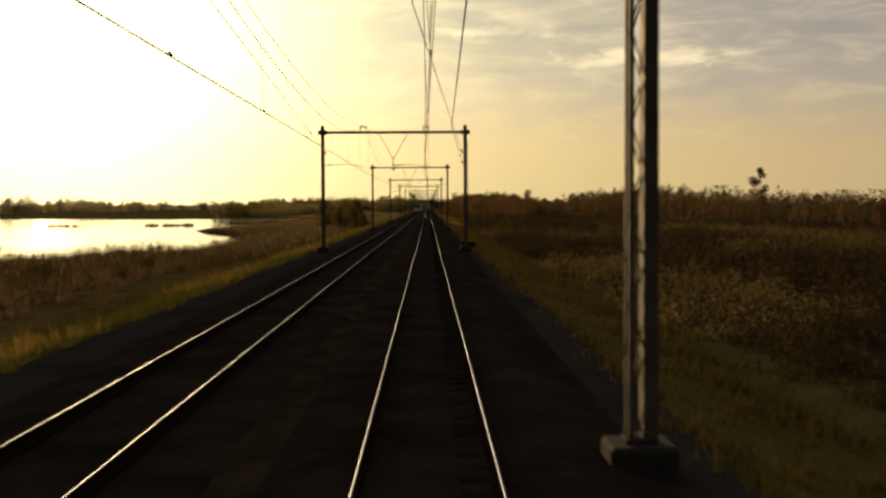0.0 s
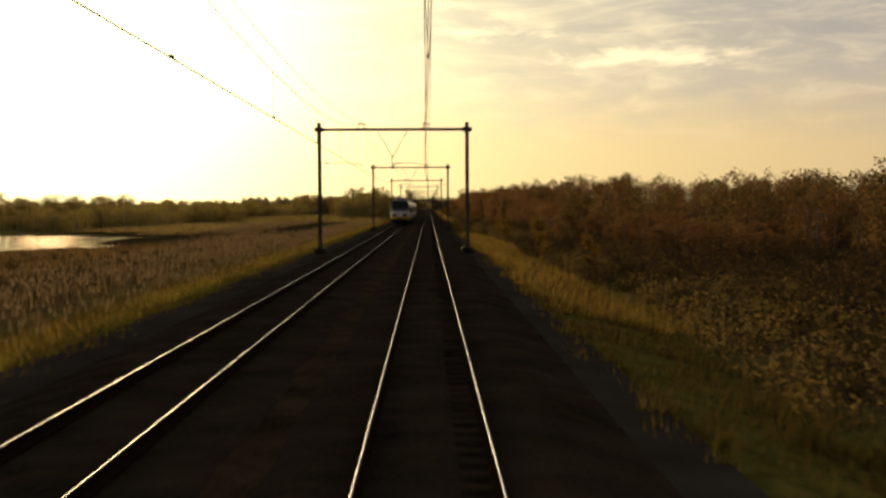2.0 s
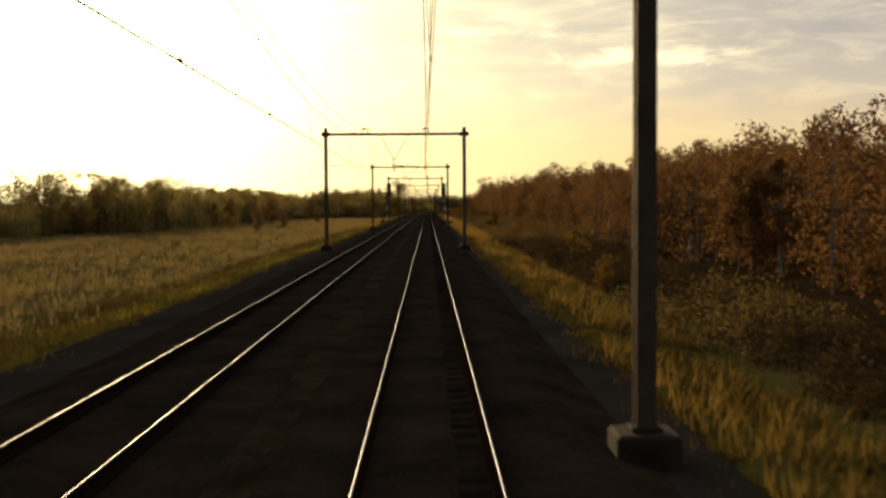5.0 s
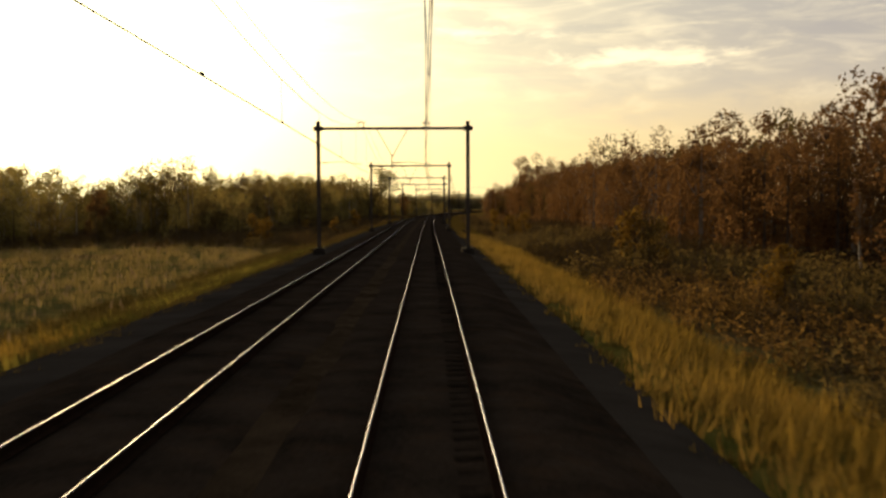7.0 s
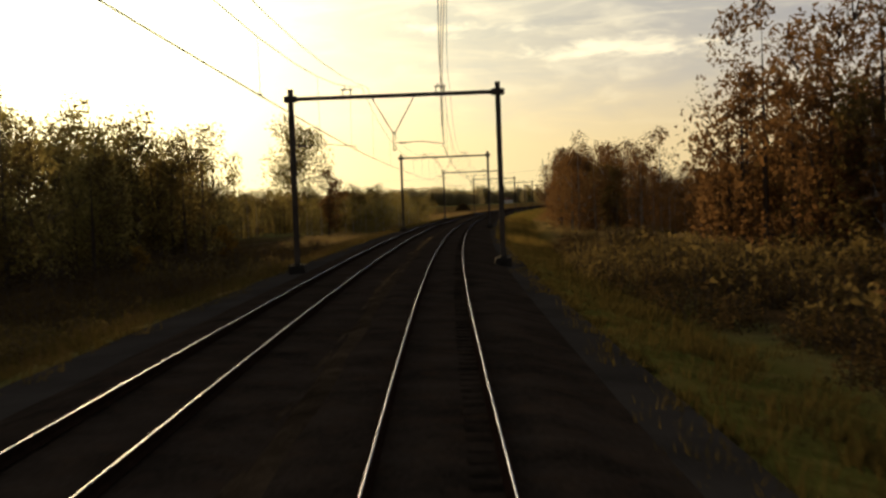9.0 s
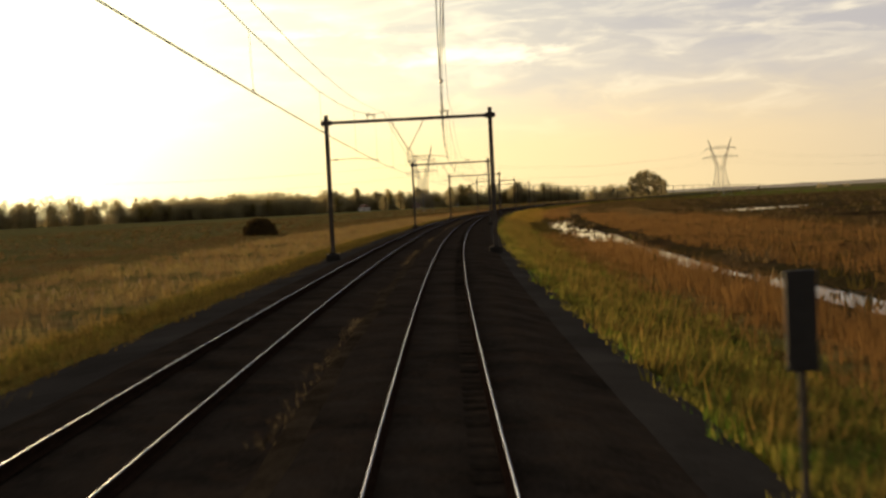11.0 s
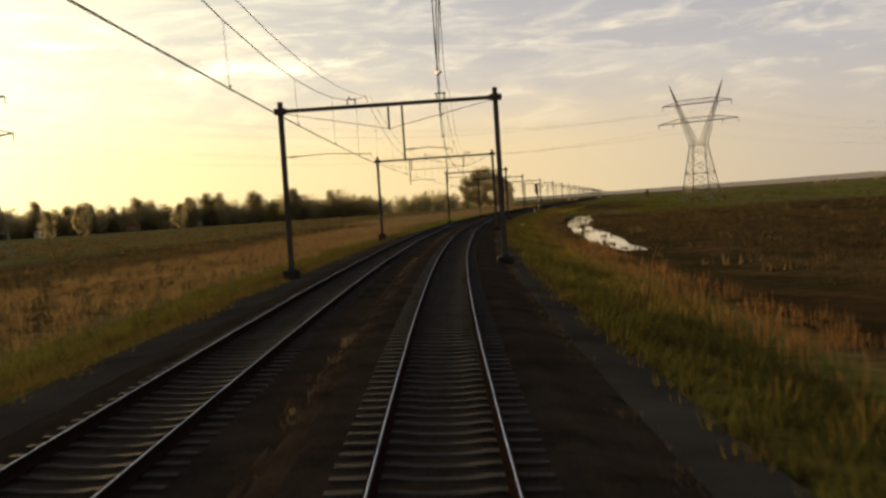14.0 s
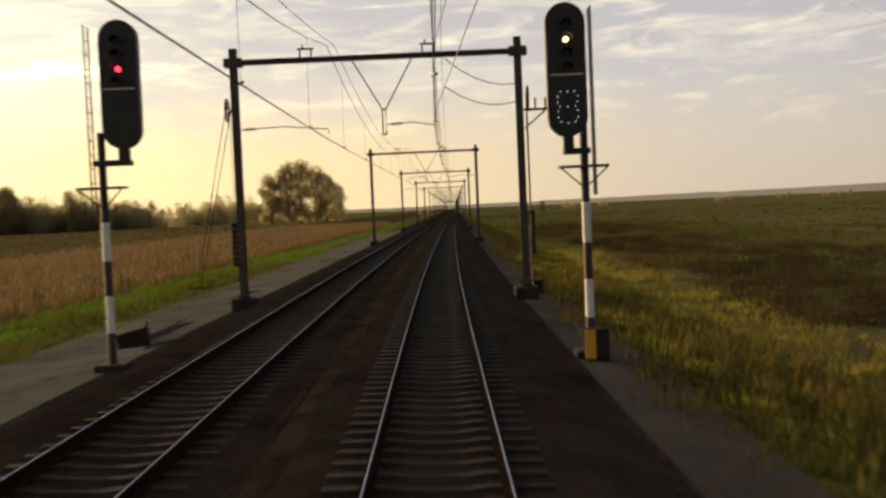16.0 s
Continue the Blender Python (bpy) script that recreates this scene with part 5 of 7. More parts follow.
    for yb in (y0 + (y1 - y0) * 0.15, y0 + (y1 - y0) * 0.85):
        bm = bmesh.new()
        for side in (-1, 1):
            box(bm, side * 1.02 - 0.07, side * 1.02 + 0.07, yb - 1.6, yb + 1.6, 0.42, 0.62, 0.03)
        box(bm, -1.0, 1.0, yb - 0.3, yb + 0.3, 0.45, 0.65, 0.03)
        bogie = part("bogie", bm, m_under, p, "black bogie frame")
        for yw in (yb - 1.25, yb + 1.25):
            bm = bmesh.new()
            for side in (-1, 1):
                tube(bm, [(side * 0.72, yw, 0.455), (side * 0.83, yw, 0.455)], 0.455, 24)
            tube(bm, [(-0.72, yw, 0.455), (0.72, yw, 0.455)], 0.08, 8)
            part("wheelset", bm, m_rail_side, bogie, "steel wheels on an axle")
    if roof_box:
        a0 = y0 + (2.4 if cab < 0 else 8.4)
        top_ = 4.10 if cab < 0 else 4.17
        n = int((y1 - y0 - (8 if cab < 0 else 9.5)) / 2.1)
        for k in range(n):
            eq = part("roof_unit", one(box, -0.62, 0.62, a0 + k * 2.1, a0 + k * 2.1 + 1.95, 3.70, top_ if k or cab > 0 else 4.2, 0.06), m_roof, roof, "grey roof equipment box")
            for j in range(5):
                part("louvre", one(box, -0.635, 0.635, a0 + k * 2.1 + 0.25 + j * 0.3, a0 + k * 2.1 + 0.33 + j * 0.3, 3.80, 3.90), m_under, eq) if k % 3 == 0 else None
    if pantograph:
        yp = y1 - 4.0
        bm = bmesh.new()
        box(bm, -0.6, 0.6, yp - 0.7, yp + 0.7, 3.80, 3.88)
        for side in (-1, 1):
            tube(bm, [(side * 0.35, yp, 3.8), (side * 0.3, yp + 1.3, 4.55), (side * 0.3, yp + 0.1, 5.25)], 0.03, 5)
            for k in (-0.5, 0.5):
                insulator(bm, (side * 0.5, yp + k, 3.74), (side * 0.5, yp + k, 3.76), 0.07, 2)
        for k in (0.0, 0.3):
            tube(bm, [(-0.85, yp + k, 5.15), (-0.6, yp + k, 5.32), (0.6, yp + k, 5.32), (0.85, yp + k, 5.15)], 0.03, 5)
        part("pantograph", bm, m_under, p, "raised pantograph with twin bars")
    if cab:
        yc = y0 if cab < 0 else y1
        def place(bm):
            bmesh.ops.translate(bm, vec=(0, yc, 0), verts=bm.verts)
            return bm
        front = part("nose", place(one(nose_sheet, -1.5, 1.5, 1.24, 2.12, cab, 0.0, 24, 8)), m_white, p, "rounded white front", True)
        part("nose_band", place(one(nose_sheet, -1.5, 1.5, 0.92, 1.24, cab, 0.0, 24, 3)), m_yellow, front, "yellow lower front")
        part("blue_panel", place(one(nose_sheet, -1.5, 1.5, 2.12, 2.52, cab, 0.0, 24, 4)), m_navy, front, "navy blue panel below the windscreen", True)
        part("windscreen", place(one(nose_sheet, -1.5, 1.5, 2.52, 3.70, cab, 0.0, 24, 11)), m_glass, front, "wide dark windscreen", True)
        part("nose_top", place(one(nose_sheet, -1.5, 1.5, 3.70, 3.84, cab, 0.0, 24, 4)), m_roof, front, "grey brow above the windscreen", True)
        part("emblem", place(one(nose_sheet, -0.09, 0.09, 2.24, 2.36, cab, 0.035, 2, 2)), m_yellow, front, "small plain yellow emblem")
        for x in (-0.82, 0.82):
            part("lamp_surround", place(one(nose_oval, x, 1.49, 0.31, 0.20, cab, 0.03)), m_black, front, "rounded black lamp housing")
            bm = bmesh.new()
            tube(bm, [(x * 0.9, cab * (nose_y(x * 0.9, 1.48) + 0.0), 1.48), (x * 0.9, cab * (nose_y(x * 0.9, 1.48) + 0.06), 1.48)], 0.052, 10)
            part("headlight", place(bm), m_head_lamp, front, "lit warm headlight")
        bm = bmesh.new()
        box(bm, -0.25, 0.25, min(cab * 0.6, cab * 1.35), max(cab * 0.6, cab * 1.35), 0.75, 1.02, 0.05)
        part("coupler", place(bm), m_under, p, "black automatic coupler")
        part("wiper", place(one(tube, [(0.15, cab * (nose_y(0.2, 2.5) + 0.02), 2.5), (0.55, cab * (nose_y(0.5, 3.1) + 0.03), 3.05)], 0.012, 4)), m_black, front)
    return p


TRAIN = [(471.2, 494.0, -1, False), (494.6, 516.6, 1, False), (517.2, 542.25, -1, True), (543.4, 569.6, 1, False)]
for a, b, c, pan in TRAIN:
    railcar(a, b, c, pan, roof_box=c < 0 or a > 540)
for a, b in ((494.0, 494.6), (542.25, 543.4)):
    g = thing("gangway_bellows", on_line((a + b) / 2, -D), "dark rubber gangway bellows between two railcars", "gangway", "gangways of the train")
    for k in range(7):
        y, w = -(b - a) / 2 + 0.02 + k * (b - a - 0.04) / 7, (b - a - 0.04) / 7
        bm = bmesh.new()
        shell(bm, y, y + w * 0.55, [(x * 0.985, z) for x, z in full_profile()])
        shell(bm, y + w * 0.55, y + w, [(x * 0.955, z * 0.995) for x, z in full_profile()])
        part("fold", bm, m_rubber, g)

# ---------------------------------------------------------------- plants
def scatter_tris(rng, centres, size):
    """Small leaf triangles, one round each centre, turned at random."""
    n = len(centres)
    a = rng.normal(size=(n, 3))
    a /= np.linalg.norm(a, axis=1)[:, None]
    b = np.cross(a, rng.normal(size=(n, 3)))
    b /= np.linalg.norm(b, axis=1)[:, None] + 1e-9
    sz = size * rng.uniform(0.55, 1.3, (n, 1))
    v = np.stack([centres - a * sz * 0.6 - b * sz * 0.35, centres - a * sz * 0.45 + b * sz * 0.45, centres + a * sz * 0.75], 1).reshape(-1, 3)
    return v, [(3 * i, 3 * i + 1, 3 * i + 2) for i in range(n)]


def tree(name, m, label, rng, height, spread, leaf_mat, bark_mat, leaves=900, leaf=0.4, low=0.25, lean=0.0, blobs=11, twigs=120, group="trees of the wood", category="tree"):
    """A tapered trunk with limbs and an uneven crown of many small leaves."""
    t = thing(name, m, label, category, group)
    bm = bmesh.new()
    pts = [(lean * height * u + 0.02 * height * math.sin(5 * u), 0.015 * height * math.sin(4 * u + 1), height * 0.82 * u - 0.2 * (u == 0)) for u in (0, 0.2, 0.45, 0.7, 1.0)]
    tube(bm, pts, 0.018 * height + 0.03, 7, 0.02, False)
    cen, rad = [], []
    for i in range(blobs):
        u = low + (0.95 - low) * (i + rng.uniform(0, 1)) / blobs
        a = rng.uniform(0, 2 * math.pi)
        w = spread * math.sin(math.pi * min(0.97, 0.18 + 0.80 * (u - low) / (1 - low))) ** 0.8
        r = w * rng.uniform(0.15, 0.75)
        c = np.array([lean * height * u + math.cos(a) * r, math.sin(a) * r, height * u])
        cen.append(c)
        rad.append(np.array([1, 1, 0.8]) * spread * rng.uniform(0.28, 0.52))
        z0 = height * max(0.12, u - rng.uniform(0.12, 0.28))
        base = Vector((lean * z0, 0, z0))
        mid_ = base.lerp(Vector(c), 0.55) + Vector((0, 0, -0.04 * height))
        tube(bm, [base, mid_, c], 0.007 * height + 0.008, 4, 0.008, False)
    for i in range(twigs):
        k = rng.integers(blobs)
        d = rng.normal(size=3)
        d[2] = abs(d[2]) + 0.3
        d /= np.linalg.norm(d)
        a = cen[k] + d * rad[k] * 0.4
        b = cen[k] + d * rad[k] * rng.uniform(1.0, 1.45)
        tube(bm, [a, b], 0.012 + 0.001 * height, 3, 0.004, False)
    part("trunk", bm, bark_mat, t, "slender trunk with limbs and bare twigs")
    k = rng.integers(blobs, size=leaves)
    d = rng.normal(size=(leaves, 3))
    d /= np.linalg.norm(d, axis=1)[:, None]
    r = rng.uniform(0, 1, (leaves, 1)) ** 0.4 * rng.uniform(0.75, 1.15, (leaves, 1))
    v, f = scatter_tris(rng, np.array(cen)[k] + d * np.array(rad)[k] * r, leaf)
    raw("crown", v, f, leaf_mat, t, "thin autumn crown of small leaves")
    return t


def bush(m, label, rng, height, spread, leaf_mat, leaves=420, leaf=0.2):
    t = thing("bush", m, label, "bush", "bushes of the scrub")
    bm = bmesh.new()
    tips = []
    for i in range(14):
        a, u = rng.uniform(0, 2 * math.pi), rng.uniform(0.2, 1)
        tip = Vector((math.cos(a) * spread * u, math.sin(a) * spread * u, height * rng.uniform(0.55, 1.05) * (1.1 - 0.45 * u)))
        tube(bm, [(math.cos(a) * 0.1, math.sin(a) * 0.1, -0.2), tip * 0.5 + Vector((0, 0, 0.15 * height)), tip], 0.025, 4, 0.006, False)
        tips.append(tip)
    part("stem", bm, m_bark, t, "thin bare stems")
    k = rng.integers(14, size=leaves)
    c = np.array(tips)[k] * rng.uniform(0.35, 1.02, (leaves, 1)) + rng.normal(size=(leaves, 3)) * spread * 0.17
    c[:, 2] = np.abs(c[:, 2])
    v, f = scatter_tris(rng, c, leaf)
    raw("foliage", v, f, leaf_mat, t)
    return t


rng = np.random.default_rng(7)
KINDS = {}


def add_kind(key, fn):
    KINDS.setdefault(key, []).append(fn)


def plant(key, s, off, size=1.0, sink=0.0):
    """Places a copy of one of a kind's plants; the first uses are the originals themselves."""
    fns = KINDS[key]
    i = int(rng.integers(len(fns)))
    z = ground_z(s, off) - sink
    m = on_line(s, off, z, float(rng.uniform(0, 360))) @ Matrix.Scale(size, 4)
    if callable(fns[i]):
        ob = fns[i](m)
        ob.matrix_basis = m @ Matrix.Scale(K, 4)
        fns[i] = (ob,)
        return ob
    src = fns[i][0]
    c = copy_thing(src, m)
    c.matrix_basis = m @ Matrix.Scale(K, 4)
    return c


def seeded(n):
    return np.random.default_rng(n)


for n_ in range(3):
    add_kind("birch", lambda m, n_=n_: tree("birch_tree", m, "slender birch with pale bark and thin russet leaves", seeded(20 + n_), 10, 2.0, m_leaf_brown, m_birch_bark, 1700, 0.22, 0.3, 0.02 * n_, 12, 160))
    add_kind("oak", lambda m, n_=n_: tree("oak_tree", m, "broad young oak with dense brown autumn leaves", seeded(30 + n_), 9.5, 3.3, m_leaf_brown, m_bark, 2600, 0.25, 0.16, 0.0, 15, 150))
    add_kind("willow", lambda m, n_=n_: tree("willow_tree", m, "bushy olive willow with many upright twigs", seeded(40 + n_), 6.5, 3.0, m_leaf_olive, m_bark, 2000, 0.22, 0.10, 0.0, 14, 200))
    add_kind("scrub", lambda m, n_=n_: bush(m, "low tangled brown shrub in rough grass", seeded(50 + n_), 2.0, 1.7, m_leaf_scrub, 600, 0.15))
    add_kind("olive_scrub", lambda m, n_=n_: bush(m, "low olive shrub with sparse leaves", seeded(60 + n_), 2.2, 1.8, m_leaf_olive, 600, 0.15))
for n_ in range(2):
    add_kind("gold", lambda m, n_=n_: tree("young_tree", m, "young tree with golden autumn leaves", seeded(70 + n_), 4.0, 1.7, m_leaf_gold, m_bark, 700, 0.24, 0.12, 0.0, 10, 60))
    add_kind("tall", lambda m, n_=n_: tree("tall_tree", m, "tall spreading half-bare tree against the sky", seeded(80 + n_), 19, 7.6, m_leaf_glare, m_bark, 5200, 0.34, 0.38, 0.0, 20, 420, "tall trees", "tree"))
    add_kind("lime", lambda m, n_=n_: tree("lime_tree", m, "rounded leafy tree of a distant belt, paled by painted haze", seeded(90 + n_), 14, 4.8, m_leaf_hazed, m_bark, 7000, 0.34, 0.10, 0.0, 26, 160, "trees of the belt"))


def wood(keys, n, s0, s1, o0, o1, z0, z1):
    """Scatters n plants over a stretch of the line."""
    for _ in range(n):
        s, o = float(rng.uniform(s0, s1)), float(rng.uniform(o0, o1))
        if lake(s, o) > 0.02:
            continue
        plant(keys[int(rng.integers(len(keys)))], s, o, float(rng.uniform(z0, z1)), 0.05)


def thicket_mesh(name, seed, n_mounds, per, length, width, h0, h1, leaf, mat, spread=1.3):
    """A closed stand of low shrubs: leaf mounds down to the ground, and bare stems above them."""
    r = seeded(seed)
    c = np.stack([r.uniform(-width / 2, width / 2, n_mounds), r.uniform(-length / 2, length / 2, n_mounds)], 1)
    h = r.uniform(h0, h1, n_mounds)
    k = np.repeat(np.arange(n_mounds), per)
    d = r.normal(size=(len(k), 3))
    d /= np.linalg.norm(d, axis=1)[:, None]
    d[:, 2] = np.abs(d[:, 2])
    q = r.uniform(0.45, 1.08, (len(k), 1))
    pos = np.concatenate([c[k], np.zeros((len(k), 1))], 1) + d * q * np.stack([h[k] * 0 + spread, h[k] * 0 + spread, h[k]], 1)
    v, f = scatter_tris(r, pos, leaf)
    n = n_mounds * 7
    k = r.integers(n_mounds, size=n)
    p = c[k] + r.normal(size=(n, 2)) * spread * 0.5
    t = np.zeros((n, 3, 3))
    t[:, 0, :2], t[:, 1, :2] = p - (0.02, 0), p + (0.02, 0.01)
    t[:, 2, :2] = p + r.normal(size=(n, 2)) * 0.35
    t[:, 2, 2] = h[k] * r.uniform(0.95, 1.45, n)
    return stuff_mesh(name, [(v, f, mat), (t.reshape(-1, 3), [(3 * i, 3 * i + 1, 3 * i + 2) for i in range(n)], m_bark)])


def stuff_mesh(name, layers):
    me = bpy.data.meshes.new(name)
    vs, fs, idx, base = [], [], [], 0
    for li, (v, f, mat) in enumerate(layers):
        vs.append(np.asarray(v))
        fs += [tuple(i + base for i in t) for t in f]
        idx += [li] * len(f)
        base += len(v)
        me.materials.append(mat)
    me.from_pydata(np.concatenate(vs).tolist(), [], fs)
    me.polygons.foreach_set("material_index", idx)
    return me


def wood_mesh(seed, trees_n, per, length, width, h0, h1, leaf, mats, low=0.04, slim=0.2):
    """A closed stand of trees: overlapping ragged crowns from near the ground up, trunks between."""
    r = seeded(seed)
    layers = []
    tv, tf = [], []
    for mi, mat in enumerate(mats):
        pos = []
        for _ in range(trees_n // len(mats)):
            c = np.array([r.uniform(-width / 2, width / 2), r.uniform(-length / 2, length / 2), 0])
            h = r.uniform(h0, h1)
            nb = 9
            b_c = []
            for i in range(nb):
                u = low + (0.94 - low) * (i + r.uniform()) / nb
                a = r.uniform(0, 6.28)
                w = h * slim * (0.55 + 0.75 * math.sin(math.pi * min(1, 0.15 + 0.85 * u)))
                b_c.append((c + (math.cos(a) * w * 0.6, math.sin(a) * w * 0.6, h * u), w * r.uniform(0.45, 0.8)))
            k = r.integers(nb, size=per)
            d = r.normal(size=(per, 3))
            d /= np.linalg.norm(d, axis=1)[:, None]
            q = r.uniform(0.2, 1.0, (per, 1)) ** 0.5 * r.uniform(0.85, 1.10, (per, 1))
            pos.append(np.array([b_c[i][0] for i in k]) + d * q * np.array([b_c[i][1] for i in k])[:, None])
            n = 16                                     # twigs and trunk
            k = r.integers(nb, size=n)
            b0 = np.array([b_c[i][0] for i in k])
            rr = np.array([b_c[i][1] for i in k])[:, None]
            d = r.normal(size=(n, 3))
            d[:, 2] = np.abs(d[:, 2]) + 0.5
            d /= np.linalg.norm(d, axis=1)[:, None]
            tip = b0 + d * rr * r.uniform(0.9, 1.35, (n, 1))
            t = np.stack([b0 - (0.05, 0, 0), b0 + (0.05, 0.02, 0), tip], 1)
            trunk = np.array([[c - (0.16, 0, 0.3), c + (0.16, 0, -0.3), c + (0, 0, h * 0.9)], [c - (0, 0.16, 0.3), c + (0, 0.16, -0.3), c + (0, 0, h * 0.9)]])
            tv.append(np.concatenate([t, trunk]).reshape(-1, 3))
        v, f = scatter_tris(r, np.concatenate(pos), leaf)
        layers.append((v, f, mat))
    tv = np.concatenate(tv)
    layers.append((tv, [(3 * i, 3 * i + 1, 3 * i + 2) for i in range(len(tv) // 3)], m_birch_bark if seed % 2 else m_bark))
    return stuff_mesh("woodland", layers)


NEAR_THICKET = [thicket_mesh("thicket", 460 + k, 56, 150, 21, 9, 0.7, 1.8, 0.135, m_leaf_olive if k == 3 else m_leaf_scrub, 1.1) for k in range(4)]
FRONT_WOODS = [wood_mesh(480 + k, 12, 1300, 20, 9, 7.0, 11.5, 0.20, (m_leaf_brown, m_leaf_olive if k == 2 else m_leaf_brown)) for k in range(4)]
THICKET = [thicket_mesh("thicket", 400 + k, 40, 60, 21, 13, 0.8, 1.9, 0.22, m_leaf_brown if k % 2 else m_leaf_olive) for k in range(4)]
SCRUB = [thicket_mesh("thicket", 410 + k, 44, 100, 21, 13, 0.8, 1.9, 0.17, m_leaf_olive if k == 3 else m_leaf_scrub) for k in range(4)]
GOLDEN = [thicket_mesh("thicket", 490 + k, 56, 150, 21, 9, 0.7, 1.7, 0.135, m_leaf_russet if k in (1, 2) else m_leaf_olive, 1.1) for k in range(4)]
WOODS = [wood_mesh(420 + k, 14, 500, 20, 14, 7.5, 11.5, 0.27, (m_leaf_brown, m_leaf_brown if k % 2 else m_leaf_olive), 0.20) for k in range(4)]
WILLOWS = [wood_mesh(450 + k, 16, 950, 20, 14, 6.5, 10.5, 0.22, (m_leaf_glare, m_leaf_glare if k % 2 else m_leaf_olive), 0.03, 0.24) for k in range(4)]
ALDERS = [wood_mesh(470 + k, 14, 1200, 20, 11, 7.0, 11.0, 0.20, (m_leaf_glare, m_leaf_olive), 0.03, 0.23) for k in range(3)]
WILLOW_SCRUB = [thicket_mesh("thicket", 416 + k, 40, 60, 21, 13, 0.8, 1.9, 0.20, m_leaf_glare) for k in range(3)]
FAR_WOODS = [wood_mesh(430 + k, 12, 220, 20, 14, 7.5, 11.5, 0.42, (m_leaf_brown, m_leaf_olive), 0.1) for k in range(3)]
BELT = [wood_mesh(440 + k, 12, 1100, 24, 14, 6.0, 11.0, 0.30, (m_leaf_hazed, m_leaf_hazed), 0.02, 0.30) for k in range(3)]


def stand(meshes, label, category, s0, s1, step, off, size, jitter=1.5, high=None):
    """Stands of a kind in a row along the line; high may change their size with the distance."""
    s = s0
    while s < s1:
        o = off + float(rng.uniform(-jitter, jitter))
        if lake(s, o) < 0.05 and lake(s + 6, o) < 0.05 and lake(s - 6, o) < 0.05:
            i = int(rng.integers(len(meshes)))
            ob = new(meshes[i].name.split(".")[0], meshes[i])
            z = size * float(rng.uniform(0.88, 1.12)) * (high(s) if high else 1.0)
            ob.matrix_basis = on_line(s, o, ground_z(s, o), 180.0 * float(rng.integers(2)) + float(rng.uniform(-8, 8))) @ Matrix.Diagonal((K * max(z, 0.9), K * max(z, 0.9), K * z, 1))
            tagged(ob, label, category, kind="stuff")
        s += step * max(1.0, size)


T_LABEL, W_LABEL = "dense tangle of low brown and olive shrubs", "dense autumn woodland of birch and oak in russet leaf"
# right-hand side: scrub, far tree line, then a wood that grows taller towards the bend
stand(NEAR_THICKET, T_LABEL, "scrub", -5, 560, 17, 13.0, 0.85, 1.0)
for o in (22, 35, 50, 66):
    stand(SCRUB, T_LABEL, "scrub", -5, 560, 19, o, 1.1, 2.0)
stand(FAR_WOODS, W_LABEL, "woodland", 60, 660, 19, 88, 1.0, 4, lambda s: np.interp(s, [60, 300, 420, 500, 640], [0.60, 0.66, 0.85, 1.05, 1.15]))
stand(FAR_WOODS, W_LABEL, "woodland", 60, 660, 19, 110, 1.1, 3, lambda s: np.interp(s, [60, 300, 420, 500, 640], [0.66, 0.72, 0.9, 1.1, 1.2]))
G_LABEL = "low golden-olive scrub between the verge and the wood"
stand(NEAR_THICKET, T_LABEL, "scrub", 560, 880, 17, 12.5, 0.95, 1.0)
stand(GOLDEN, G_LABEL, "scrub", 880, 1110, 17, 12.8, 0.85, 1.0)
stand(GOLDEN, G_LABEL, "scrub", 880, 1130, 17, 22.0, 1.15, 1.2)
stand(SCRUB, T_LABEL, "scrub", 1135, 1300, 17, 22.0, 1.15, 1.2)
stand(NEAR_THICKET, T_LABEL, "scrub", 1115, 1440, 17, 12.5, 0.95, 1.0)
stand(THICKET, T_LABEL, "scrub", 1300, 1420, 17, 22.5, 1.3, 1.5)
stand(FRONT_WOODS, W_LABEL, "woodland", 400, 640, 16, 25, 0.42, 1.5, lambda s: np.interp(s, [400, 640], [0.75, 1.75]))
stand(WOODS, W_LABEL, "woodland", 390, 640, 17, 40, 0.78, 1.5, lambda s: np.interp(s, [390, 480, 640], [0.75, 1.1, 1.4]))
stand(FRONT_WOODS, W_LABEL, "woodland", 630, 900, 16, 25, 0.80, 1.5, lambda s: np.interp(s, [630, 900], [0.9, 1.2]))
stand(WOODS, W_LABEL, "woodland", 630, 900, 17, 37, 1.12, 1.5)
stand(FRONT_WOODS, W_LABEL, "woodland", 890, 1110, 16, 34, 1.28, 1.5, lambda s: np.interp(s, [890, 1000, 1030, 1110], [0.9, 0.90, 0.80, 0.90]))
stand(WOODS, W_LABEL, "woodland", 890, 1110, 18, 48, 1.32, 1.5)
stand(FRONT_WOODS, W_LABEL, "woodland", 1100, 1290, 16, 34, 1.36, 1.5, lambda s: np.interp(s, [1100, 1170, 1290], [0.87, 0.95, 1.0]))
stand(FRONT_WOODS, W_LABEL, "woodland", 1290, 1445, 16, 36, 1.34, 1.5, lambda s: np.interp(s, [1290, 1338, 1356, 1400, 1445], [0.93, 0.93, 1.1, 1.33, 1.45]))
stand(WOODS, W_LABEL, "woodland", 1100, 1290, 18, 48, 1.45, 1.5, lambda s: np.interp(s, [1100, 1290], [1.1, 1.05]))
stand(WOODS, W_LABEL, "woodland", 1290, 1480, 18, 51, 1.55, 1.5, lambda s: np.interp(s, [1290, 1340, 1400, 1480], [0.95, 1.0, 1.22, 1.15]))
stand(FRONT_WOODS, W_LABEL, "woodland", 1455, 1500, 16, 27, 0.75, 1.0)
stand(FRONT_WOODS, W_LABEL, "woodland", 1495, 1590, 15, 19, 1.25, 1.5)
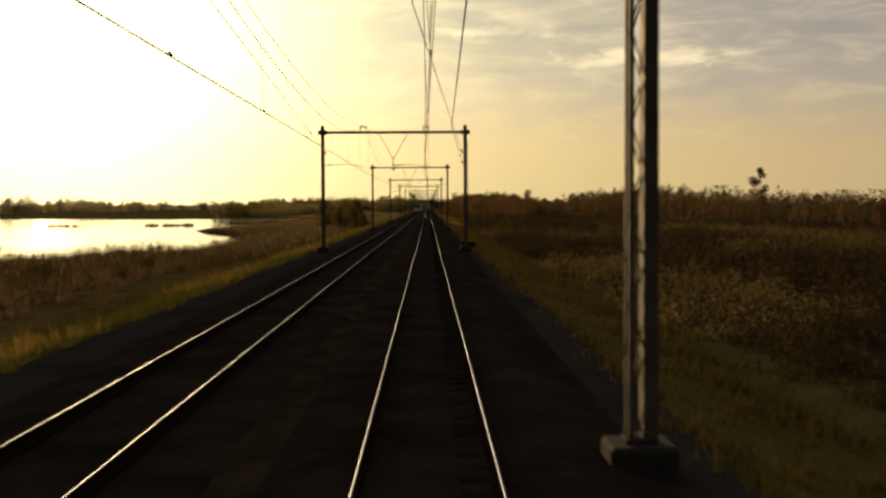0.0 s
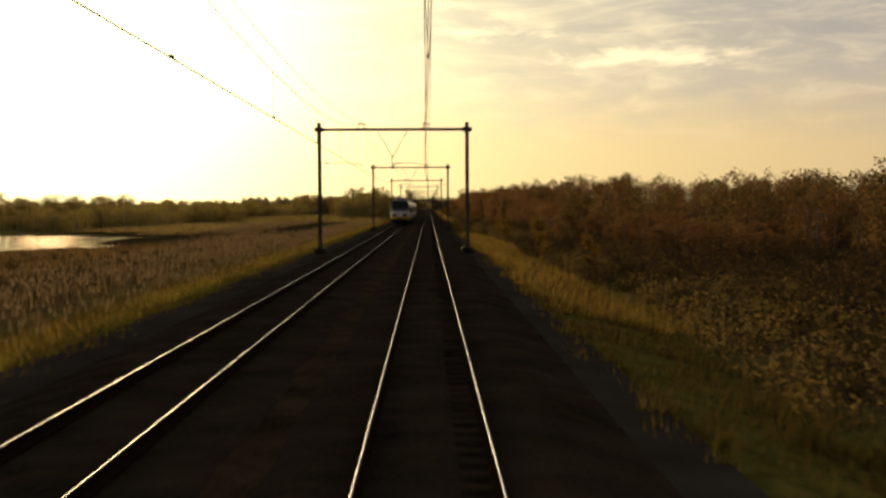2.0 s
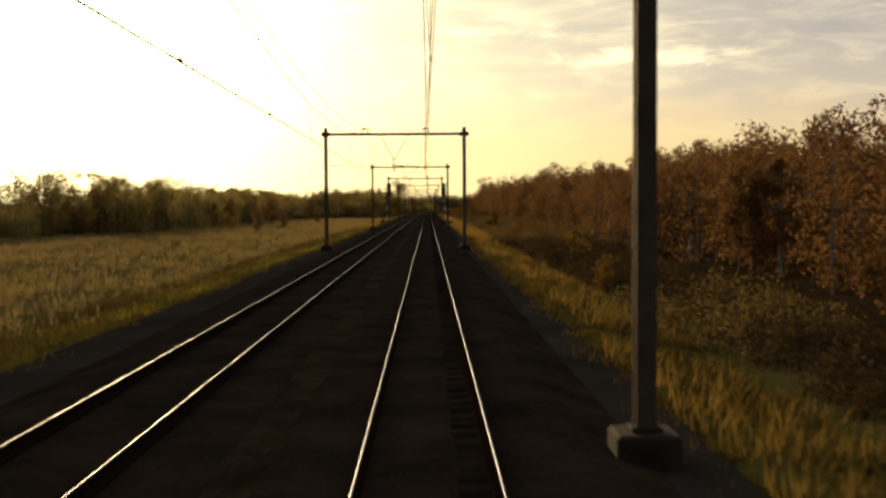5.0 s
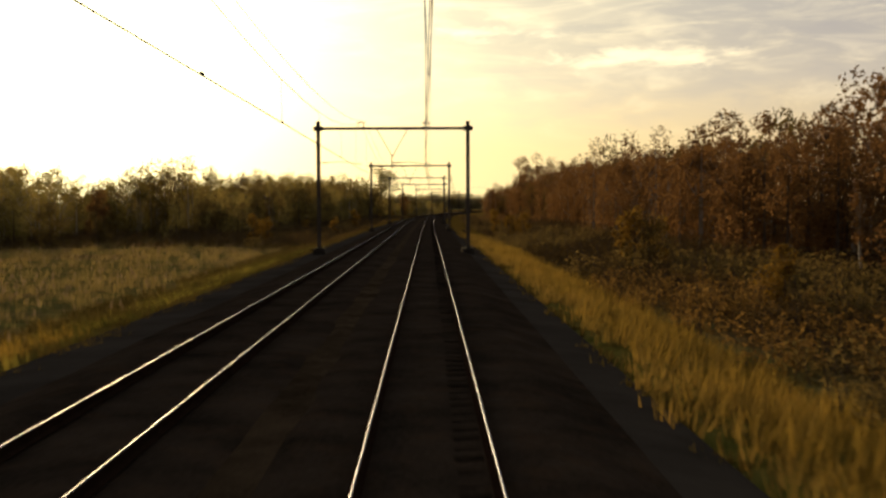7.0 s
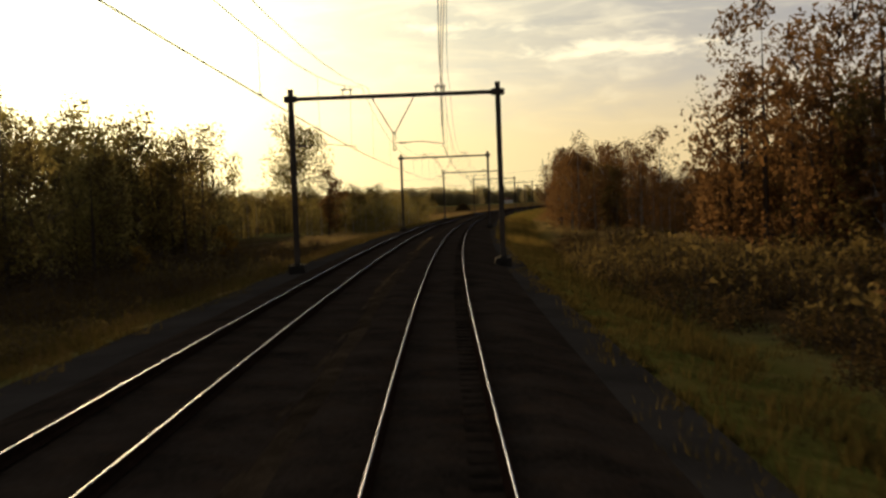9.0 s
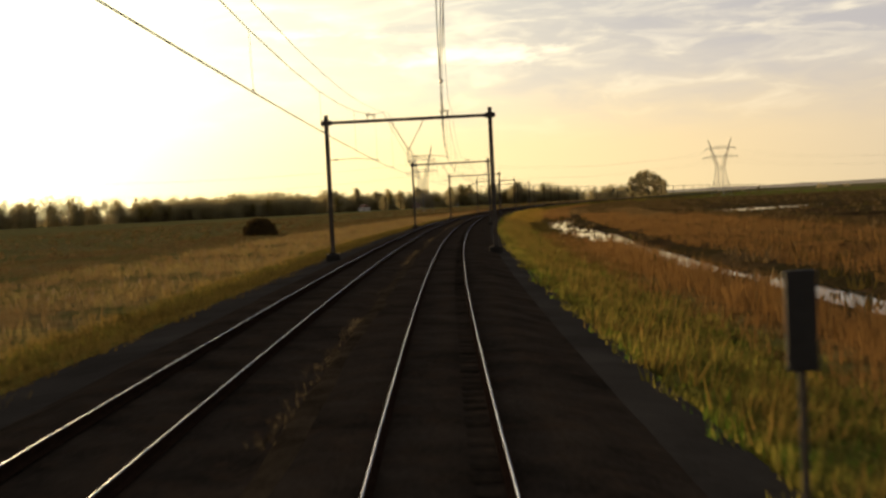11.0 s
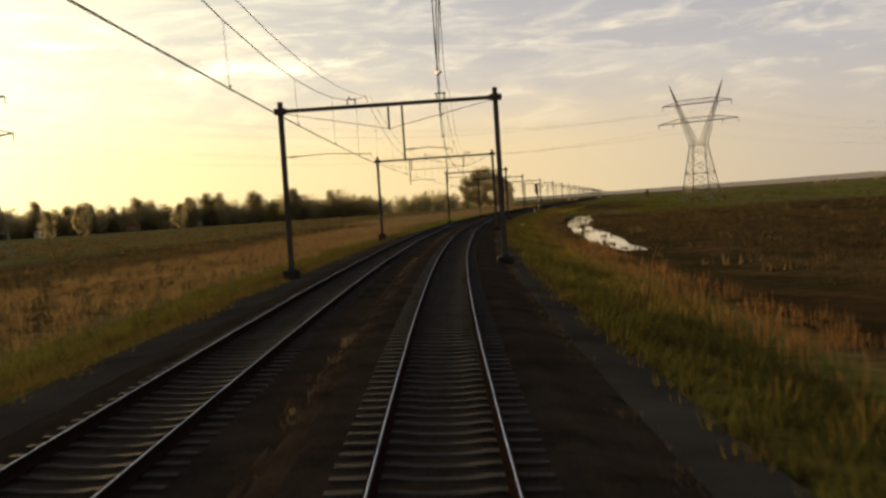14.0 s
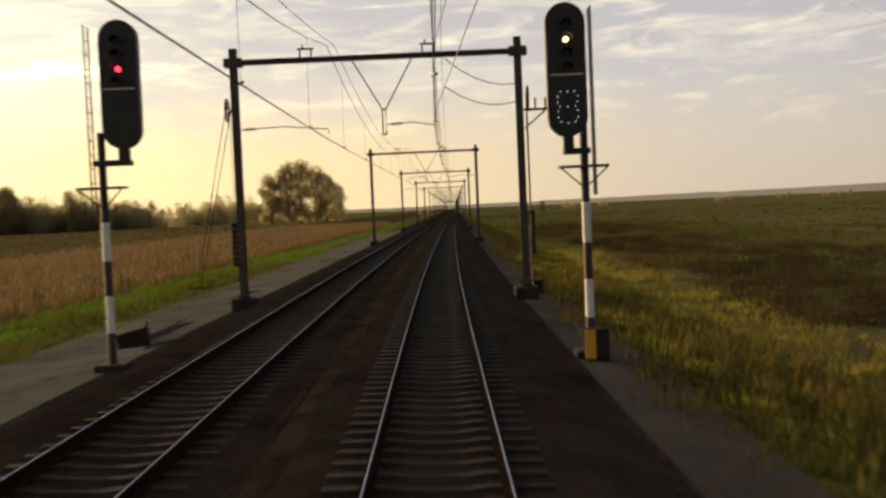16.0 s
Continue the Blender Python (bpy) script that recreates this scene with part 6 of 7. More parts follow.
stand(FRONT_WOODS, W_LABEL, "woodland", 1440, 1600, 16, 36, 0.85, 2.0, lambda s: np.interp(s, [1440, 1480, 1520, 1600], [1.3, 1.1, 0.9, 0.6]))
stand(WOODS, W_LABEL, "woodland", 1480, 1600, 18, 52, 0.9, 2.0)
# left-hand side: willows and birches against the light, its glare painted into their leaves
A_LABEL = "dark olive woodland of alder and oak beside the line"
L_LABEL, S_LABEL = "dense olive woodland of willow and birch, yellow leaf painted paler for sun glare", "tangle of low yellow-olive willow shrubs, painted paler for sun glare"
for meshes_, label_, s_a, s_b in ((WILLOW_SCRUB, S_LABEL, 640, 780), (SCRUB, T_LABEL, 1180, 1440)):
    stand(meshes_, label_, "scrub", s_a, s_b, 18, -20, 0.95, 2.0)
    for o in (-32, -45, -58):
        stand(meshes_, label_, "scrub", s_a, s_b, 19, o, 1.0, 2.0)
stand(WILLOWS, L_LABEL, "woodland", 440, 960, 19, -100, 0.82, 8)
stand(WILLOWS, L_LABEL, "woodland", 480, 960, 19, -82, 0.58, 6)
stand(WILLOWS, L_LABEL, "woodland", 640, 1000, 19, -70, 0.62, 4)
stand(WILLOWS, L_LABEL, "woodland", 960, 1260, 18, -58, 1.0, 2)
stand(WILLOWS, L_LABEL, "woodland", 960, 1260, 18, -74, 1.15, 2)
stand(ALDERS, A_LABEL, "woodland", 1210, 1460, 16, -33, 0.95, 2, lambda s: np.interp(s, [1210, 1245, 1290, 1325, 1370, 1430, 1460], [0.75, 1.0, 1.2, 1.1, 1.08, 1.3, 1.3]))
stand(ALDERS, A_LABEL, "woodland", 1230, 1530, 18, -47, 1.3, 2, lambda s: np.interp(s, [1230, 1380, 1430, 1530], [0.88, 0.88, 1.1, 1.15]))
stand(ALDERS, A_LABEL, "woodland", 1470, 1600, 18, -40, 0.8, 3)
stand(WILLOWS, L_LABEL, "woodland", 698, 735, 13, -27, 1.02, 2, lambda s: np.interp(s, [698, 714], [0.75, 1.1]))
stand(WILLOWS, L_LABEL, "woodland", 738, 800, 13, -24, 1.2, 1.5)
stand(NEAR_THICKET, T_LABEL, "scrub", 1175, 1450, 17, -15.0, 0.8, 0.8)
# single trees and shrubs along the edges of the woods
wood(["scrub", "scrub", "olive_scrub"], 60, 5, 520, 9, 18, 0.4, 0.8)
wood(["birch", "oak"], 16, 160, 560, 60, 90, 0.5, 0.75)
wood(["scrub", "olive_scrub", "gold"], 40, 380, 900, 8.5, 13, 0.5, 1.0)
wood(["birch", "oak", "birch"], 34, 620, 900, 18, 26, 0.55, 0.85)
wood(["birch", "birch", "oak"], 24, 890, 1110, 27, 36, 0.55, 0.75)
wood(["birch", "birch", "oak"], 20, 1100, 1290, 28, 38, 0.6, 0.82)
wood(["birch", "birch", "oak"], 16, 1290, 1430, 29, 35, 0.9, 1.25)
wood(["scrub", "gold", "olive_scrub"], 36, 900, 1420, 9, 20, 0.7, 1.2)
wood(["birch", "oak"], 6, 708, 740, -34, -20, 0.65, 0.85)
wood(["willow", "olive_scrub"], 12, 640, 760, -20, -14, 0.35, 0.7)
wood(["oak", "willow", "birch"], 26, 960, 1450, -56, -28, 0.6, 0.95)
wood(["scrub", "olive_scrub", "gold"], 24, 1150, 1450, -22, -14, 0.5, 1.0)
wood(["olive_scrub", "scrub"], 26, 60, 340, -28, -15, 0.4, 0.75)
plant("oak", 617, 56.7, 1.45)
plant("birch", 285, 86, 1.5)
for key, s, o, size in (("willow", 228, -15.0, 0.95), ("willow", 236, -17.5, 0.9), ("willow", 216, -17.0, 0.72), ("willow", 221, -20.5, 0.8), ("willow", 231, -21.5, 0.9), ("willow", 246, -18.5, 0.8), ("olive_scrub", 222, -14.2, 0.9), ("willow", 224, -17.5, 0.7), ("willow", 232, -13.8, 0.62), ("willow", 241, -15.2, 0.7), ("olive_scrub", 238, -13.0, 0.9), ("gold", 183, 12.2, 0.6), ("gold", 188, 13.8, 0.75),
                        ("willow", 309, 14.8, 0.85), ("willow", 316, 17.0, 0.8), ("willow", 455, 20.0, 0.88), ("willow", 462, 22.5, 0.9), ("gold", 413, 10.9, 0.5),
                        ("gold", 417, 12.2, 0.55), ("willow", 674, 12.0, 0.42), ("willow", 679, 13.5, 0.5), ("willow", 1046, 9.9, 0.52), ("gold", 1051, 11.5, 0.7)):
    plant(key, s, o, size)
plant("gold", 447, 10.0, 0.8)
plant("gold", 583, 10.5, 1.0)
plant("gold", 1062, 10.8, 0.8)
plant("gold", 1204.6, 9.8, 0.75)
plant("willow", 1120, 15.0, 0.6)
plant("tall", 1581, -44.5, 1.25)
plant("oak", 1518, -24.0, 1.1)
plant("willow", 1524, -21.0, 1.2)
stand(WILLOWS, L_LABEL, "woodland", 1525, 1590, 16, -22, 0.75, 1.5)


def dome_bush(m, r, wide, high, leaves):
    """A closed half-round bush with leaves down to the ground."""
    t = thing("bush", m, "large half-round dark bush standing alone in the reeds", "bush", "bushes of the scrub")
    bm = bmesh.new()
    for i in range(12):
        a, u = r.uniform(0, 2 * math.pi), r.uniform(0.3, 0.9)
        tip = Vector((math.cos(a) * wide * u, math.sin(a) * wide * u, high * 0.95 * math.sqrt(1 - u * u)))
        tube(bm, [(math.cos(a) * 0.3, math.sin(a) * 0.3, -0.2), tip * 0.55, tip], 0.05, 4, 0.01, False)
    part("stem", bm, m_bark, t, "thin branching stems")
    d = r.normal(size=(leaves, 3))
    d[:, 2] = np.abs(d[:, 2])
    d /= np.linalg.norm(d, axis=1)[:, None]
    lump = 1 + 0.09 * np.sin(5 * np.arctan2(d[:, 1], d[:, 0]) + 4 * d[:, 2]) * np.cos(7 * d[:, 2])
    c = d * (r.uniform(0.3, 1.0, leaves) ** 0.4 * lump)[:, None] * (wide, wide, high)
    v, f = scatter_tris(r, c, 0.24)
    raw("foliage", v, f, m_leaf_scrub, t)
    return t


dome_bush(on_line(1847, -44.5, ground_z(1847, -44.5)), seeded(66), 3.5, 3.5, 11000)
plant("willow", 2950, 47, 1.0)


R_LABEL = "low dark rushes and coarse grass in the pasture"
for o, size in ((18, 0.42), (27, 0.36)):
    stand(NEAR_THICKET if o < 20 else SCRUB, R_LABEL, "rushes", 2400, 2600, 19, o, size, 1.5)


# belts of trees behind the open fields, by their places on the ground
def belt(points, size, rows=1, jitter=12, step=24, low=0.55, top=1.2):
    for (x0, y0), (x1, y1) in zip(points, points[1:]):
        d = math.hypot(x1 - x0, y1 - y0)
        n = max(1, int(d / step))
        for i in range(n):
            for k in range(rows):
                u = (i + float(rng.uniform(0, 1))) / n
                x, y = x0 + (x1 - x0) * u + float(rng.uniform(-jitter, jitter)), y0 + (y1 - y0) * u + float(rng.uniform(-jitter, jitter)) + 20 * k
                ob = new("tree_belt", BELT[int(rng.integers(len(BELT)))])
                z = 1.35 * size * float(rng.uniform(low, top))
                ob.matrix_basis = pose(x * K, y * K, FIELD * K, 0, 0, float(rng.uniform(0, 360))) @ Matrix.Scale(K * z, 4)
                tagged(ob, "belt of trees behind open fields, haze painted into its leaves", "tree belt", kind="stuff")


belt([(-100, 2796), (78, 2798)], 1.72, 3, 6, 10, 0.9, 1.05)
belt([(-420, 2760), (-142, 2852)], 2.25, 1, 8, 16, 0.8, 1.1)
belt([(80, 2900), (105, 2935), (250, 2972), (430, 2998)], 1.5, 1, 5, 8, 0.75, 1.15)
belt([(105, 2945), (250, 2985), (430, 3010)], 1.45, 1, 14, 16)
belt([(430, 3010), (520, 3060), (560, 3200)], 1.15, 1, 12, 20)
belt([(620, 3060), (900, 3150), (1300, 3180)], 0.42, 1, 20, 60)
belt([(-700, 1900), (-350, 2560)], 1.3, 1, 20, 28)
belt([(-900, 700), (-420, 1250), (-500, 1900)], 1.2, 1, 25, 30)
belt([(-1000, 450), (-520, 620)], 1.1, 1, 25, 28)
for (x0, y0), (x1, y1), n in (((-100, 2786), (84, 2790), 16), ((105, 2935), (430, 2998), 26), ((-420, 2750), (-140, 2842), 14)):
    for i in range(n):
        u = float(rng.uniform(0, 1))
        z = float(rng.uniform(0.9, 1.35 if n == 16 else 1.95))
        ob = plant(("lime", "lime", "tall", "lime")[int(rng.integers(4))], 0, 30, 1.0)
        high_ = {"lime_tree": 1.0, "tall_tree": 0.8}[ob.name.split(".")[0]]
        ob.matrix_basis = pose((x0 + (x1 - x0) * u) * K, (y0 + (y1 - y0) * u + float(rng.uniform(-12, 4))) * K, FIELD * K, 0, 0, 360 * u) @ Matrix.Scale(z * high_ * K, 4)
for x, y in ((362, 2394), (368, 2408), (376, 2400), (384, 2392)):
    ob = plant("olive_scrub", 0, 30, 1.2)
    ob.matrix_basis = pose(x * K, y * K, FIELD * K, 0, 0, x) @ Matrix.Scale(1.2 * K, 4)
for x, y, z in ((450, 2834, 1.7), (460, 2838, 2.1), (470, 2846, 2.2), (481, 2853, 2.0), (491, 2862, 1.75), (502, 2874, 1.45), (150, 2700, 1.1), (168, 2712, 1.3), (232, 2790, 1.2)):
    ob = plant("lime", 0, 30, 1.0)
    ob.matrix_basis = pose(x * K, y * K, FIELD * K, 0, 0, 3.0 * x) @ Matrix.Scale(z * K, 4)
for x, y in ((180, 2905), (240, 2930), (330, 2960), (120, 2900)):
    ob = plant("tall", 0, 30, 0.9)
    ob.matrix_basis = pose(x * K, y * K, FIELD * K, 0, 0, x) @ Matrix.Scale(0.95 * K, 4)


# ---------------------------------------------------------------- grass and reeds
def blade_patch(rng, n, length, width, h0, h1, w, clumps, lean=0.3):
    """Grass blades as thin triangles in tussocks: upright in the middle of each, drooping outwards at its rim."""
    c = np.stack([rng.uniform(-width / 2, width / 2, clumps), rng.uniform(-length / 2, length / 2, clumps)], 1)
    k = rng.integers(clumps, size=n)
    a = rng.uniform(0, 2 * math.pi, n)
    out = np.stack([np.cos(a), np.sin(a)], 1)
    r = np.sqrt(rng.uniform(0, 1, n))
    size = rng.uniform(0.22, 0.55, clumps)[k]
    p = c[k] + out * (r * size)[:, None] + rng.normal(size=(n, 2)) * 0.05
    h = rng.uniform(h0, h1, n) * rng.uniform(0.4, 1.15, clumps)[k] * (1.1 - 0.55 * r * r)
    l = out * (lean * 1.9 * r * h)[:, None] + rng.normal(size=(n, 2)) * (0.4 * lean * h)[:, None]
    b = rng.uniform(0, 2 * math.pi, n)
    d = np.stack([np.cos(b), np.sin(b)], 1)
    v = np.zeros((n, 3, 3))
    v[:, 0, :2], v[:, 1, :2], v[:, 2, :2] = p - d * w, p + d * w, p + l
    v[:, 0, 2] = v[:, 1, 2] = -0.15
    v[:, 2, 2] = h
    return v.reshape(-1, 3), [(3 * i, 3 * i + 1, 3 * i + 2) for i in range(n)]


def reed_patch(rng, n, length, width, h0, h1, plumes=0.35):
    v, f = blade_patch(rng, n, length, width, h0, h1, 0.02, n // 9, 0.2)
    tips = v[2::3]
    pick = rng.uniform(size=len(tips)) < plumes
    t = tips[pick]
    a = rng.uniform(0, 6.28, len(t))
    d = np.stack([np.cos(a), np.sin(a), 0 * a], 1) * 0.055
    q = np.stack([t - d + (0, 0, -0.1), t + d + (0, 0, -0.12), t + (0, 0, 0.26)], 1).reshape(-1, 3)
    return v, f, q, [(3 * i, 3 * i + 1, 3 * i + 2) for i in range(len(t))]


def verge(name, label, mat, n, h0, h1, width, seed, lean=0.42, blade=0.028):
    me = []
    for k in range(3):
        v, f = blade_patch(np.random.default_rng(seed + k), n, 17, width, h0, h1, blade, n // 18, lean)
        m_ = bpy.data.meshes.new(name)
        m_.from_pydata(v.tolist(), [], f)
        m_.materials.append(mat)
        me.append(m_)
    return name, label, me


def lay(kind, s0, s1, step, off, jitter=0.3):
    """Lays patches of a kind along the line."""
    name, label, meshes = kind
    s, i = s0, 0
    while s < s1:
        o = off + float(rng.uniform(-jitter, jitter))
        if max(lake(s, o), lake(s, o - 5 if abs(off) > 14 else o), lake(s, o + 4 if abs(off) > 14 else o)) < 0.3:
            z = ballast_z(s, o) - 0.01 if -9 < o < 4 else ground_z(s, o)
            ob = new(name, meshes[i % len(meshes)])
            flip = 180 if rng.uniform() < 0.5 else 0
            tilt = math.degrees(math.atan2(ground_z(s, o + 1.6) - ground_z(s, o - 1.6), 3.2)) if 4 < abs(off) < 12 else 0
            ob.matrix_basis = on_line(s, o, z) @ pose(0, 0, 0, 0, -tilt, 0) @ pose(0, 0, 0, 0, 0, flip) @ Matrix.Scale(K, 4)
            tagged(ob, label, "grass", kind="stuff")
        s += step
        i += 1


v_straw = verge("verge_grass", "tall yellowing grass on the embankment", m_grass, 1700, 0.3, 0.8, 4.0, 200)
v_olive = verge("verge_grass", "rough olive and straw grass on the embankment", m_grass_olive, 1600, 0.16, 0.5, 4.0, 220)
v_green = verge("verge_grass", "short green and yellow grass on the embankment", m_grass_green, 1600, 0.2, 0.52, 4.0, 210)
v_gold = verge("verge_grass", "tall golden grass in dense tussocks on the embankment", m_gold_grass, 2600, 0.32, 0.9, 4.0, 230, 0.36)
v_lush = verge("verge_grass", "short lush green grass beside the gravel", m_lush, 1300, 0.1, 0.3, 4.0, 240)
v_bright = verge("verge_grass", "bright yellow-green grass on the sunlit embankment", m_sun_grass, 1500, 0.2, 0.46, 4.0, 260)
v_turf = verge("verge_grass", "short dense yellow-green turf beside the gravel path", m_sun_grass, 2600, 0.06, 0.26, 4.2, 270, 0.45, 0.03)
v_olive_turf = verge("verge_grass", "short dense olive turf beside the gravel path", m_grass_olive, 2400, 0.06, 0.26, 4.2, 280, 0.45, 0.03)
v_weed = verge("dry_weeds", "thin line of dry pale weeds in the ballast", m_dry_weed, 900, 0.02, 0.085, 0.36, 250, 0.6, 0.009)


def reeds(name, label, mat, n, h0, h1, plumes, seed, width=10):
    me = []
    for k in range(3):
        v, f, q, g = reed_patch(np.random.default_rng(seed + k), n, 21, width, h0, h1, plumes)
        m_ = bpy.data.meshes.new(name)
        base = len(v)
        m_.from_pydata(np.concatenate([v, q]).tolist(), [], f + [tuple(i + base for i in t) for t in g])
        m_.materials.append(mat)
        m_.materials.append(m_plume)
        m_.polygons.foreach_set("material_index", [0] * len(f) + [1] * len(g))
        me.append(m_)
    return name, label, me


r_pale = reeds("reed_bed", "pale plumed reeds swaying in a dense bed", m_reed, 1400, 0.5, 1.05, 0.28, 300)
r_tan = reeds("reed_bed", "soft tan reeds in a dense even bed", m_tan, 2200, 0.9, 1.5, 0.12, 380)
r_brown = reeds("reed_bed", "brown dry reeds and rough grass", m_reed_red, 1700, 0.4, 1.0, 0.0, 310)
r_rust = reeds("reed_bed", "rust-coloured sedge and dry stalks along the ditch", m_rust, 2000, 0.6, 1.35, 0.0, 330)
r_meadow = reeds("meadow_grass", "tall straw and olive meadow grass", m_meadow, 1700, 0.35, 0.9, 0.05, 340)
r_tall = reeds("reed_bed", "tall dark brown reeds along the lake shore", m_reed_dark, 1700, 1.0, 1.75, 0.06, 350)
r_bank = reeds("reed_bed", "rust-brown sedge on the bank of the ditch", m_rust, 1100, 0.4, 1.0, 0.0, 360, 4.5)
r_sedge = reeds("reed_bed", "low dark sedge on the ditch bank, and in place of shade on a verge", m_reed_dark, 1100, 0.3, 0.75, 0.0, 365, 4.5)
r_screen = reeds("reed_bed", "tall rust-brown reeds hiding the ditch", m_rust, 1200, 0.9, 1.6, 0.0, 385, 2.6)
r_green = reeds("rough_grass", "rough olive and green pasture grass", m_grass_green, 1500, 0.25, 0.7, 0.0, 370)
r_dark = reeds("rough_grass", "rough low brown grass and sedge", m_reed_dark, 1300, 0.35, 0.9, 0.0, 320)

lay(v_olive, -8, 900, 12, 5.5)
lay(v_olive_turf, -8, 1560, 15, 6.0, 0.1)
lay(v_turf, 1560, 1800, 15, 6.0, 0.1)
lay(v_olive_turf, 1800, 1880, 13, 6.0, 0.1)
lay(v_turf, 1880, 1990, 15, 6.0, 0.1)
lay(v_green, 1985, 2330, 13, 6.0, 0.1)
lay(v_olive_turf, 1985, 2460, 13, 6.0, 0.1)
lay(v_turf, 1560, 1790, 13, 7.6, 0.3)
lay(v_olive_turf, 1790, 2000, 13, 7.6, 0.3)
lay(v_olive_turf, -8, 1500, 18, -11.1, 0.15)
# darker olive turf stands in for the verge's shadow side
lay(v_olive_turf, 1500, 2320, 15, -11.1, 0.15)
lay(v_straw, 225, 290, 17, 6.4)
lay(v_straw, 350, 455, 15, 6.2)
lay(v_straw, 350, 455, 22, 7.8)
# straw left out beside the train, darker olive grass carries its shade
lay(v_straw, 590, 620, 15, 6.2)
lay(v_olive, -8, 620, 15, 8.0)
lay(v_straw, 620, 900, 22, 6.5)
lay(v_straw, 890, 1180, 12, 6.3)
lay(v_gold, 890, 1150, 14, 7.0)
lay(v_olive, 890, 1180, 18, 8.5)
lay(v_olive, 1170, 1560, 12, 5.5)
lay(v_straw, 1440, 1560, 45, 6.5)
lay(v_olive, 1170, 1560, 15, 8.5)
lay(v_green, 1560, 1850, 11, 6.0, 0.15)
lay(v_lush, 1590, 1830, 9, 7.4)
lay(v_lush, 1600, 1820, 26, 5.9)
lay(v_straw, 1560, 1850, 19, 6.4)
lay(v_bright, 1560, 1800, 13, 6.2)
lay(v_bright, 1560, 1790, 17, 8.6)
lay(v_straw, 1560, 2010, 19, -13.2)
lay(v_green, 1560, 2010, 21, -12.0)
lay(r_meadow, 1490, 2000, 30, -19.5)
lay(r_meadow, 1560, 2000, 34, -30)
lay(v_olive, 1560, 1850, 13, 8.8)
lay(v_green, 1840, 2010, 16, 5.4)
lay(v_bright, 1860, 1985, 14, 6.3)
lay(v_olive_turf, 2000, 2460, 15, 7.6, 0.3)
lay(v_gold, 1840, 2010, 11, 7.0)
lay(v_gold, 1850, 2010, 13, 9.3)
lay(v_olive, 1990, 2460, 12, 5.9)
lay(v_green, 2000, 2460, 14, 6.4)
lay(v_straw, 2060, 2460, 31, 7.6)
lay(v_bright, 2135, 2245, 13, 7.2)
lay(v_bright, 2385, 2460, 11, 7.0)
lay(v_bright, 2390, 2470, 11, 9.2)
lay(v_bright, 2392, 2480, 13, 11.6)
lay(v_green, 2385, 2480, 11, 8.4)
lay(v_green, -8, 640, 13, -10.8)
lay(v_straw, -8, 200, 34, -11.6)
lay(v_straw, 200, 560, 19, -11.6)
lay(v_bright, 300, 640, 24, -11.6)
lay(v_bright, 800, 1120, 24, -11.6)
lay(v_green, 640, 1160, 20, -11.2)
lay(v_olive, -8, 1560, 17, -12.5)
lay(v_olive, 300, 1560, 13, -10.4)
lay(v_olive, 1540, 2260, 13, -10.4)
lay(v_lush, 2230, 2352, 10, -11.0)
lay(v_lush, 2290, 2480, 9, -13.2)
lay(v_lush, 2290, 2500, 9, -16.5)
lay(v_lush, 2300, 2520, 11, -19.6)
lay(v_green, 2290, 2520, 13, -18.0)
lay(v_green, 2000, 2300, 13, -15.0)
lay(v_weed, 1500, 1985, 14, -2.15, 0.05)
lay(v_weed, 20, 230, 18, -2.15, 0.12)
lay(v_weed, 235, 480, 9, -2.1, 0.12)
lay(v_weed, 935, 1100, 9, -2.1, 0.14)
lay(v_gold, 950, 1075, 17, -11.9)
lay(v_weed, 230, 1500, 15, -2.15, 0.12)
lay(v_weed, 1900, 2400, 21, 2.55, 0.1)
lay(v_weed, 1985, 2400, 19, -2.15, 0.2)
lay(v_olive, 1560, 2060, 15, -12.6)
lay(v_green, 2060, 2460, 15, -12.6)
lay(v_olive, 300, 1560, 21, -13.6)
lay(r_dark, 0, 330, 16, -17)
lay(r_brown, 20, 330, 18, -22.5)
lay(r_pale, 440, 500, 20, -27)
lay(r_pale, 320, 440, 20, -23)
lay(r_pale, 320, 660, 20, -17)
lay(r_brown, 200, 440, 18, -33)
lay(r_brown, 238, 440, 17, -42)
lay(r_pale, 505, 640, 20, -37)
lay(r_meadow, 430, 640, 20, -47)
lay(r_meadow, 505, 640, 20, -57)
lay(r_meadow, 510, 640, 20, -67)
for o in (-17, -27, -37, -47):
    lay(r_meadow, 770, 1200, 21, o)
lay(r_tall, 95, 205, 10, -19.5)
lay(r_tall, 105, 195, 9, -17.2)
lay(r_tall, 196, 225, 9, -29)
lay(r_tall, 58, 97, 8, -35)
lay(r_tall, 74, 107, 8, -28)
lay(r_dark, 30, 110, 17, -27.5)
lay(r_dark, 20, 100, 17, -37)


# reed islets in the lake
def reed_islet(s, o, length, width, high, seed):
    r = seeded(seed)
    n = int(70 * length * width ** 0.5)
    v, f = blade_patch(r, n, length, width, 0.7 * high, 1.1 * high, 0.045, n // 14, 0.16)
    verts, faces = [(0, 0, 0.28)], []
    for i in range(14):
        a = 2 * math.pi * i / 14
        k = 1.0 + 0.12 * math.sin(3 * a + seed)
        verts.append((0.62 * width * k * math.cos(a), 0.62 * length * k * math.sin(a), -0.25))
        faces.append((0, 1 + i, 1 + (i + 1) % 14))
    ob = new("reed_islet", stuff_mesh("reed_islet", [(v, f, m_leaf_scrub), (np.array(verts), faces, m_leaf_scrub)]))
    ob.matrix_basis = on_line(s, o, WATER) @ Matrix.Scale(K, 4)
    tagged(ob, "low islet of dark reeds in the lake", "reeds", kind="stuff")


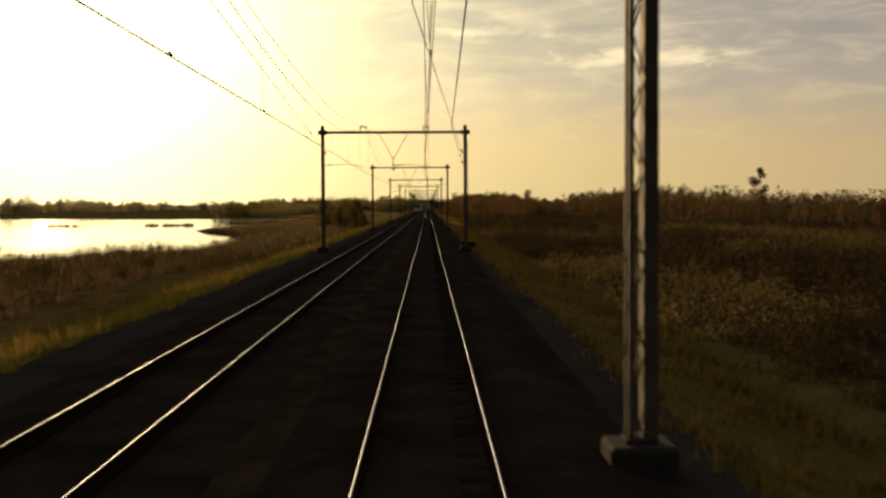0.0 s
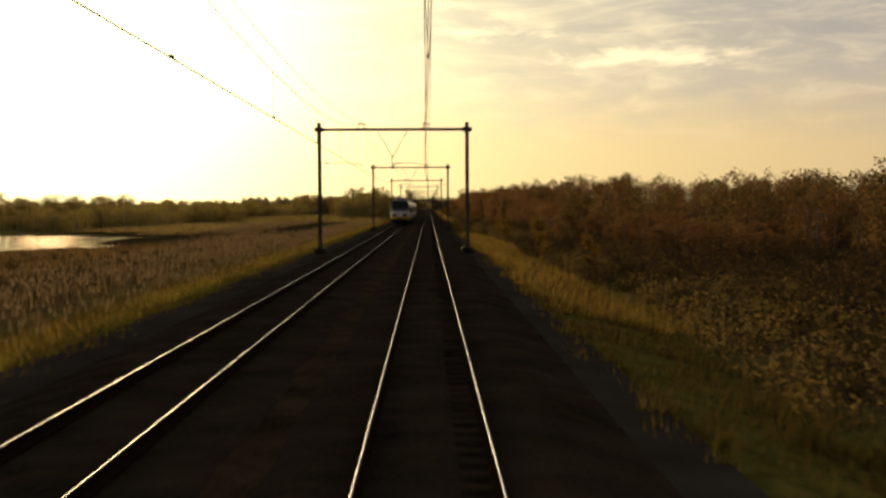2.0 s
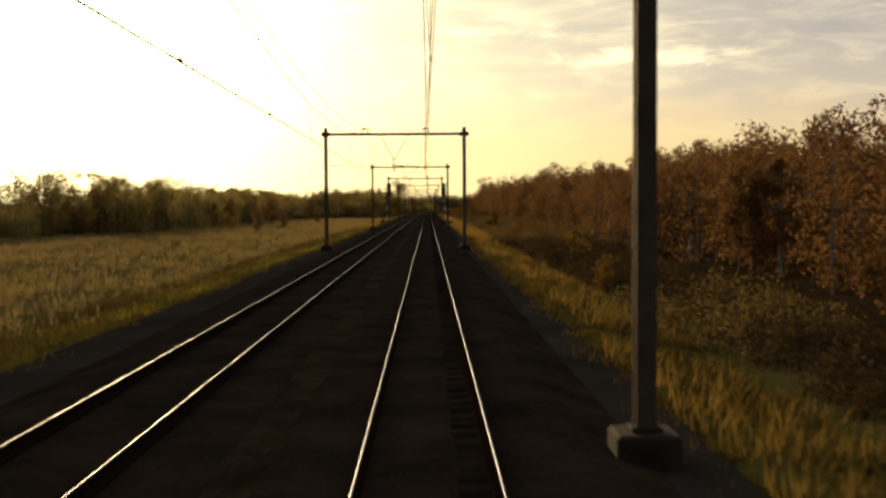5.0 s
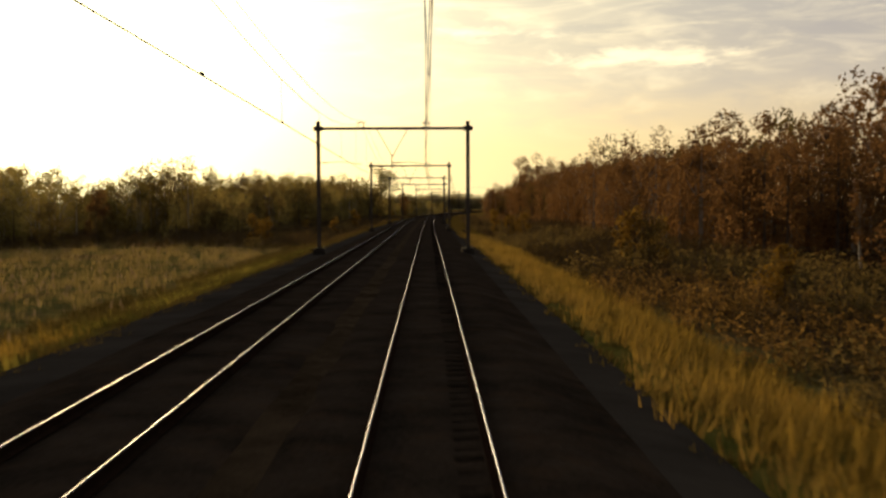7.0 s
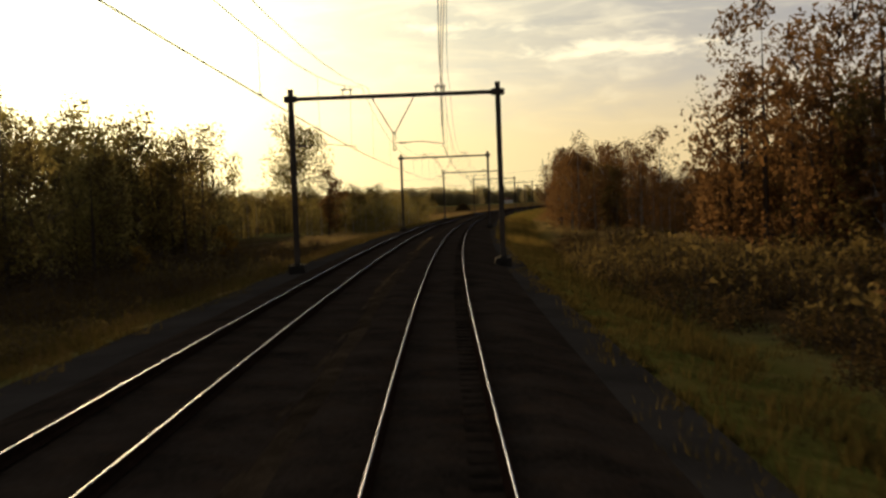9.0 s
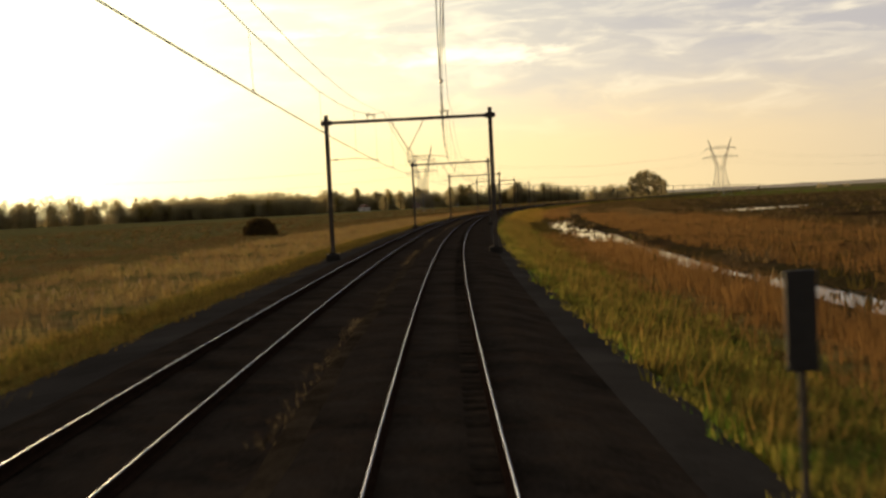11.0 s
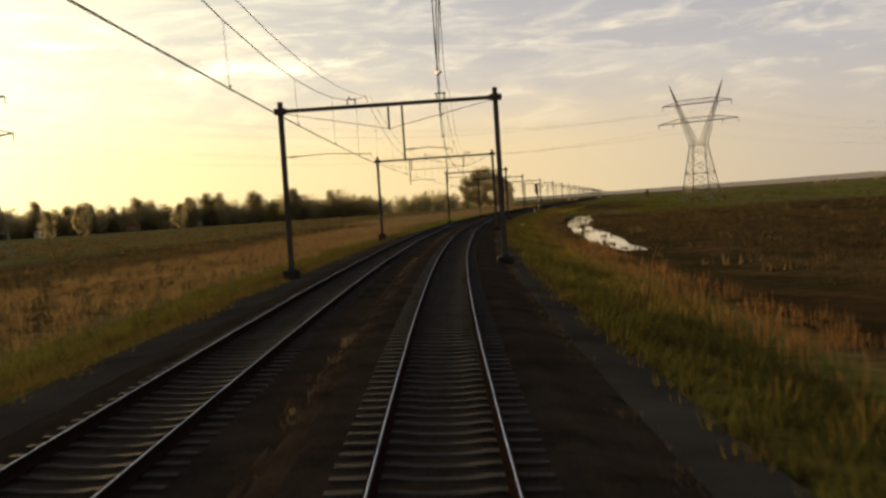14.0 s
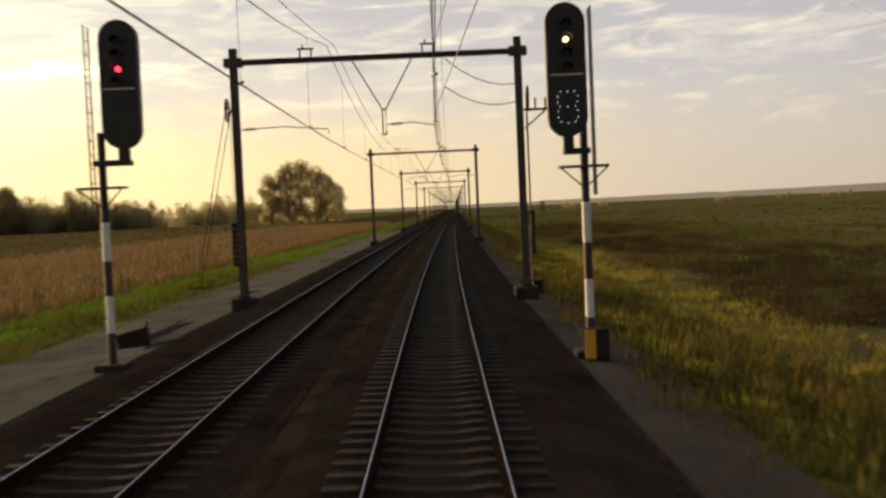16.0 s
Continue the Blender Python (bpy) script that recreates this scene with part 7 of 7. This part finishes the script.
reed_islet(318, -79.5, 4, 3, 1.0, 501)
reed_islet(319, -72.0, 5, 8.6, 1.05, 502)
reed_islet(312, -103, 5, 9, 0.9, 503)
reed_islet(352, -58.0, 8, 12, 0.9, 504)
lay(r_bank, 1560, 1760, 13, 10.8)
lay(r_bank, 1600, 1750, 17, 13.2)
lay(r_screen, 1630, 1722, 13, 12.6, 0.15)
lay(v_olive, 1700, 1870, 13, 10.0)
wood(["olive_scrub", "scrub"], 14, 1740, 1880, 10.0, 11.8, 0.2, 0.36)
lay(r_dark, 1860, 1900, 17, 9.0)
lay(r_rust, 1890, 2010, 12, 12.5)
lay(r_brown, 1925, 2010, 17, 17.5)
lay(r_bank, 2000, 2190, 17, 10.3)
lay(r_sedge, 2185, 2400, 13, 9.9)
# dark sedge laid in place of the wood's shade on the left verge
lay(r_sedge, 1150, 1480, 13, -11.7)
lay(r_rust, 1600, 1900, 18, 25)
lay(r_dark, 1900, 2000, 20, 25)
lay(r_rust, 1600, 1850, 20, 36)
lay(r_brown, 1850, 2000, 20, 33)
lay(r_dark, 2000, 2330, 20, 23)
lay(r_dark, 1900, 2330, 20, 34)
lay(r_dark, 1600, 2330, 20, 47)
for o in (11.5, 21, 31, 41):
    lay(r_green, 2385 if o < 15 else 2330, 2640, 18, o)
lay(r_brown, 1480, 2000, 20, -19)
lay(r_brown, 1560, 2000, 20, -29.5)
lay(r_brown, 2000, 2290, 12, -22)
lay(r_brown, 2000, 2290, 14, -31)
lay(r_tan, 2285, 2430, 12, -27)
lay(r_brown, 2285, 2430, 14, -36)
lay(r_dark, 1560, 2400, 17, -40)
for o in (14, 24):
    lay(r_meadow, 1430, 1600, 20, o)
lay(r_meadow, 1440, 1560, 20, -19)
lay(r_dark, 1590, 1760, 18, 35)
lay(r_dark, 1600, 2300, 20, -51)

for o in (-26, -35, -44, -53):
    lay(r_tan, 2420, 2760, 18, o)
lay(v_lush, 2480, 2700, 14, -14)
lay(v_olive, 2460, 2640, 14, 6.5)


# tussocks of the open fields
def tussock_mesh(seed, n, size, h0, h1, mats):
    r = seeded(seed)
    layers = []
    for mat in mats:
        c = np.stack([r.uniform(-size / 2, size / 2, n), r.uniform(-size / 2, size / 2, n), np.zeros(n)], 1)
        h = r.uniform(h0, h1, n) * r.uniform(0.5, 1.0, n)
        k = np.repeat(np.arange(n), 9)
        a = r.uniform(0, 6.28, len(k))
        d = np.stack([np.cos(a), np.sin(a), 0 * a], 1)
        q = c[k] + d * r.uniform(0, 1.3, (len(k), 1)) * h[k][:, None]
        w = np.stack([-d[:, 1], d[:, 0], 0 * a], 1) * (0.16 * h[k])[:, None]
        t = np.stack([q - w, q + w, q + d * (0.3 * h[k])[:, None] + np.stack([0 * a, 0 * a, h[k] * r.uniform(0.5, 1.1, len(k))], 1)], 1)
        layers.append((t.reshape(-1, 3) - (0, 0, 0.05), [(3 * i, 3 * i + 1, 3 * i + 2) for i in range(len(k))], mat))
    return stuff_mesh("tussocks", layers)


TUSSOCKS = [tussock_mesh(600 + k, 30, 42, 0.4, 1.1, (m_reed_dark, m_grass_olive, m_reed)) for k in range(3)]
GREEN_TUSSOCKS = [tussock_mesh(620 + k, 34, 42, 0.3, 0.9, (m_grass_olive, m_grass_green, m_lush)) for k in range(2)]
for s0, s1, o0, o1 in ((1560, 2900, 30, 200), (1560, 2900, -190, -60), (2450, 2900, 12, 40)):
    for s in np.arange(s0, s1, 40.0):
        for o in np.arange(o0, o1, 40.0):
            o_, s_ = float(o + rng.uniform(0, 8)), float(s + rng.uniform(0, 10))
            if lake(s_, o_) > 0.05:
                continue
            ob = new("tussocks", GREEN_TUSSOCKS[int(rng.integers(2))] if s_ > 2330 and o_ > 0 else TUSSOCKS[int(rng.integers(3))])
            ob.matrix_basis = on_line(s_, o_, ground_z(s_, o_) - 0.05, 90.0 * float(rng.integers(4))) @ Matrix.Scale(K, 4)
            tagged(ob, "scattered brown and olive tussocks on open grassland", "grass", kind="stuff")


# ---------------------------------------------------------------- a few houses among the far trees
def house(x, y, turn, w=9.0, d=12.0, h=4.2, pale=False):
    p = thing("house", pose(x * K, y * K, FIELD * K, 0, 0, turn), ("white" if pale else "brick") + " farmhouse with a pitched tiled roof among trees", "house", "houses behind the fields")
    wall = part("wall", one(box, -w / 2, w / 2, -d / 2, d / 2, -0.5, h), m_signal_white if pale else m_brick, p)
    bm = bmesh.new()
    a = [bm.verts.new(c) for c in ((-w / 2 - 0.4, -d / 2 - 0.3, h), (w / 2 + 0.4, -d / 2 - 0.3, h), (0, -d / 2 - 0.3, h + 3.6))]
    b = [bm.verts.new(c) for c in ((-w / 2 - 0.4, d / 2 + 0.3, h), (w / 2 + 0.4, d / 2 + 0.3, h), (0, d / 2 + 0.3, h + 3.6))]
    bm.faces.new(a)
    bm.faces.new(list(reversed(b)))
    for i in range(3):
        bm.faces.new((a[i], b[i], b[(i + 1) % 3], a[(i + 1) % 3]))
    roof = part("roof", bm, m_tile, p)
    part("chimney", one(box, -0.4, 0.4, -2, -1.2, h + 2.5, h + 4.4), m_brick, roof)
    for k in range(3):
        win = part("window", one(box, -w / 2 + 1 + k * 2.8, -w / 2 + 2.4 + k * 2.8, -d / 2 - 0.05, -d / 2 + 0.05, 1.1, 2.6), m_signal_white, wall, "white-framed window")
        part("pane", one(box, -w / 2 + 1.1 + k * 2.8, -w / 2 + 2.3 + k * 2.8, -d / 2 - 0.06, -d / 2 - 0.04, 1.2, 2.5), m_glass, win)
    return p


house(150, 2905, 20, pale=True)
house(215, 2935, -15)
house(62, 2840, 40)
house(265, 2960, 5, pale=True)

# ---------------------------------------------------------------- sleepers
def sleeper_mesh(w=2.5, plain=False):
    bm = bmesh.new()
    xs = [(-w / 2, -0.012), (-0.55, 0.0), (-0.32, -0.030), (0.0, -0.038), (0.32, -0.030), (0.55, 0.0), (w / 2, -0.012)]
    rings = [[bm.verts.new((x, y, z)) for y, z in ((-0.09, -0.17), (-0.06, zt - 0.045), (-0.045, zt), (0.045, zt), (0.06, zt - 0.045), (0.09, -0.17))] for x, zt in xs]
    for a, b in zip(rings, rings[1:]):
        for j in range(5):
            bm.faces.new((a[j], b[j], b[j + 1], a[j + 1]))
    bm.faces.new(rings[0])
    bm.faces.new(list(reversed(rings[-1])))
    for x in () if plain else (-0.7525, 0.7525):
        for dx in (-0.12, 0.12):
            box(bm, x + dx - 0.045, x + dx + 0.045, -0.07, 0.07, 0.0, 0.05)
    me = bpy.data.meshes.new("sleeper")
    bm.to_mesh(me)
    bm.free()
    me.materials.append(m_sleeper)
    return me


sl = sleeper_mesh()
plain_sleeper = sleeper_mesh(plain=True)


def shape_of(me):
    return np.array([tuple(v.co) for v in me.vertices]), [tuple(p.vertices) for p in me.polygons]


old_shape = bpy.data.meshes.new("old_sleeper")
bm_old = one(box, -1.25, 1.25, -0.12, 0.12, -0.12, 0.0)
bm_old.to_mesh(old_shape)
bm_old.free()


def sleeper_pose(s, o0):
    c = cant(s)
    x, y, z = pt(s, o0 - 0.165 * math.sin(c), -0.168 if s > 1985 else -0.215)
    return Matrix.Translation((x, y, z)) @ Matrix.Rotation(-heading(s), 4, "Z") @ Matrix.Rotation(c, 4, "Y")


for tr, left, near in ((tracks[0], False, (2150.0, 2270.0)), (tracks[1], True, (2150.0, 2208.0))):
    rest, old = [], []
    for k in range(int((2560 + 30) / 0.6)):
        s = -30 + k * 0.6
        m = sleeper_pose(s, -gap(s) if left else 0.0)
        if near[0] <= s < near[1]:
            ob = new("sleeper", sl)
            ob.parent = tr
            ob.matrix_basis = m
        else:
            (rest if s > 1985 else old).append(np.array(m))
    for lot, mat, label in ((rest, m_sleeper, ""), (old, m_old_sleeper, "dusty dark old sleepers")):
        M = np.array(lot)
        sv, sf = shape_of(plain_sleeper if lot is rest else old_shape)
        far = np.einsum("nij,vj->nvi", M[:, :3, :3], sv) + M[:, None, :3, 3]
        raw_faces = [tuple(i + j * len(sv) for i in q) for j in range(len(M)) for q in sf]
        tagged(raw("sleeper_run", far.reshape(-1, 3), raw_faces, mat, tr, label), kind="stuff")
